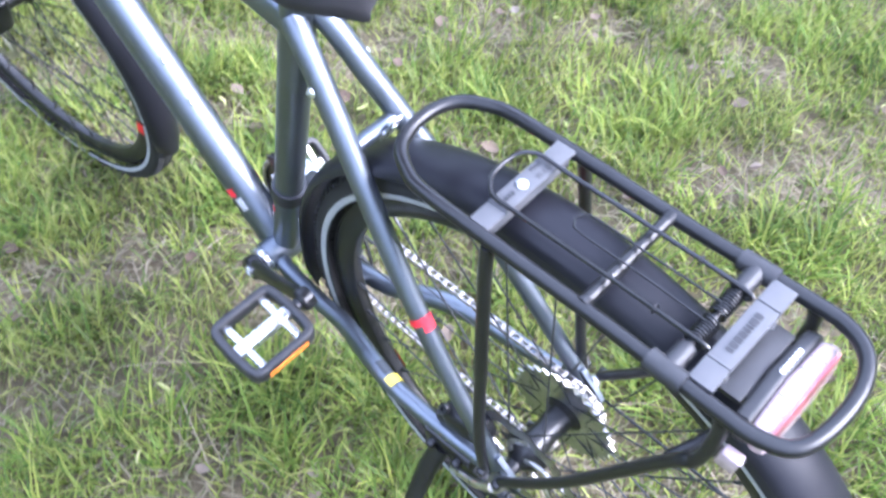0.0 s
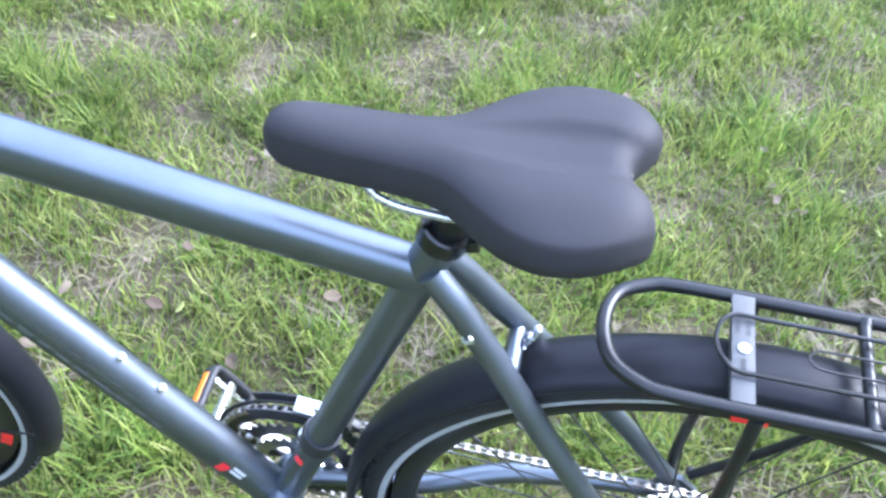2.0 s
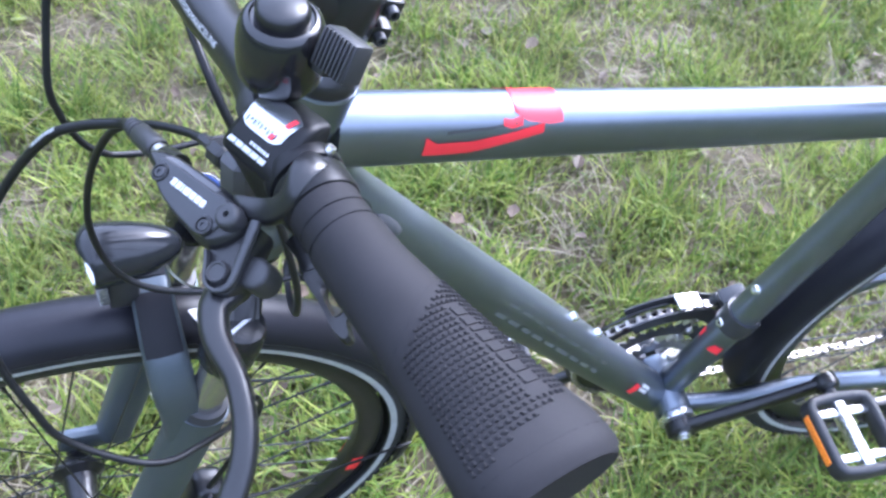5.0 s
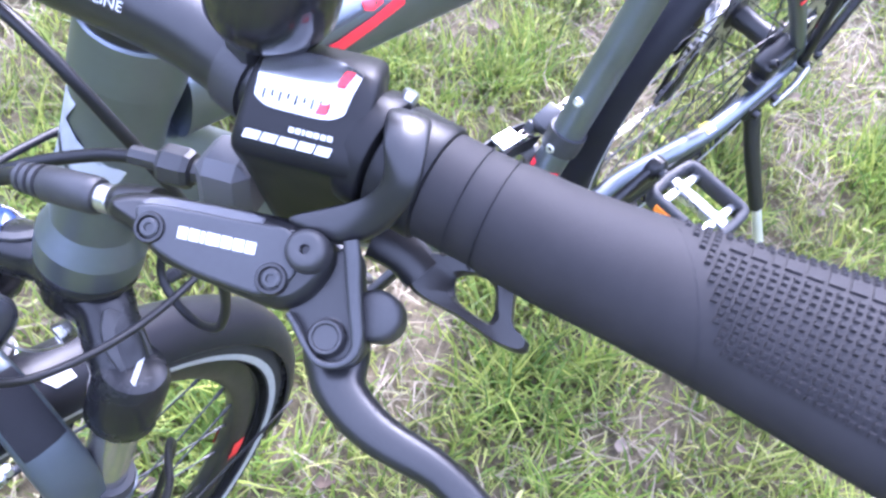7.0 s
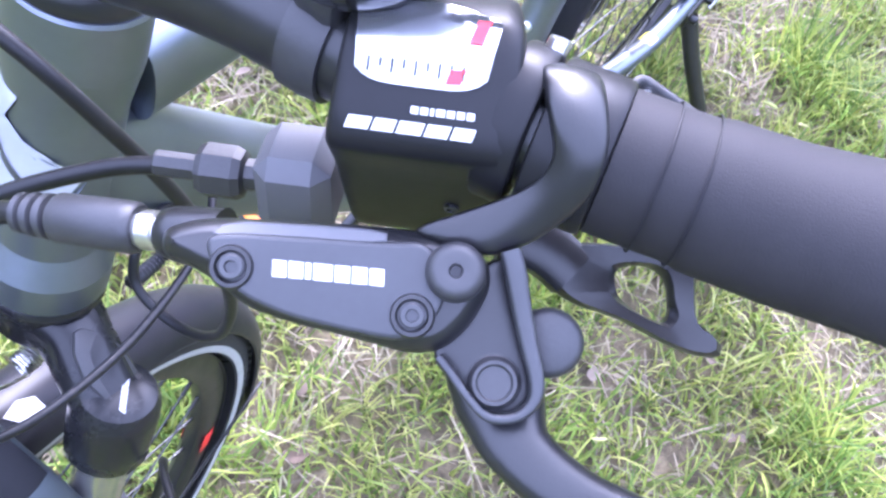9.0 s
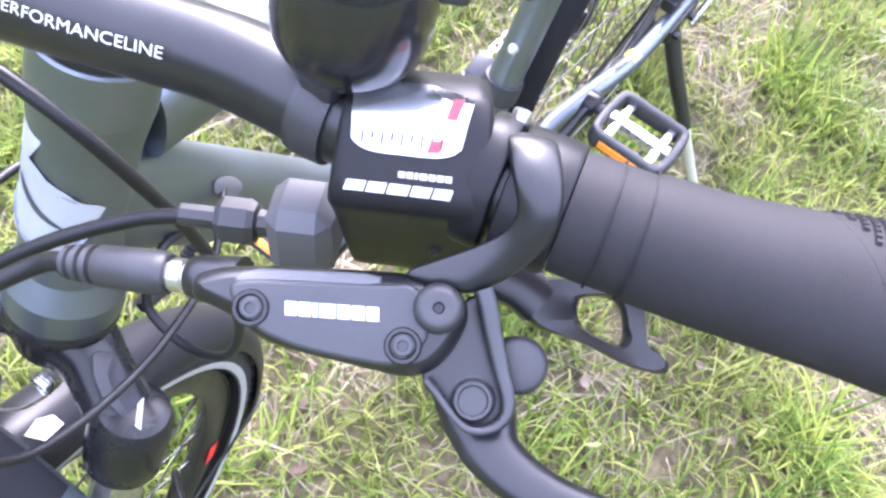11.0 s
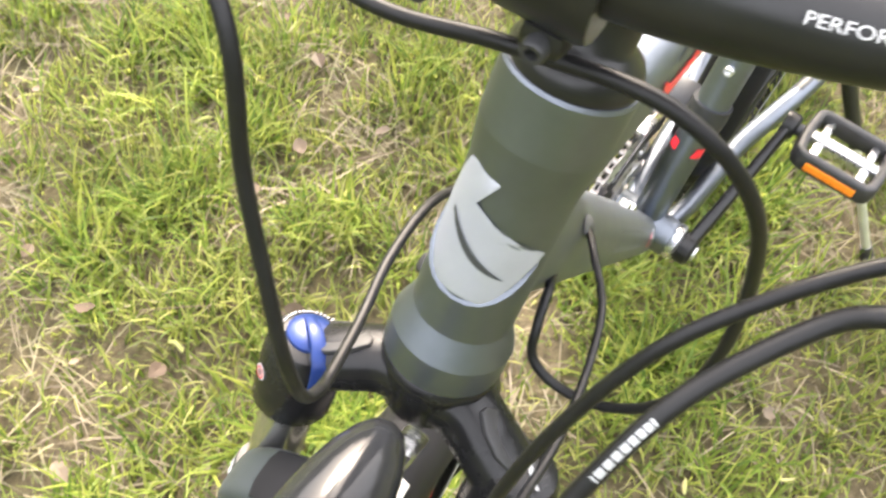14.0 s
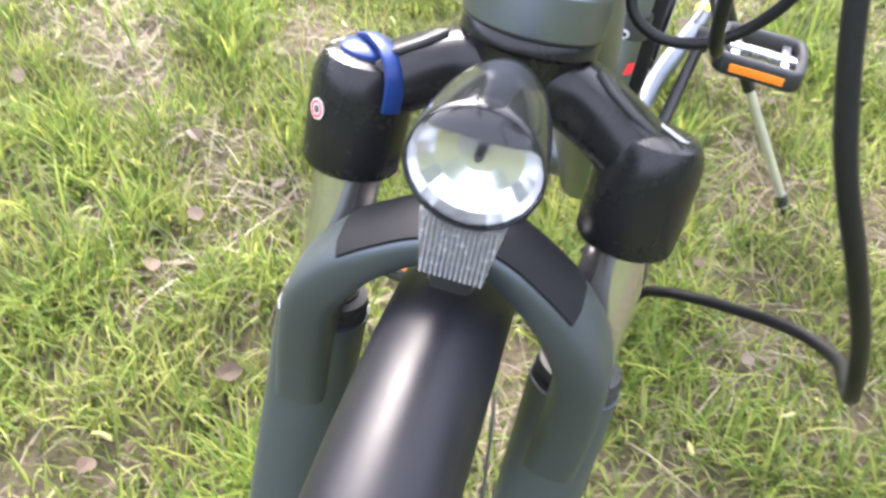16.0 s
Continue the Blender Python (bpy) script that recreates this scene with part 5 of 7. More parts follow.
# ---- fork, front wheel and mudguard: turned a little to the left ----
front_wheel = wheel("front_wheel", FRONT, STEER, "front wheel with black tyre and white stripes")
front_guard = guard("front_mudguard", FRONT, 17, 202, STEER, "black front mudguard", 0.364, 0.0250, 0.024)
a = radians(116)
bm = bmesh.new()
d = Vector((math.cos(a), 0, math.sin(a)))
t_ = Vector((-math.sin(a), 0, math.cos(a)))
bm.faces.new([bm.verts.new(FRONT + d * (0.3670 - 18.0 * y * y) + t_ * x + Vector((0, y, 0))) for x, y in ((-0.012, 0.007), (-0.005, 0.0155), (0.010, 0.0150), (0.009, 0.008), (0.000, 0.004))])
part("sticker", bm, WHITE, front_guard, "small white sticker", STEER, smooth=0)
LEG = 0.0595


def steered(along, ahead, y):
    """A spot of the turned front end, from the steering axis: up along it, ahead of it, to the left."""
    return HEAD + UP * along + AHEAD * ahead + Vector((0, y, 0))


def leg_at(z, sg, ahead=0.0):
    """A point on the fork leg's axis at the height z."""
    top = Vector((0.478, sg * LEG, 0.720))
    return top + UP * ((z - top.z) / UP.z) + AHEAD * ahead


# crown: a hub under the head tube and an arm down to a cap over each leg
caps = {sg: leg_at(0.713, sg) for sg in (1, -1)}
bm = bmesh.new()
lathe(bm, [(0, 0.0), (0.0272, 0.0), (0.0285, -0.002), (0.0285, -0.005), (0.0262, -0.007), (0.0245, -0.016), (0.0225, -0.030), (0.0190, -0.036), (0, -0.036)], on_axis(0.7452), UP, 36)
for sg in (1, -1):
    arm = curve([steered(-0.162, 0.001, sg * 0.004), steered(-0.1640, 0.003, sg * 0.020), steered(-0.1705, 0.009, sg * 0.038), steered(-0.1800, 0.0128, sg * 0.0550), steered(-0.1830, 0.0130, sg * 0.0620)], 7)
    sweep(bm, arm, lambda t: oval(float(np.interp(t, [0, 0.35, 0.7, 1], [0.0225, 0.0165, 0.0175, 0.0190])), float(np.interp(t, [0, 0.4, 0.8, 1], [0.0155, 0.0145, 0.0140, 0.0110])), 22, 2.5), up=UP)
crown = part("fork_crown", bm, CROWN_BLACK, bike, "glossy black suspension fork crown", STEER)
for sg in (1, -1):
    bm = lathe(bmesh.new(), [(0.0, 0.0155), (0.012, 0.0150), (0.0178, 0.0128), (0.0205, 0.0075), (0.0213, 0.0), (0.0212, -0.020), (0.0207, -0.032), (0.0190, -0.0345), (0.0, -0.0345)], caps[sg], UP, 40)
    cap = part("leg_cap", bm, CROWN_BLACK, crown, "black cap on the fork leg", STEER)
    bm = slab(bmesh.new(), [(-0.016, -0.011), (0.0, -0.0125), (0.011, -0.0085), (0.018, -0.002), (0.0185, 0.002), (0.011, 0.0085), (0.0, 0.0125), (-0.016, 0.011)], 0.0028,
              axes(steered(-0.1612, 0.0110, sg * 0.0460), Vector((0, -sg * 0.86, 0)) + UP * 0.50, AHEAD), 0.0008)
    part("crown_panel", bm, BLACK_PLASTIC, crown, "", STEER)
    if sg > 0:
        bm = bars(bmesh.new(), [0.0018, 0.0018, 0.0018, 0.0008, 0.0018, 0.0018, 0.0020, 0.0018, 0.0018, 0.0018], 0.0034, 0.0005,
                  lambda x, y: caps[1] + Vector((0, 0.0035, 0)) + AHEAD * (x * 0.80 + 0.001) + UP * (0.0161 - max(0, abs(x * 0.8 + 0.001) - 0.010) * 0.42) + Vector((0, x * 0.55 - y, 0)))
        part("lettering", bm, WHITE, cap, "plain white bars in place of a fork name", STEER, smooth=0)
    else:
        c = caps[-1] + UP * 0.0148
        bm = lathe(bmesh.new(), [(0.0, 0.0042), (0.0060, 0.0040), (0.0105, 0.0030), (0.0122, 0.0016), (0.0125, -0.001)], c, UP, 32)
        dial = part("lockout_dial", bm, BLUE, crown, "blue lockout dial", STEER)
        fwd = (AHEAD * 0.72 + Vector((0, 0.69, 0))).normalized()
        bm = bmesh.new()
        sweep(bm, curve([c + UP * 0.0040 - fwd * 0.007, c + UP * 0.0066 + fwd * 0.002, c + UP * 0.0050 + fwd * 0.012, c + UP * 0.0005 + fwd * 0.0195, c + UP * -0.008 + fwd * 0.0228, c + UP * -0.0165 + fwd * 0.0230], 7),
              lambda t: oval(float(np.interp(t, [0, 0.3, 1], [0.0030, 0.0040, 0.0042])), 0.0017, 12, 3.0), up=UP)
        part("lockout_lever", bm, BLUE, dial, "bent blue lever", STEER)
        for txt, a in (("OPEN", -38), ("LOCK", 150)):
            def bend(x, y, a=a):
                ang = radians(a) - x / 0.0158
                d = AHEAD * math.cos(ang) + Vector((0, 1, 0)) * math.sin(ang)
                r = 0.0160 + (-y if abs(a) < 90 else y) * (1 if abs(a) > 90 else -1)
                return c + d * r + UP * (0.0004 - max(0, r - 0.0135) * 0.36)
            part("lettering", lettering(txt, 0.0034, None, bend), WHITE, cap, "white printed setting", STEER, smooth=0)
        bm = bmesh.new()
        for k in range(14):
            ang = radians(-85 - 105 * k / 13)
            d = AHEAD * math.cos(ang) + Vector((0, 1, 0)) * math.sin(ang)
            lathe(bm, [(0, 0.0003), (0.00062, 0.0003)], c + d * 0.0152 - UP * 0.0003, UP, 6)
        tagged(part("dial_mark", bm, WHITE, cap, "white dots round the dial", STEER, smooth=0), kind="stuff")
        out = (AHEAD * 0.80 + Vector((0, -0.60, 0))).normalized()
        q = caps[-1] + out * 0.0217 + UP * -0.008
        for ra, rb, mat in ((0.0, 0.0044, WHITE), (0.0026, 0.0034, RED_LABEL), (0.0, 0.0015, DARK_DECAL)):
            bm = lathe(bmesh.new(), [(ra, 0.0), (rb, 0.0)], q + out * (0.0 if mat is WHITE else 0.0004), out, 22)
            part("sticker", bm, mat, cap, "small round red and white sticker", STEER, smooth=0)
    bm = bmesh.new()
    tube(bm, line(leg_at(0.69, sg), leg_at(0.56, sg)), 0.0142, n=32)
    part("stanchion", bm, GOLD, crown, "polished stanchion tube", STEER)
# lower legs with the arch
SEAL_Z = 0.612
bm = bmesh.new()
for sg in (1, -1):
    top, low = leg_at(SEAL_Z, sg), leg_at(0.352, sg)
    n = 14
    sweep(bm, line(top, low + AHEAD * 0.004, n), lambda t: oval(0.0208 - 0.0032 * t, 0.0218 - 0.003 * t, 22, 2.2), up=AHEAD)
    block(bm, leg_at(0.345, sg, 0.024) + Vector((0, -sg * 0.002, 0)), (0.070, 0.014, 0.034), Matrix.Rotation(radians(-14), 4, 'Y'), 0.006)
def arch_size(d):
    """Half width and half thickness of the arch, d from 0 at its middle to 1 at its feet."""
    return float(np.interp(d, [0, 0.35, 0.6, 1], [0.0150, 0.0160, 0.0168, 0.0170])), float(np.interp(d, [0, 0.35, 0.6, 1], [0.0075, 0.0085, 0.0112, 0.0130]))


half_arch = [(-0.325, 0.020, 0.0595), (-0.292, 0.029, 0.0605), (-0.2616, 0.0405, 0.0575), (-0.2410, 0.0475, 0.0460), (-0.2290, 0.0515, 0.0350), (-0.2190, 0.0545, 0.0220), (-0.2135, 0.056, 0.0110)]
arch = curve([steered(*q) for q in half_arch] + [steered(-0.2120, 0.0565, 0.0)] + [steered(a, f, -y) for a, f, y in reversed(half_arch)], 6)
sweep(bm, arch, lambda t: oval(*arch_size(abs(t - 0.5) * 2), 28, 3.4), up=(0, 1, 0))
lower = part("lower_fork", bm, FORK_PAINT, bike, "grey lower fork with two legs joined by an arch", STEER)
for sg in (1, -1):
    bm = lathe(bmesh.new(), [(0.0145, 0.010), (0.0188, 0.009), (0.0198, 0.006), (0.0186, 0.004), (0.0198, 0.002), (0.0206, -0.002), (0.0206, -0.008)], leg_at(SEAL_Z, sg), UP, 30)
    part("dust_seal", bm, BLACK_PLASTIC, lower, "black ribbed dust seal", STEER)
    # dark panel lying on the arch
    bm = bmesh.new()
    ref = Vector((0, 1, 0))
    prev = None
    for k, q in enumerate(arch):
        tan = (arch[min(k + 1, len(arch) - 1)] - arch[max(k - 1, 0)]).normalized()
        side = ref.cross(tan).normalized()
        ref = tan.cross(side)
        if not 0.004 < sg * q.y < 0.0420:
            continue
        w, h = arch_size(abs(k / (len(arch) - 1) - 0.5) * 2)
        cur = [bm.verts.new(q + side * (w * f) + ref * (h * (1 - abs(f) ** 3.4) ** 0.294 + e)) for f, e in ((-0.86, -0.001), (-0.82, 0.0010), (-0.4, 0.0014), (0, 0.0014), (0.4, 0.0014), (0.82, 0.0010), (0.86, -0.001))]
        if prev:
            for j in range(6):
                bm.faces.new((prev[j], prev[j + 1], cur[j + 1], cur[j]))
        else:
            bm.faces.new(cur)
        prev = cur
    bm.faces.new(list(reversed(prev)))
    part("arch_pad", bm, PAD, lower, "dark panel on the fork arch", STEER)
    bm = bmesh.new()
    if sg > 0:
        stay_path = [FRONT + Vector((-0.01, 0.052, 0.0)), FRONT + Vector((-0.18, 0.046, -0.01)), FRONT + Vector((-0.345, 0.030, -0.04))]
    else:
        stay_path = [(0.5560, -0.0640, 0.3930), (0.4934, -0.0506, 0.4064), (0.4400, -0.0350, 0.4120), (0.3500, -0.0240, 0.4060)]
    tube(bm, curve(stay_path, 5), 0.0016, n=6)
    part("mudguard_stay", bm, BLACK_METAL, bike, "", STEER)
# brake calliper and its hose
bm = bmesh.new()
cal = leg_at(0.43, 1, -0.045)
block(bm, cal, (0.030, 0.032, 0.062), Matrix.Rotation(radians(-20), 4, "Y"), 0.008, 3)
bolt(bm, cal + Vector((-0.006, 0.016, 0.03)), (0, 1, 0), 0.005, 0.006)
bolt(bm, cal + Vector((0.006, 0.016, -0.02)), (0, 1, 0), 0.005, 0.006)
part("front_brake", bm, BLACK_METAL, bike, "black front brake calliper", STEER)
# black sleeve and bright clip where the mudguard stay meets the fork leg
bm = bmesh.new()
tube(bm, line((0.5560, -0.0640, 0.3930), (0.4934, -0.0506, 0.4064)), 0.0042, n=10)
part("stay_sleeve", bm, BLACK_PLASTIC, bike, "black sleeve at the fork leg", STEER)
bm = bmesh.new()
block(bm, (0.5610, -0.0650, 0.3920), (0.018, 0.010, 0.012), None, 0.003)
bolt(bm, (0.5500, -0.0630, 0.4000), (0, -0.3, 1), 0.0045, 0.006)
part("stay_clip", bm, ALU, bike, "bright clip at the fork leg", STEER)

# ---- headlamp and front reflector on the arch ----
LAMP = steered(-0.1655, 0.1045, 0.0)
BEAM = (AHEAD * 0.979 - UP * 0.20).normalized()
LAMP_UP = (UP * 0.979 + AHEAD * 0.20).normalized()
LR = 0.0232
bm = bmesh.new()
prof = [(0.0, -0.0605), (0.0045, -0.0598), (0.0090, -0.0568), (0.0135, -0.0500), (0.0178, -0.0385), (0.0208, -0.0250), (0.0226, -0.0110), (LR, -0.002), (LR, 0.0008), (0.0227, 0.0018), (0.0221, 0.0018), (0.0219, -0.001)]
lathe(bm, prof, LAMP, BEAM, 44)
headlamp = part("headlamp", bm, SMOKE, bike, "glossy dark egg-shaped headlamp", STEER)
bm = lathe(bmesh.new(), [(0.0218, -0.001), (0.0195, -0.0048), (0.0145, -0.0092), (0.0080, -0.0120), (0.0, -0.0130)], LAMP, BEAM, 22)
part("lamp_reflector", bm, MIRROR, headlamp, "faceted mirror reflector", STEER, smooth=9)
bm = lathe(bmesh.new(), [(0.0, -0.0062), (0.0012, -0.0062), (0.0016, -0.0075), (0.0018, -0.0125)], LAMP, BEAM, 20)
part("lamp_diode", bm, PLATE_GREY, headlamp, "dark holder in front of the reflector", STEER)
bm = lathe(bmesh.new(), [(0.0220, 0.0008), (0.0175, 0.0034), (0.0100, 0.0052), (0.0, 0.0058)], LAMP, BEAM, 40)
lens = part("lamp_lens", bm, LAMP_GLASS, headlamp, "clear lamp glass", STEER)
lens.visible_shadow = False
# dark hood over the upper third of the glass, cut along a shallow curve
bm = bmesh.new()
prev = None
for k in range(17):
    u = -1 + 2 * k / 16
    y = u * 0.0219
    rim = math.sqrt(max(0.0, 0.0226 ** 2 - y * y))
    low = 0.0125 + 0.0040 * (1 - u * u)
    low = min(low, rim)
    cur = []
    for j in range(5):
        h = rim + (low - rim) * j / 4
        bulge = 0.0066 * max(0.0, 1 - (y * y + h * h) / 0.0228 ** 2) + 0.0014 + 0.0050 * (1 - u * u) * (j / 4) ** 0.5
        cur.append(bm.verts.new(LAMP + Vector((0, y, 0)) + LAMP_UP * h + BEAM * bulge))
    if prev:
        for j in range(4):
            bm.faces.new((prev[j], prev[j + 1], cur[j + 1], cur[j]))
    prev = cur
part("lamp_hood", bm, SMOKE, headlamp, "dark hood over the glass", STEER)
bm = bmesh.new()
block(bm, steered(-0.204, 0.078, 0.0), (0.022, 0.018, 0.036), Matrix.Rotation(radians(-10), 4, "Y"), 0.004)
part("lamp_bracket", bm, BLACK_PLASTIC, headlamp, "", STEER)
RC = steered(-0.1990, 0.0935, 0.0)
R_UP = (UP * 0.958 + AHEAD * 0.285).normalized()
bm = bmesh.new()
rm = axes(RC, (0, 1, 0), R_UP)
slab(bm, [(-0.0118, -0.0120), (-0.0100, -0.0142), (0.0100, -0.0142), (0.0118, -0.0120), (0.0148, 0.0135), (-0.0148, 0.0135)], 0.006, rm, 0.0010)
reflector = part("front_reflector", bm, CLEAR_GREY, bike, "clear white prismatic reflector below the headlamp", STEER)
face = 1 if (rm.to_3x3() @ Vector((0, 0, 1))).dot(AHEAD) > 0 else -1
face_n = rm.to_3x3() @ Vector((0, 0, face))
bm = bmesh.new()
for j in range(15):
    for k in range(15):
        x, y = (k - 7) * 0.0018, (j - 7) * 0.0018
        if abs(x) < 0.0125 + y * 0.10:
            lathe(bm, [(0.0, 0.0012), (0.00085, 0.0)], rm @ Vector((x, y, face * 0.0032)), face_n, 4)
tagged(part("prism", bm, CLEAR_GREY, reflector, "small prisms of the reflector", STEER, smooth=0), kind="stuff")

# ---- headset, stem, handlebar ----
UNSTEER = STEER.inverted()
bm = lathe(bmesh.new(), [(0, 0.0), (0.0255, 0.0), (0.0262, 0.004), (0.0235, 0.010), (0.0185, 0.014), (0.0170, 0.016), (0.0170, 0.030), (0.0, 0.030)], on_axis(0.897), UP, 36)
part("headset", bm, BLACK_METAL, bike, "black headset and spacers", STEER)
STEM_A, BAR_C = on_axis(0.945), UNSTEER @ Vector((0.466, 0, 1.010))
bm = lathe(bmesh.new(), [(0, -0.022), (0.0185, -0.022), (0.0195, -0.019), (0.0195, 0.018), (0.0180, 0.021), (0, 0.021)], STEM_A, UP, 36)
sweep(bm, line(STEM_A, BAR_C, 6), lambda t: oval(0.0165, 0.0160 + 0.002 * t, 18, 2.6))
lathe(bm, [(0, -0.026), (0.0205, -0.026), (0.0225, -0.023), (0.0225, 0.023), (0.0215, 0.026), (0, 0.026)], BAR_C, (0, 1, 0), 32)
stem = part("stem", bm, BLACK_METAL, bike, "black handlebar stem", STEER)
for sg in (1, -1):
    bm = bmesh.new()
    block(bm, STEM_A + AHEAD * -0.021 + UP * (0.010 * sg), (0.016, 0.024, 0.013), Matrix.Rotation(radians(-20), 4, "Y"), 0.003)
    part("stem_lug", bm, BLACK_METAL, stem, "", STEER)
    for z in (1, -1):
        bm = bmesh.new()
        block(bm, BAR_C + Vector((0.008, sg * 0.016, z * 0.0185)), (0.022, 0.013, 0.010), None, 0.0035)
        part("stem_lug", bm, BLACK_METAL, stem, "", STEER)
for sg in (1, -1):
    bm = bmesh.new()
    bolt(bm, STEM_A + AHEAD * -0.021 + UP * (0.010 * sg) + Vector((0, 0.012, 0)), (0, 1, 0), 0.0042, 0.005)
    part("stem_bolt", bm, GREY_METAL, stem, "dark socket-head bolt", STEER)
    for z in (1, -1):
        bm = bmesh.new()
        bolt(bm, BAR_C + Vector((0.0185, sg * 0.016, z * 0.0185)), (1, 0, 0), 0.0036, 0.004)
        part("stem_bolt", bm, GREY_METAL, stem, "dark socket-head bolt", STEER)
bm = lathe(bmesh.new(), [(0, 0.0035), (0.006, 0.0035), (0.007, 0.0045), (0.0145, 0.0040), (0.0165, 0.002), (0.0165, -0.002)], STEM_A + UP * 0.0225, UP, 32)
cap = part("top_cap", bm, SILVER_DECAL, stem, "silver top cap with a dark ring", STEER)
bm = lathe(bmesh.new(), [(0.0085, 0.0049), (0.0108, 0.0049)], STEM_A + UP * 0.0225, UP, 32)
lathe(bm, [(0, 0.0040), (0.0045, 0.0040)], STEM_A + UP * 0.0225, UP, 20)
part("cap_ring", bm, BLACK_PLASTIC, cap, "", STEER, smooth=0)
BAR_L = [UNSTEER @ Vector(p) for p in ((0.466, 0.022, 1.0110), (0.4635, 0.045, 1.0135), (0.4565, 0.078, 1.0175), (0.4460, 0.116, 1.0235), (0.4410, 0.150, 1.0262), (0.430, 0.200, 1.0298), (0.409, 0.265, 1.034), (0.3945, 0.3115, 1.0375))]
bar_pts = [Vector((p.x, -p.y, p.z)) for p in reversed(BAR_L)] + BAR_L
bm = bmesh.new()
bc = curve(bar_pts, 6)
sweep(bm, bc, lambda t: oval(float(np.interp(abs(t - 0.5) * 2, [0, 0.13, 0.24, 0.36, 1], [0.0150, 0.0142, 0.0134, 0.0113, 0.0111])), n=24))
handlebar = part("handlebar", bm, BLACK_METAL, bike, "black trekking handlebar", STEER)
half = curve(BAR_L, 40)


def on_bar(y):
    """A point of the left half of the bar and its direction outwards."""
    ys = [(STEER @ q).y for q in half]
    k = max(1, min(int(np.searchsorted(ys, y)), len(half) - 2))
    f = (y - ys[k - 1]) / (ys[k] - ys[k - 1])
    return STEER @ half[k - 1].lerp(half[k], f), (STEER.to_3x3() @ (half[k + 1] - half[k - 1])).normalized()


def bar_frame(y):
    """Outwards, ahead and up, square to the bar there."""
    p, o = on_bar(y)
    f = Vector((0.94, 0.30, 0.0))
    f = (f - o * f.dot(o)).normalized()
    return p, o, f, f.cross(o) if f.cross(o).z > 0 else o.cross(f)


def bar_print(text, y, height, angle):
    p0, o, f, u = bar_frame(y)
    n = (u * math.cos(radians(angle)) + f * math.sin(radians(angle)))
    t = (f * math.cos(radians(angle)) - u * math.sin(radians(angle)))
    def bend(x, v):
        x = x * 1.22
        p, oo, ff, uu = bar_frame(y + x * o.y)
        r = 0.0146
        yy = (STEER.inverted() @ p).y
        r = float(np.interp(yy, [0.043, 0.078, 0.116], [0.0142, 0.0134, 0.0113])) + 0.0005
        a = radians(angle) - v / r
        return p + (uu * math.cos(a) + ff * math.sin(a)) * r
    return lettering(text, height, None, bend)


part("lettering", bar_print("PERFORMANCELINE", 0.0850, 0.0029, 52), WHITE, handlebar, "white lettering on the bar", smooth=0)
# ---- grips, left brake lever, shifter, bell ----
def grip_shape(flip):
    """An ergonomic grip: slim collar, then flaring to a wide, flattened end."""
    bm = bmesh.new()
    ys = np.linspace(0.200, 0.329, 44)
    rings = []
    for y in ys:
        p, o, f, u = bar_frame(float(y))
        t = (y - 0.200) / 0.129
        if t < 0.12:
            rf = ru = 0.0142
        else:
            k = (t - 0.12) / 0.88
            rf = 0.0150 + 0.0122 * min(1.0, k / 0.86) ** 1.6
            ru = 0.0146 + 0.0012 * k
        if t > 0.94:
            e = math.sqrt(max(0.0, 1 - ((t - 0.94) / 0.063) ** 2))
            rf, ru = rf * (0.80 + 0.20 * e), ru * (0.70 + 0.30 * e)
        back = -0.011 * max(0, t - 0.25)
        ring = []
        for j in range(32):
            a = 2 * math.pi * j / 32
            q = p + f * (rf * math.cos(a) + back) + u * (ru * math.sin(a))
            if flip:
                q = STEER @ (lambda w: Vector((w.x, -w.y, w.z)))(UNSTEER @ q)
            ring.append(bm.verts.new(q))
        rings.append(ring)
    for a, b in zip(rings, rings[1:]):
        for j in range(32):
            bm.faces.new((a[j], a[(j + 1) % 32], b[(j + 1) % 32], b[j]))
    bm.faces.new(rings[0])
    bm.faces.new(list(reversed(rings[-1])))
    return bm


def grip_point(y, angle, lift=0.0):
    """A spot on the left grip: angle from straight up (0) towards ahead (90)."""
    p, o, f, u = bar_frame(y)
    t = (y - 0.200) / 0.129
    k = max(0, (t - 0.12) / 0.88)
    rf, ru = 0.0150 + 0.0122 * min(1.0, k / 0.86) ** 1.6 + lift, 0.0146 + 0.0012 * k + lift
    a = radians(angle)
    return p + f * (rf * math.sin(a) - 0.011 * max(0, t - 0.25)) + u * (ru * math.cos(a))


grip = part("grip", grip_shape(False), GRIP, handlebar, "dark rubber ergonomic grip with a dimpled palm pad")
part("grip", grip_shape(True), GRIP, handlebar, "dark rubber ergonomic grip")
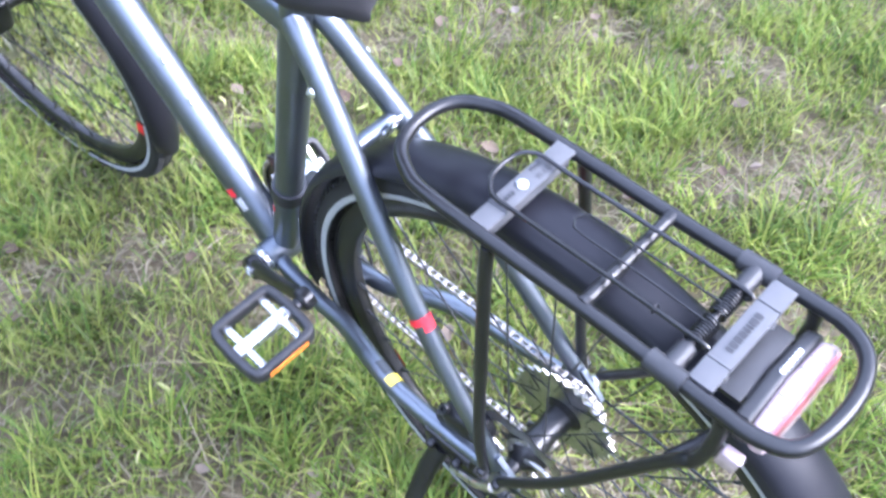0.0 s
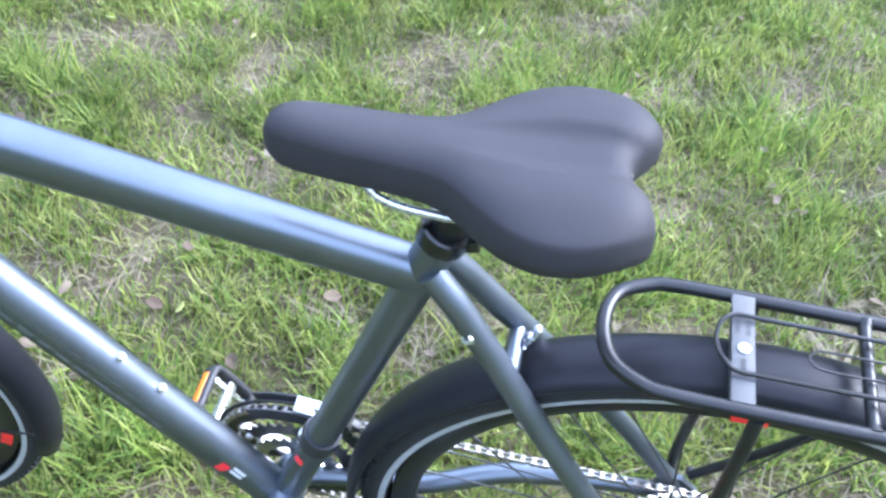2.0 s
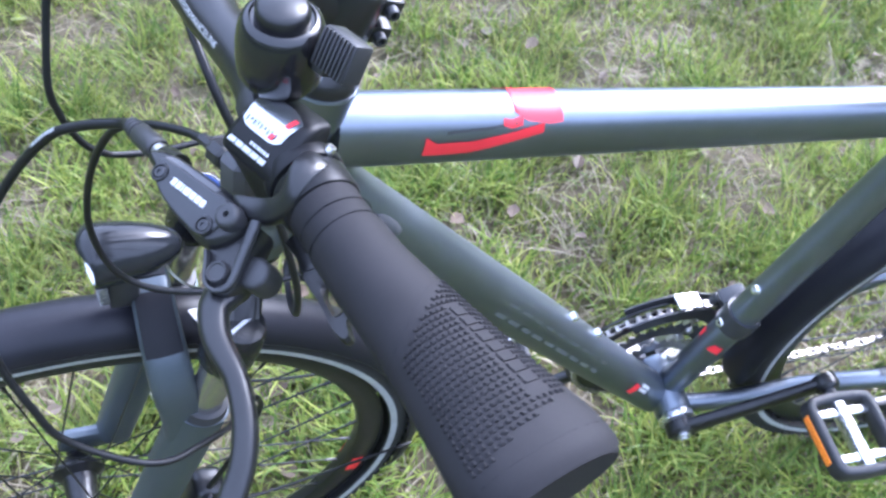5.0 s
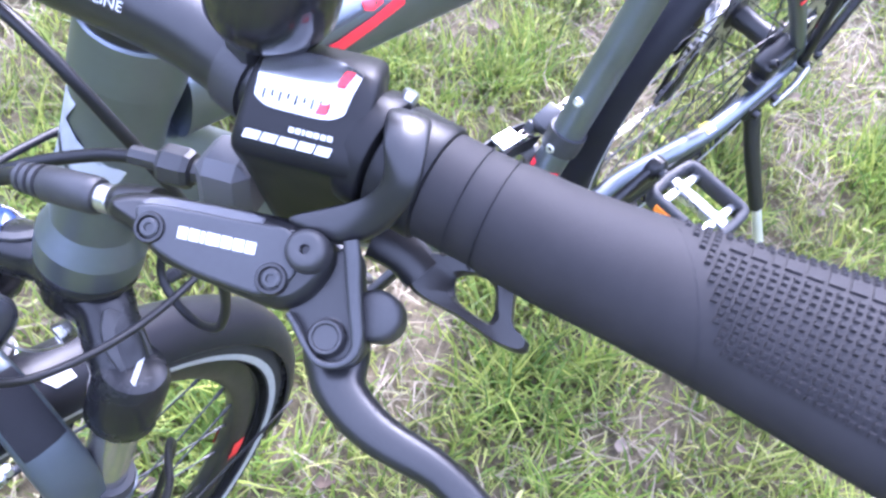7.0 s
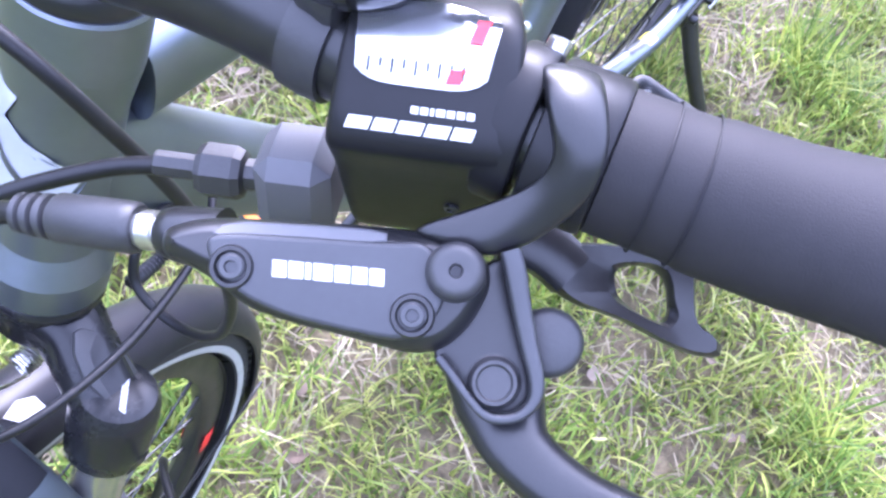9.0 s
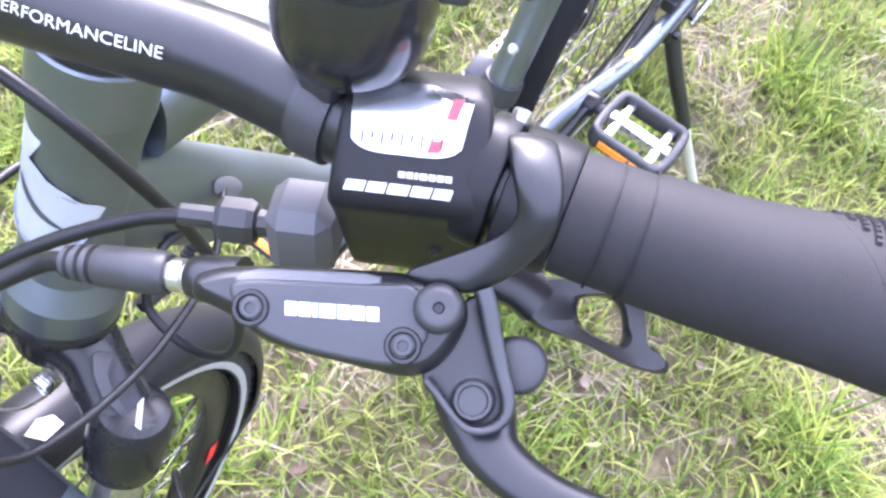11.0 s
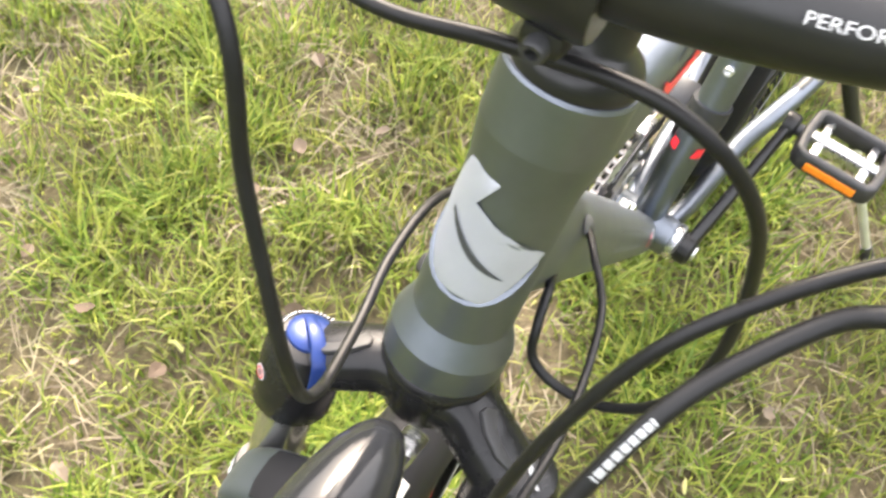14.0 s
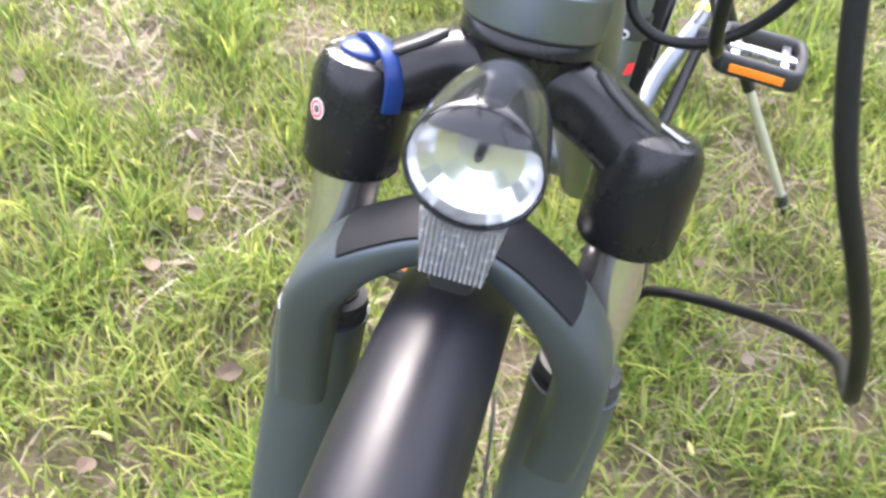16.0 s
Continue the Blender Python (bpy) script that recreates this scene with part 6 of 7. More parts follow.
# knobbly palm pad
bm = bmesh.new()
for i in range(30):
    for j in range(19):
        y = 0.2505 + 0.0023 * i
        ang = -60 + 6.2 * j
        slant = 0.020 * (ang + 60) / 112
        if not 0.2515 + slant <= y <= 0.305 + slant * 0.6 or (-40 < ang < -19 and 0.262 < y < 0.304):
            continue
        c = grip_point(y, ang, 0.0001)
        n = (grip_point(y, ang, 0.002) - c).normalized()
        lathe_m = axes(c, (grip_point(y + 0.002, ang) - c), n.cross(grip_point(y + 0.002, ang) - c))
        s = 0.00078
        vs = [bm.verts.new(c + n * h + (lathe_m.to_3x3() @ Vector((a * w, b * w, 0)))) for h, w in ((-0.0002, s), (0.0006, s * 0.7)) for a, b in ((-1, -1), (1, -1), (1, 1), (-1, 1))]
        bm.faces.new(vs[4:])
        for q in range(4):
            bm.faces.new((vs[q], vs[(q + 1) % 4], vs[4 + (q + 1) % 4], vs[4 + q]))
tagged(part("grip_dimple", bm, GRIP, grip, "small raised squares of the palm pad", smooth=0), kind="stuff")
x = 0.2650
for w in (0.0038, 0.0036, 0.0018, 0.0038, 0.0036, 0.0036, 0.0038, 0.0038):
    for a0, a1 in ((-37, -23),):
        bm = bmesh.new()
        v, b = [[bm.verts.new(grip_point(x + dx, a, lift)) for dx, a in ((0, a0), (w, a0), (w, a1), (0, a1))] for lift in (0.0006, -0.0002)]
        bm.faces.new(v)
        for k in range(4):
            bm.faces.new((b[k], b[(k + 1) % 4], v[(k + 1) % 4], v[k]))
        part("raised_bar", bm, GRIP, grip, "", smooth=0)
    x += w + 0.0010
# seams at the slim end
for y in (0.2085, 0.2155, 0.248, 0.3195):
    bm = bmesh.new()
    p, o, f, u = bar_frame(y)
    tilt = 0.0 if y < 0.24 or y > 0.3 else 1.0
    pts = []
    for k in range(28):
        a = 360 * k / 28
        yy = y + tilt * 0.011 * (1 + math.sin(radians(a)))
        pts.append(grip_point(yy, a, -0.0001))
    tube(bm, pts, 0.00022, n=5, closed=True)
    part("grip_seam", bm, PAD, grip)

FACE_N = Vector((0.40, 0.12, 0.91)).normalized()
LEVER_O, LEVER_U = Vector((0.4881, 0.1598, 1.0170)), Vector((-0.5826, 0.7988, 0.1501)).normalized()
LEVER_V = FACE_N.cross(LEVER_U).normalized()


def lev(x, y, h=0.0):
    """A spot of the brake lever, in millimetres: along the body, across it towards the bar, out of its face."""
    return LEVER_O + (LEVER_U * x + LEVER_V * y + FACE_N * h) * 0.001


def softened(pts, times=2):
    """An outline with its corners cut round."""
    for _ in range(times):
        out = []
        for k, (x, y) in enumerate(pts):
            u, v = pts[(k + 1) % len(pts)]
            out += [(x * 0.78 + u * 0.22, y * 0.78 + v * 0.22), (x * 0.22 + u * 0.78, y * 0.22 + v * 0.78)]
        pts = out
    return pts


def inset(pts, d):
    """An outline drawn in by d."""
    area = sum(pts[k][0] * pts[(k + 1) % len(pts)][1] - pts[(k + 1) % len(pts)][0] * pts[k][1] for k in range(len(pts)))
    sign = 1 if area > 0 else -1
    out = []
    for k, (x, y) in enumerate(pts):
        ax, ay = pts[k - 1]
        bx, by = pts[(k + 1) % len(pts)]
        n = math.hypot(bx - ax, by - ay) or 1.0
        out.append((x - sign * d * (by - ay) / n, y + sign * d * (bx - ax) / n))
    return out


def relief(bm, outline, rows, place):
    """A body with a rounded outline, built up from below: rows of (drawn in by, height)."""
    loops = [[bm.verts.new(place(x, y, h)) for x, y in inset(outline, d)] for d, h in rows]
    m = len(outline)
    for p, q in zip(loops, loops[1:]):
        for k in range(m):
            bm.faces.new((p[k], p[(k + 1) % m], q[(k + 1) % m], q[k]))
    bm.faces.new(list(reversed(loops[0])))
    bm.faces.new(loops[-1])
    return bm


# master cylinder: a shell with a wide sloping shoulder and a separate cover
SHELL = softened([(-14, 7.0), (-8, 9.0), (-1.9, 9.5), (16, 9.0), (33.4, 8.2), (41, 6.6), (46, 3.0), (46.5, -2.5), (43, -9), (38.5, -13.4), (33, -14.8), (22, -12.2), (10.5, -9.6), (2.1, -7.2), (-4, -2.2), (-9.4, 0.4), (-14, 2.2)])
bm = relief(bmesh.new(), SHELL, [(3.5, -17), (1.2, -15.5), (0.2, -12), (0, -8), (0.1, -4.6), (0.9, -3.0), (2.6, -1.2), (3.2, -0.9)], lev)
brake = part("brake_lever_body", bm, BLACK_METAL, bike, "black hydraulic brake lever body on the bar", smooth=32)
COVER = softened([(-5.2, 5.0), (-1.6, 6.2), (14, 5.7), (28.6, 5.2), (34, 5.6), (37.5, 2.0), (38.2, -5.3), (34.3, -10.6), (30, -12.3), (20, -10.6), (10.5, -8.6), (2.4, -5.4), (-3.2, -0.9)], 2)
bm = relief(bmesh.new(), COVER, [(-0.2, -3.0), (-0.1, -0.6), (0.25, 0.1), (0.8, 0.45), (1.1, 0.5)], lev)
part("cover", bm, GREY_METAL, brake, "dark grey reservoir cover", smooth=24)
# sloping shoulder: its lighter grey stands in for sky light on the slope
bm = relief(bmesh.new(), softened([(-5.0, 5.2), (-1.7, 8.6), (12, 8.3), (27.5, 7.6), (27.5, 4.7), (12, 5.3)], 1), [(0, -3.2), (0, -0.6), (0.5, -0.15)], lambda x, y, h: lev(x, y, h - max(0.0, y - 5.2) * 0.62))
part("shoulder", bm, PLATE_GREY, brake, "sloping shoulder of the cover, coloured lighter for the sky it faces", smooth=24)
for x, y in ((0.0, 0.0), (32.4, -7.7)):
    bm = lathe(bmesh.new(), [(0.0026, 0.0004), (0.0030, 0.0013), (0.0037, 0.0012), (0.0041, 0.0004), (0.0041, -0.002)], lev(x, y), FACE_N, 24)
    part("screw_collar", bm, BLACK_METAL, brake)
    bm = bmesh.new()
    bolt(bm, lev(x, y, 0.2), FACE_N, 0.0024, 0.0011, 16)
    part("cover_screw", bm, GREY_METAL, brake, "small grey cover screw")
bm = lathe(bmesh.new(), [(0.0, -0.0005), (0.0010, -0.0004), (0.0013, 0.0014), (0.0034, 0.0018), (0.0044, 0.0014), (0.0052, 0.0002), (0.0055, -0.002), (0.0058, -0.010)], lev(39.9, 0.3, 2.2), FACE_N, 30)
part("bleed_cap", bm, BLACK_PLASTIC, brake, "round black bleed cap")
bm = bars(bmesh.new(), [0.0025, 0.0026, 0.0010, 0.0034, 0.0027, 0.0027, 0.0026], 0.0030, 0.0004, lambda x, y: lev(17.3 + x * 1000, -0.55 - x * 60 + y * 1000, 0.62))
part("lettering", bm, LABEL_GREY, brake, "plain white bars in place of a brand name", smooth=0)
# pivot housing: a sunk pocket with a raised rim round the pivot
HOUSING = softened([(46, 3.6), (51.6, 3.4), (53.4, -6), (55.4, -13), (57.2, -20), (55.6, -24.6), (50.7, -26.8), (44.6, -25.7), (40.6, -20.6), (35.5, -14.6), (38.5, -6)])
bm = relief(bmesh.new(), HOUSING, [(2.5, -19), (0.6, -17.5), (0, -14), (0, -6.5), (0.5, -5.4), (1.0, -5.2)], lev)
part("pivot_housing", bm, BLACK_METAL, brake, smooth=32)
bm = bmesh.new()
rim_line = curve([lev(49.6, 4.6, -1.6), lev(50.6, 1.0, -1.8), lev(51.8, -5, -2.6), lev(53.4, -12, -3.3), lev(55.0, -18.6, -3.7), lev(54.4, -22.6, -4.0), lev(51.2, -25.2, -4.2), lev(46.4, -25.2, -4.2), lev(42.6, -21.6, -4.2), lev(39.4, -17.4, -4.2), lev(37.2, -14.8, -4.2)], 6)
sweep(bm, rim_line, lambda t: oval(float(np.interp(t, [0, 0.12, 0.4, 0.55, 1], [0.0020, 0.0021, 0.0015, 0.0010, 0.0008])), 0.0019, 14, 3.4), up=FACE_N)
part("rib", bm, GREY_METAL, brake, "raised rim round the lever pivot")
bm = lathe(bmesh.new(), [(0.0, 0.0012), (0.0030, 0.0012), (0.0034, 0.0018), (0.0040, 0.0018), (0.0044, 0.0008), (0.0048, -0.0012), (0.0052, -0.0014), (0.0056, -0.004)], lev(47.4, -19.2, -3.8), FACE_N, 30)
part("pivot_bolt", bm, BLACK_PLASTIC, brake, "round pivot cap")
bm = lathe(bmesh.new(), [(0.0, 0.0010), (0.0050, 0.0008), (0.0062, 0.0), (0.0066, -0.0012), (0.0066, -0.012)], lev(57.6, -11.8, -7.5), FACE_N, 28)
part("reach_knob", bm, BLACK_PLASTIC, brake, "round black reach knob")
# clamp arm, rising from the body to the ring round the bar
bm = bmesh.new()
prev = None
ARM = [((29, 7.6, -1.6), (45, 3.0, -1.6)), ((37.5, 10.4, -0.8), (49, 4.4, -1.4)), ((46.5, 13.4, 0.4), (53.2, 5.8, -0.8)), ((53.5, 16.0, 4.0), (58.0, 9.0, 2.0)), ((56.4, 20.0, 8.4), (63.4, 13.4, 6.4)), ((55.4, 24.6, 10.4), (65.6, 18.6, 9.6)), ((54.4, 29.4, 10.6), (66.0, 25.4, 10.2)), ((53.8, 35.0, 8.0), (65.6, 33.0, 7.2)), ((53.6, 39.0, 3.0), (65.2, 37.5, 2.4))]
for (x0, y0, h0), (x1, y1, h1) in ARM:
    q = []
    for f, d in ((0.0, -9), (0.0, -0.9), (0.06, -0.2), (0.22, 0.5), (0.45, 1.0), (0.7, 0.7), (0.9, -0.2), (1.0, -1.2), (1.0, -9)):
        q.append(bm.verts.new(lev(x0 + (x1 - x0) * f, y0 + (y1 - y0) * f, h0 + (h1 - h0) * f + d)))
    if prev:
        for j in range(9):
            bm.faces.new((prev[j], prev[(j + 1) % 9], q[(j + 1) % 9], q[j]))
    else:
        bm.faces.new(q)
    prev = q
bm.faces.new(list(reversed(prev)))
arm = part("clamp_arm", bm, BLACK_METAL, brake, "arm from the lever body to the bar clamp", smooth=60)
rounding = arm.modifiers.new("round", "SUBSURF")
rounding.levels = rounding.render_levels = 2


def ring_on_bar(y0, y1, r, bevel=0.0012):
    bm = bmesh.new()
    p0, o, f, u = bar_frame((y0 + y1) / 2)
    h = (y1 - y0) / o.y / 2
    lathe(bm, [(0.010, -h), (r - bevel, -h), (r - bevel * 0.3, -h + bevel * 0.3), (r, -h + bevel), (r, h - bevel), (r - bevel * 0.3, h - bevel * 0.3), (r - bevel, h), (0.010, h)], p0, o, 40)
    return bm


part("clamp", ring_on_bar(0.1866, 0.2000, 0.0154, 0.0014), SATIN_BLACK, brake, "black clamp ring")
bm = ring_on_bar(0.1785, 0.1856, 0.0156, 0.0012)
part("shifter_clamp", bm, SATIN_BLACK, bike, "black shifter clamp ring")
bm = bmesh.new()
p0, o, f, u = bar_frame(0.1838)
bolt(bm, p0 + (u * 0.75 - f * 0.66) * 0.0158, u * 0.75 - f * 0.66, 0.0022, 0.0018, 12)
part("clamp_screw", bm, STEEL, bike, "small bright screw of the shifter clamp")
# lever blade
bm = bmesh.new()
blade_line = curve([(0.4660, 0.2050, 1.0040), (0.4715, 0.2120, 1.0040), (0.4765, 0.2200, 1.0050), (0.4768, 0.2330, 1.0055), (0.4722, 0.2500, 1.0060), (0.4716, 0.2660, 1.0045), (0.4745, 0.2800, 1.0015), (0.4800, 0.2900, 0.9980), (0.4838, 0.2948, 0.9955)], 7)
sweep(bm, blade_line, lambda t: oval(float(np.interp(t, [0, 0.12, 0.25, 0.5, 0.85, 0.96, 1], [0.0090, 0.0085, 0.0062, 0.0046, 0.0050, 0.0046, 0.0026])), float(np.interp(t, [0, 0.3, 0.95, 1], [0.0050, 0.0042, 0.0038, 0.0022])), 20, 2.3), up=FACE_N)
blade = part("lever_blade", bm, BLACK_METAL, brake, "curved black brake lever")
# hose end: bright collar and ribbed boot
H0, HD = Vector((0.4881, 0.1379, 1.0034)), Vector((0.39, -0.866, -0.31)).normalized()
bm = lathe(bmesh.new(), [(0, -0.0030), (0.0036, -0.0030), (0.0036, -0.0022), (0.0040, -0.0018), (0.0040, 0.0012), (0.0036, 0.0016), (0.0036, 0.0045), (0, 0.0045)], H0, HD, 20)
part("hose_collar", bm, STEEL, brake, "bright hose collar")
bm = lathe(bmesh.new(), [(0, -0.016), (0.0062, -0.016), (0.0054, -0.006), (0.0046, -0.0032), (0.0040, -0.0026), (0, -0.0026)], H0, HD, 20)
part("hose_socket", bm, BLACK_METAL, brake)
bm = lathe(bmesh.new(), [(0, 0.0022), (0.0046, 0.0022), (0.0051, 0.0028), (0.0053, 0.005), (0.0051, 0.0200), (0.0047, 0.0206), (0.0036, 0.0208), (0.0036, 0.0216), (0.0047, 0.0220), (0.0047, 0.0234), (0.0035, 0.0238), (0.0035, 0.0246), (0.0045, 0.0250), (0.0045, 0.0264), (0.0034, 0.0268), (0.0034, 0.0276), (0.0042, 0.0280), (0.0041, 0.0294), (0.0032, 0.0300), (0, 0.0300)], H0, HD, 22)
part("hose_boot", bm, BLACK_PLASTIC, brake, "ribbed rubber boot on the hose")

# shifter pod: a tall dark body before the bar, with a domed gear window on top
px = Vector((-0.474, 0.866, 0.160)).normalized()
pf = Vector((0.877, 0.480, 0.0))
pu = px.cross(pf) if px.cross(pf).z > 0 else pf.cross(px)
pod_c = Vector((0.4375, 0.1670, 1.0278)) - px * 0.0040
POD_FACE = [(-0.0125, 0.0130), (-0.0060, 0.0166), (-0.0010, 0.0175), (0.0040, 0.0163), (0.0085, 0.0140), (0.0130, 0.0113), (0.0168, 0.0086), (0.0188, 0.0064), (0.0192, 0.0040), (0.0182, 0.0010), (0.0160, -0.0060), (0.0140, -0.0160), (0.0118, -0.0270), (0.0090, -0.0400), (0.0050, -0.0450), (-0.0080, -0.0460)]
POD_STEP = [0.0]
for q0, q1 in zip(POD_FACE, POD_FACE[1:]):
    POD_STEP.append(POD_STEP[-1] + math.hypot(q1[0] - q0[0], q1[1] - q0[1]))


def on_pod(x, s, lift=0.0):
    """A spot of the pod's skin: x along the bar, s from its back edge over the window and down the front."""
    f, u = (float(np.interp(s, POD_STEP, [q[k] for q in POD_FACE])) for k in (0, 1))
    g, w = (float(np.interp(s + 0.0012, POD_STEP, [q[k] for q in POD_FACE])) for k in (0, 1))
    e, v = (float(np.interp(s - 0.0012, POD_STEP, [q[k] for q in POD_FACE])) for k in (0, 1))
    n = math.hypot(g - e, w - v) or 1.0
    f, u = f - (w - v) / n * lift, u + (g - e) / n * lift
    crown = -0.10 * max(0.0, abs(x - 0.001) - 0.011) ** 1.5 / 0.005 ** 0.5
    return pod_c + px * x + pf * f + pu * (u + crown)


bm = bmesh.new()
prev = None
steps = np.linspace(0, POD_STEP[-1], 34)
for s_ in steps:
    xl = float(np.interp(s_, [0, 0.010, 0.030, 0.040, POD_STEP[-1]], [-0.0115, -0.0138, -0.0150, -0.0155, -0.0160]))
    xr = float(np.interp(s_, [0, 0.010, 0.030, 0.040, POD_STEP[-1]], [0.0170, 0.0185, 0.0195, 0.0195, 0.0180]))
    cur = []
    for f, d in ((0, -0.010), (0, -0.0034), (0.012, -0.0014), (0.04, -0.0004), (0.12, 0), (0.3, 0), (0.5, 0), (0.7, 0), (0.88, 0), (0.96, -0.0004), (0.988, -0.0014), (1, -0.0034), (1, -0.010)):
        cur.append(bm.verts.new(on_pod(xl + (xr - xl) * f, s_, d)))
    if prev:
        for j in range(12):
            bm.faces.new((prev[j], prev[j + 1], cur[j + 1], cur[j]))
        bm.faces.new((prev[12], prev[0], cur[0], cur[12]))
    else:
        bm.faces.new(cur)
    prev = cur
bm.faces.new(list(reversed(prev)))
shifter = part("shifter", bm, SATIN_BLACK, bike, "glossy black gear shifter with a display window", None, 55)
bm = bmesh.new()
prev = None
for k in range(17):
    u = -1 + k / 8
    x = 0.0012 + 0.0130 * u
    hi, lo = 0.0080 + 0.0016 * abs(u) ** 2 + 0.0022 * max(0.0, u) ** 2, 0.0250 - 0.0024 * abs(u) ** 5
    cur = [bm.verts.new(on_pod(x * (1 - 0.10 * j / 9), hi + (lo - hi) * j / 9, 0.0004)) for j in range(10)]
    if prev:
        for j in range(9):
            bm.faces.new((prev[j], prev[j + 1], cur[j + 1], cur[j]))
    prev = cur
part("display_window", bm, DISPLAY, shifter, "shiny domed display window")


def pod_patch(bm, corners, lift):
    """A small flat mark on the pod, between four corners."""
    (ax, ay), (bx, by), (cx, cy), (dx, dy) = corners
    grid = []
    for i in range(5):
        t = i / 4
        grid.append([bm.verts.new(on_pod(ax + (dx - ax) * t, ay + (dy - ay) * t, lift)), bm.verts.new(on_pod(bx + (cx - bx) * t, by + (cy - by) * t, lift))])
    for p, q in zip(grid, grid[1:]):
        bm.faces.new((p[0], p[1], q[1], q[0]))


bm = bmesh.new()
pod_patch(bm, [(0.0098, 0.0120), (0.0122, 0.0120), (0.0110, 0.0165), (0.0088, 0.0165)], 0.0007)
pod_patch(bm, [(0.0062, 0.0215), (0.0090, 0.0212), (0.0082, 0.0238), (0.0056, 0.0240)], 0.0007)
part("gear_pointer", bm, RED, shifter, "red gear pointer and mark", smooth=0)
bm = bmesh.new()
for k in range(9):
    x = -0.0085 + 0.0021 * k
    pod_patch(bm, [(x, 0.0206), (x + 0.0004, 0.0206), (x + 0.0004, 0.0232 - 0.0010 * (k % 2)), (x, 0.0232 - 0.0010 * (k % 2))], 0.0007)
tagged(part("display_mark", bm, BLACK_PLASTIC, shifter, "dark tick marks in the window", smooth=0), kind="stuff")
bm = bars(bmesh.new(), [0.0040, 0.0037, 0.0042, 0.0039, 0.0036], 0.0022, 0.0005, lambda x, y: on_pod(x * 1.06 + 0.0004 + y * 0.3, 0.0322 - y, 0.0003))
part("lettering", bm, LABEL_GREY, shifter, "plain white bars in place of a product name", smooth=0)
bm = bars(bmesh.new(), [0.0012, 0.0012, 0.0006, 0.0014, 0.0012, 0.0012, 0.0012], 0.0013, 0.0003, lambda x, y: on_pod(x * 1.15 + 0.0058, 0.0290 - y, 0.0003))
part("lettering", bm, LABEL_GREY, shifter, "small plain white bars in place of a brand name", smooth=0)
bm = bmesh.new()
bolt(bm, on_pod(0.0075, 0.0640, 0.0002), pf, 0.0016, 0.0008, 10)
part("pod_screw", bm, GREY_METAL, shifter)
# cable outlet: grey block, hexagonal barrel adjuster
bm = bmesh.new()
bx = axes((0.4555, 0.1480, 0.9945), px, pf + pu * 0.25)
block(bm, (0, 0, 0), (0.0165, 0.0185, 0.0215), None, 0.0036, 1)
part("cable_block", bm, PLATE_GREY, shifter, "grey outlet block of the shifter", bx, smooth=20)
bm = bmesh.new()
A0, AD = Vector((0.4602, 0.1400, 0.9927)), Vector((0.47, -0.86, -0.17)).normalized()
lathe(bm, [(0, -0.004), (0.0036, -0.004), (0.0036, 0.0022), (0.0052, 0.0028), (0.0061, 0.0045), (0.0061, 0.0112), (0.0052, 0.0128), (0.0030, 0.0132), (0.0030, 0.0225), (0.0026, 0.0230), (0, 0.0230)], A0, AD, 8)
part("barrel_adjuster", bm, BLACK_PLASTIC, shifter, "black hexagonal cable adjuster", smooth=25)
# trigger below the bar
bm = bmesh.new()
def evenly(pts, n):
    """A closed line through pts, cut into n even steps."""
    c = curve(pts, 6, closed=True)
    d = [0.0]
    for k in range(len(c)):
        d.append(d[-1] + (c[(k + 1) % len(c)] - c[k]).length)
    c = list(c) + [c[0]]
    return [Vector([float(np.interp(d[-1] * j / n, d, [q[i] for q in c])) for i in range(3)]) for j in range(n)]


rim = evenly([(0.4313, 0.2032, 1.0027), (0.4253, 0.2124, 1.0041), (0.4200, 0.2215, 1.0052), (0.4202, 0.2252, 1.0048), (0.4280, 0.2330, 0.9999), (0.4280, 0.2390, 0.9994), (0.4309, 0.2400, 0.9980), (0.4343, 0.2326, 0.9975), (0.4371, 0.2202, 0.9979), (0.4407, 0.2097, 0.9977), (0.4406, 0.2039, 0.9986), (0.4352, 0.2015, 1.0012)], 48)
hole = evenly([(0.4300, 0.2132, 1.0019), (0.4259, 0.2175, 1.0032), (0.4253, 0.2219, 1.0029), (0.4280, 0.2255, 1.0012), (0.4310, 0.2275, 0.9997), (0.4326, 0.2268, 0.9990), (0.4342, 0.2201, 0.9992), (0.4335, 0.2157, 1.0001)], 48)
mid = [(a + b) / 2 for a, b in zip(rim, hole)]
loops = [[bm.verts.new(q + (m - q) * s + FACE_N * h) for q, m in zip(base, mid)] for base, s, h in
         ((rim, 0.0, 0.0), (rim, 0.25, 0.0016), (hole, 0.3, 0.0010), (hole, 0.0, -0.0006), (hole, 0.0, -0.0040), (rim, 0.0, -0.0040))]
for i in range(6):
    a, b = loops[i], loops[(i + 1) % 6]
    for k in range(48):
        bm.faces.new((a[k], a[(k + 1) % 48], b[(k + 1) % 48], b[k]))
sweep(bm, curve([(0.4400, 0.1900, 1.0020), (0.4365, 0.1985, 1.0010), (0.4360, 0.2060, 0.9990)], 4), oval(0.0060, 0.0035, 12, 3.0), up=FACE_N)
part("trigger", bm, BLACK_METAL, shifter, "black looped shift trigger")

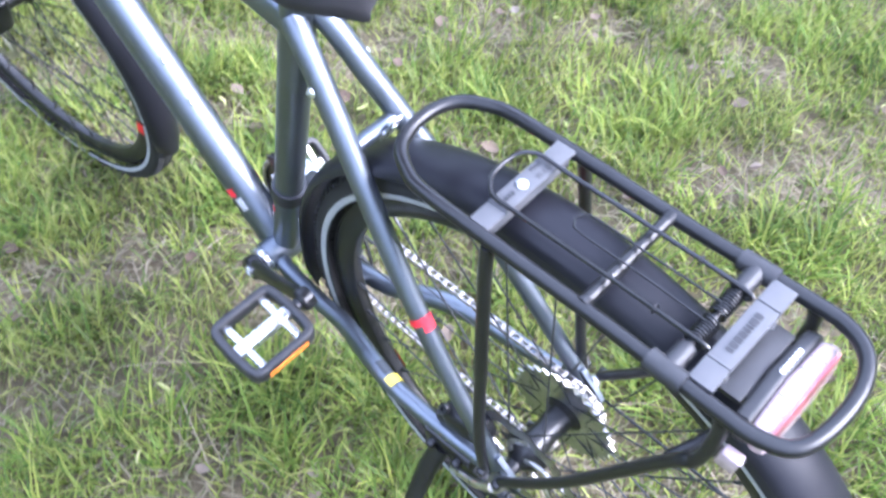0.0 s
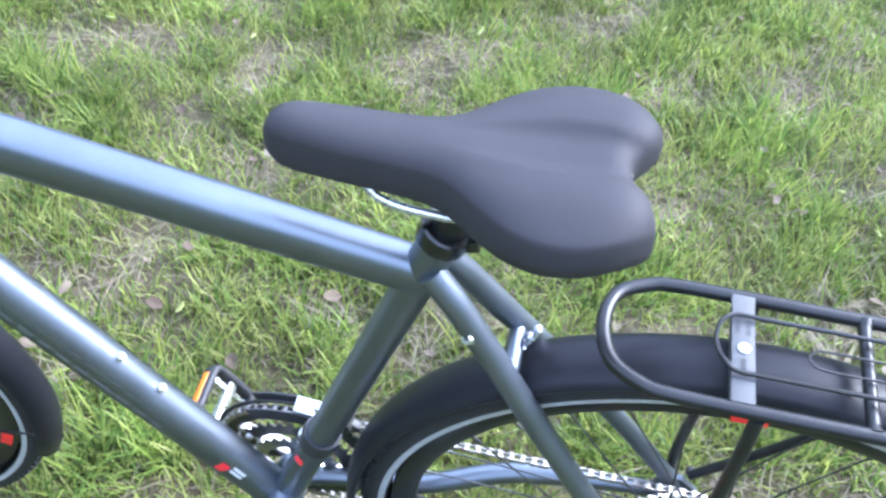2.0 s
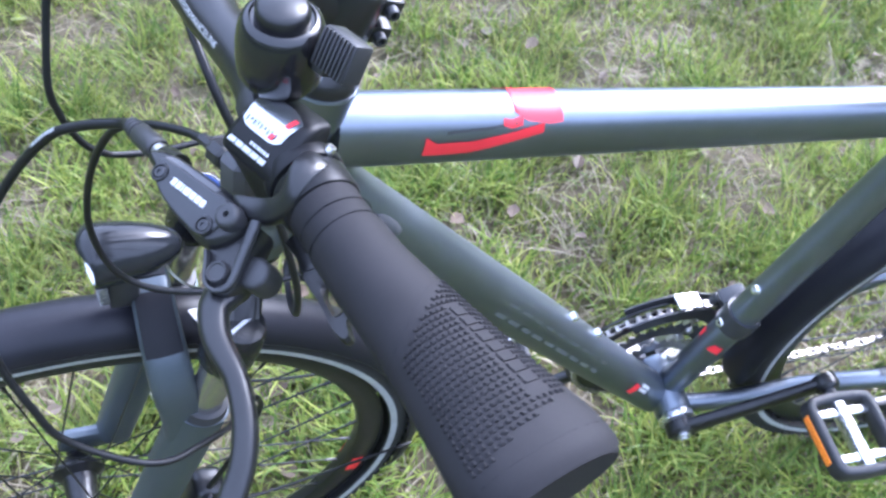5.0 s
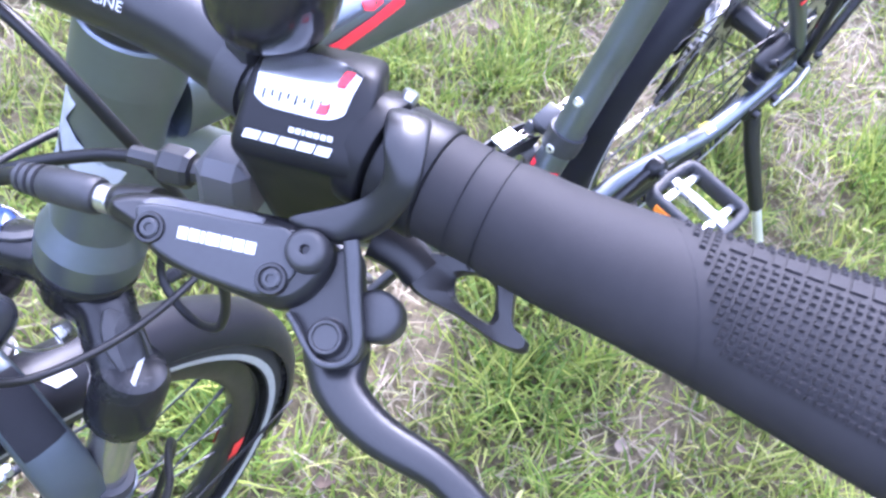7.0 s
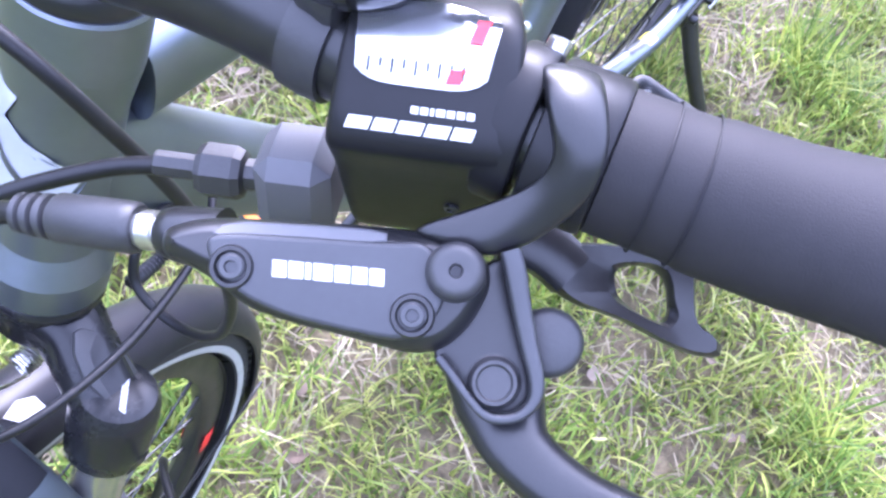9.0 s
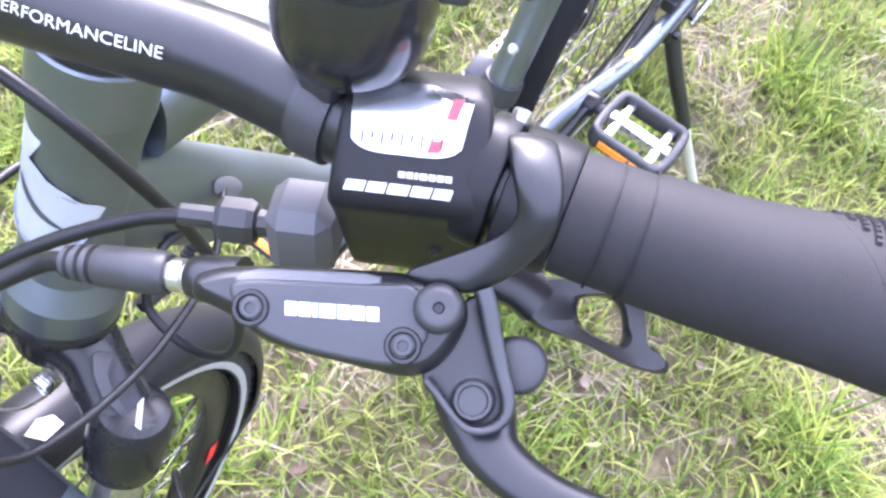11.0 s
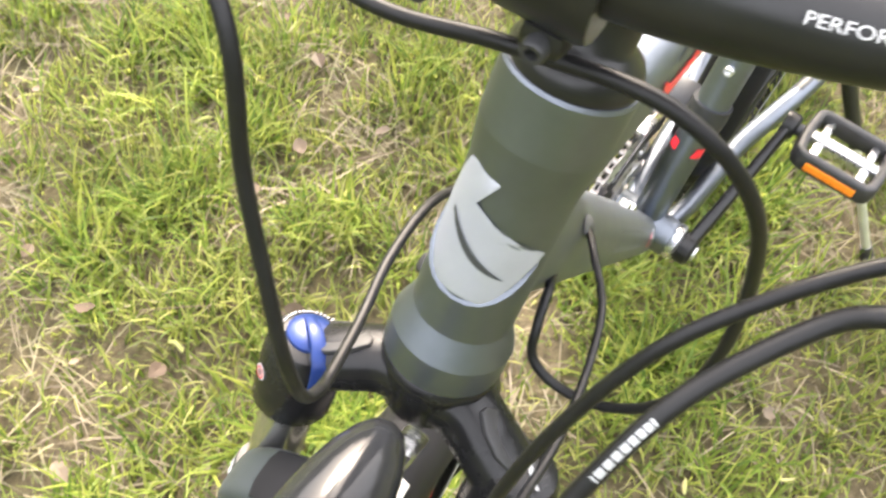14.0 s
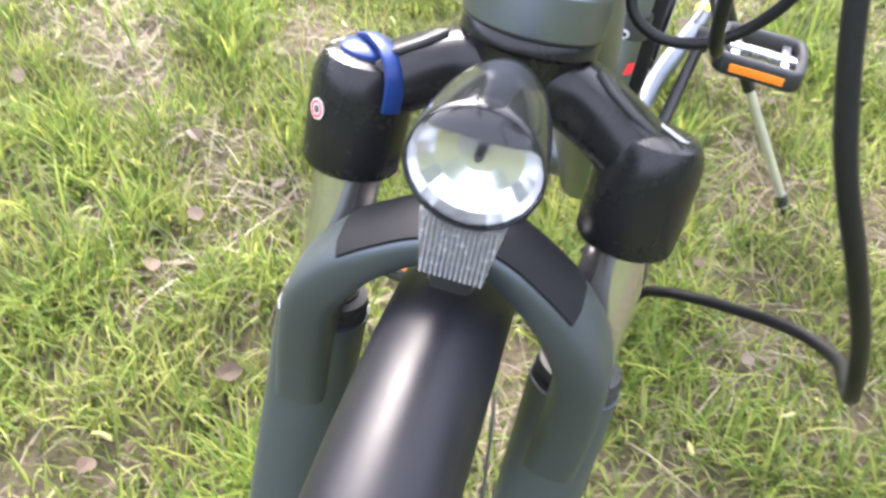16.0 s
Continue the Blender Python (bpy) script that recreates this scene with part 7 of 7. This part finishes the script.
# bell: clamp, dark dome with a push knob, ribbed thumb lever
BC, BU = Vector((0.4365, 0.1415, 1.0425)), Vector((-0.10, -0.02, 0.99)).normalized()
bm = lathe(bmesh.new(), [(0, -0.001), (0.0120, -0.001), (0.0150, 0.0008), (0.0168, 0.0045), (0.0175, 0.010), (0.0176, 0.016), (0.0173, 0.0210), (0.0166, 0.0255), (0.0153, 0.0288), (0.0138, 0.0304), (0.0126, 0.0307), (0.0119, 0.0296), (0, 0.0292)], BC, BU, 56)
bell = part("bell", bm, GLOSS_BLACK, bike, "glossy black handlebar bell")
bm = lathe(bmesh.new(), [(0.0105, 0.029), (0.0105, 0.0335), (0.0098, 0.0352), (0.0082, 0.0364), (0.0, 0.0372)], BC, BU, 30)
part("bell_knob", bm, BLACK_METAL, bell, "domed bell knob")
bm = bmesh.new()
pb, ob_, fb, ub = bar_frame(0.142)
lathe(bm, [(0.010, -0.0045), (0.0124, -0.0045), (0.0128, 0.0), (0.0124, 0.0045), (0.010, 0.0045)], pb, ob_, 30)
block(bm, pb + Vector((0, 0, 0.0135)), (0.012, 0.010, 0.010), None, 0.002)
part("bell_clamp", bm, BLACK_PLASTIC, bell)
bm = bmesh.new()
lm = axes((0.4150, 0.1610, 1.0690), (-0.45, 0.85, 0.1), (-0.5, -0.2, 0.8))
block(bm, (0, 0, 0), (0.018, 0.016, 0.010), None, 0.0015)
block(bm, (-0.010, -0.006, -0.003), (0.012, 0.012, 0.010), None, 0.002)
lever = part("thumb_lever", bm, BLACK_PLASTIC, bell, "black thumb lever", lm)
bm = bmesh.new()
for k in range(8):
    block(bm, (-0.0075 + 0.0021 * k, 0.0, 0.0055), (0.0012, 0.0150, 0.0016), None, 0.0003, 1)
tagged(part("rib", bm, BLACK_PLASTIC, lever, "ribs on the thumb lever", lm), kind="stuff")


# ---- cables ----
def cable(name, pts, r, label, mat=None, n=10):
    bm = bmesh.new()
    tube(bm, curve(pts, 10), r, n=n)
    return part(name, bm, mat or CABLE, bike, label)


HOSE = [H0 + HD * 0.022, H0 + HD * 0.030, (0.5045, 0.1035, 0.9870), (0.5237, 0.0909, 0.9755), (0.5409, 0.0841, 0.9640), (0.5640, 0.0795, 0.9360), (0.5860, 0.0810, 0.9030), (0.5990, 0.0865, 0.8710), (0.6070, 0.0970, 0.8400), (0.6063, 0.1114, 0.8100), (0.5985, 0.1240, 0.7800), (0.5880, 0.1340, 0.7480), (0.5580, 0.1420, 0.7170), (0.5340, 0.1430, 0.7020), (0.5126, 0.1301, 0.6869), (0.4918, 0.1105, 0.6654), (0.4830, 0.0975, 0.6550), (0.4760, 0.0850, 0.6450), (0.4690, 0.0750, 0.6300), (0.4700, 0.0720, 0.6000), (0.4950, 0.0720, 0.5300), (0.5250, 0.0740, 0.4700)]
hose = cable("brake_hose", HOSE, 0.0025, "black front brake hose")
bm = bmesh.new()
hl = curve(HOSE, 60)
prev = None
for k in range(222, 262):
    q = hl[k]
    tan = (hl[k + 1] - hl[k - 1]).normalized()
    nrm = (Vector((0.6, 0.1, 0.7)) - tan * Vector((0.6, 0.1, 0.7)).dot(tan)).normalized()
    sd = tan.cross(nrm)
    cur = [bm.verts.new(q + (nrm * math.cos(a) + sd * math.sin(a)) * 0.0027) for a in (-0.40, 0, 0.40)]
    if prev and k % 5:
        for j in range(2):
            bm.faces.new((prev[j], prev[j + 1], cur[j + 1], cur[j]))
    prev = cur
part("lettering", bm, STRIPE, hose, "pale bars in place of a brand name", smooth=0)
cable("shift_cable", [A0 + AD * 0.018, (0.4780, 0.1100, 0.9830), (0.4970, 0.0920, 0.9720), (0.5151, 0.0771, 0.9522), (0.5330, 0.0670, 0.910), (0.5430, 0.0640, 0.860), (0.5360, 0.0662, 0.816), (0.5100, 0.0690, 0.792), (0.4600, 0.0660, 0.775), (0.4050, 0.0520, 0.766), (0.3760, 0.0320, 0.762), (0.3620, 0.0215, 0.757), (0.3560, 0.0150, 0.750)], 0.0021, "black shift cable running into the down tube")
cable("rear_brake_hose", [(0.4500, -0.1600, 0.975), (0.4650, -0.0950, 0.958), (0.4740, -0.0400, 0.960), (0.4710, 0.0050, 0.972), (0.4670, 0.0480, 0.978), (0.4580, 0.0780, 0.953), (0.4420, 0.0930, 0.896), (0.4340, 0.1000, 0.830), (0.4340, 0.0930, 0.780), (0.4350, 0.0740, 0.751), (0.4350, 0.0520, 0.742), (0.4330, 0.0360, 0.748), (0.4240, 0.0300, 0.762), (0.4080, 0.0250, 0.765), (0.3900, 0.0200, 0.750)], 0.0025, "black rear brake hose looped beside the head tube")
cable("gear_cable", [(0.4520, -0.1900, 0.9900), (0.4780, -0.1350, 1.0100), (0.5080, -0.0800, 1.0150), (0.5286, -0.0384, 1.0000), (0.5390, -0.0270, 0.9600), (0.5470, -0.0150, 0.9300), (0.5522, -0.0062, 0.9050), (0.5510, -0.0042, 0.8850), (0.5478, -0.0048, 0.8680), (0.5430, -0.0056, 0.8540), (0.5360, -0.0066, 0.8450), (0.5271, -0.0092, 0.8370), (0.5000, -0.0170, 0.8260), (0.4600, -0.0290, 0.8160), (0.4150, -0.0345, 0.7980), (0.3650, -0.0270, 0.7520)], 0.0023, "black gear cable looped in front of the head tube")
# lamp wire, coiled near the crown
bm = bmesh.new()
coil = [(0.480 + 0.0100 * k / 60, 0.008 + 0.006 * math.cos(2 * math.pi * k / 10), 0.700 + 0.006 * math.sin(2 * math.pi * k / 10)) for k in range(61)]
tube(bm, coil, 0.0009, n=5)
tube(bm, curve([coil[-1], (0.505, 0.014, 0.712), (0.515, 0.006, 0.728), (0.505, 0.0, 0.745)], 5), 0.0009, n=5)
part("lamp_wire", bm, STEEL, bike, "thin coiled lamp wire")
bm = bmesh.new()
spiral = curve([(0.420, 0.010, 0.690), (0.395, 0.006, 0.680), (0.370, 0.003, 0.690), (0.350, 0.0, 0.712)], 30)
for k in range(0, len(spiral), 3):
    tan = (spiral[min(k + 1, len(spiral) - 1)] - spiral[max(k - 1, 0)]).normalized()
    lathe(bm, [(0.0030, -0.0012), (0.0046, 0.0), (0.0030, 0.0012)], spiral[k], tan, 10)
tube(bm, spiral, 0.0032, n=8)
part("cable_spiral", bm, BLACK_PLASTIC, bike, "black spiral wrap under the down tube")
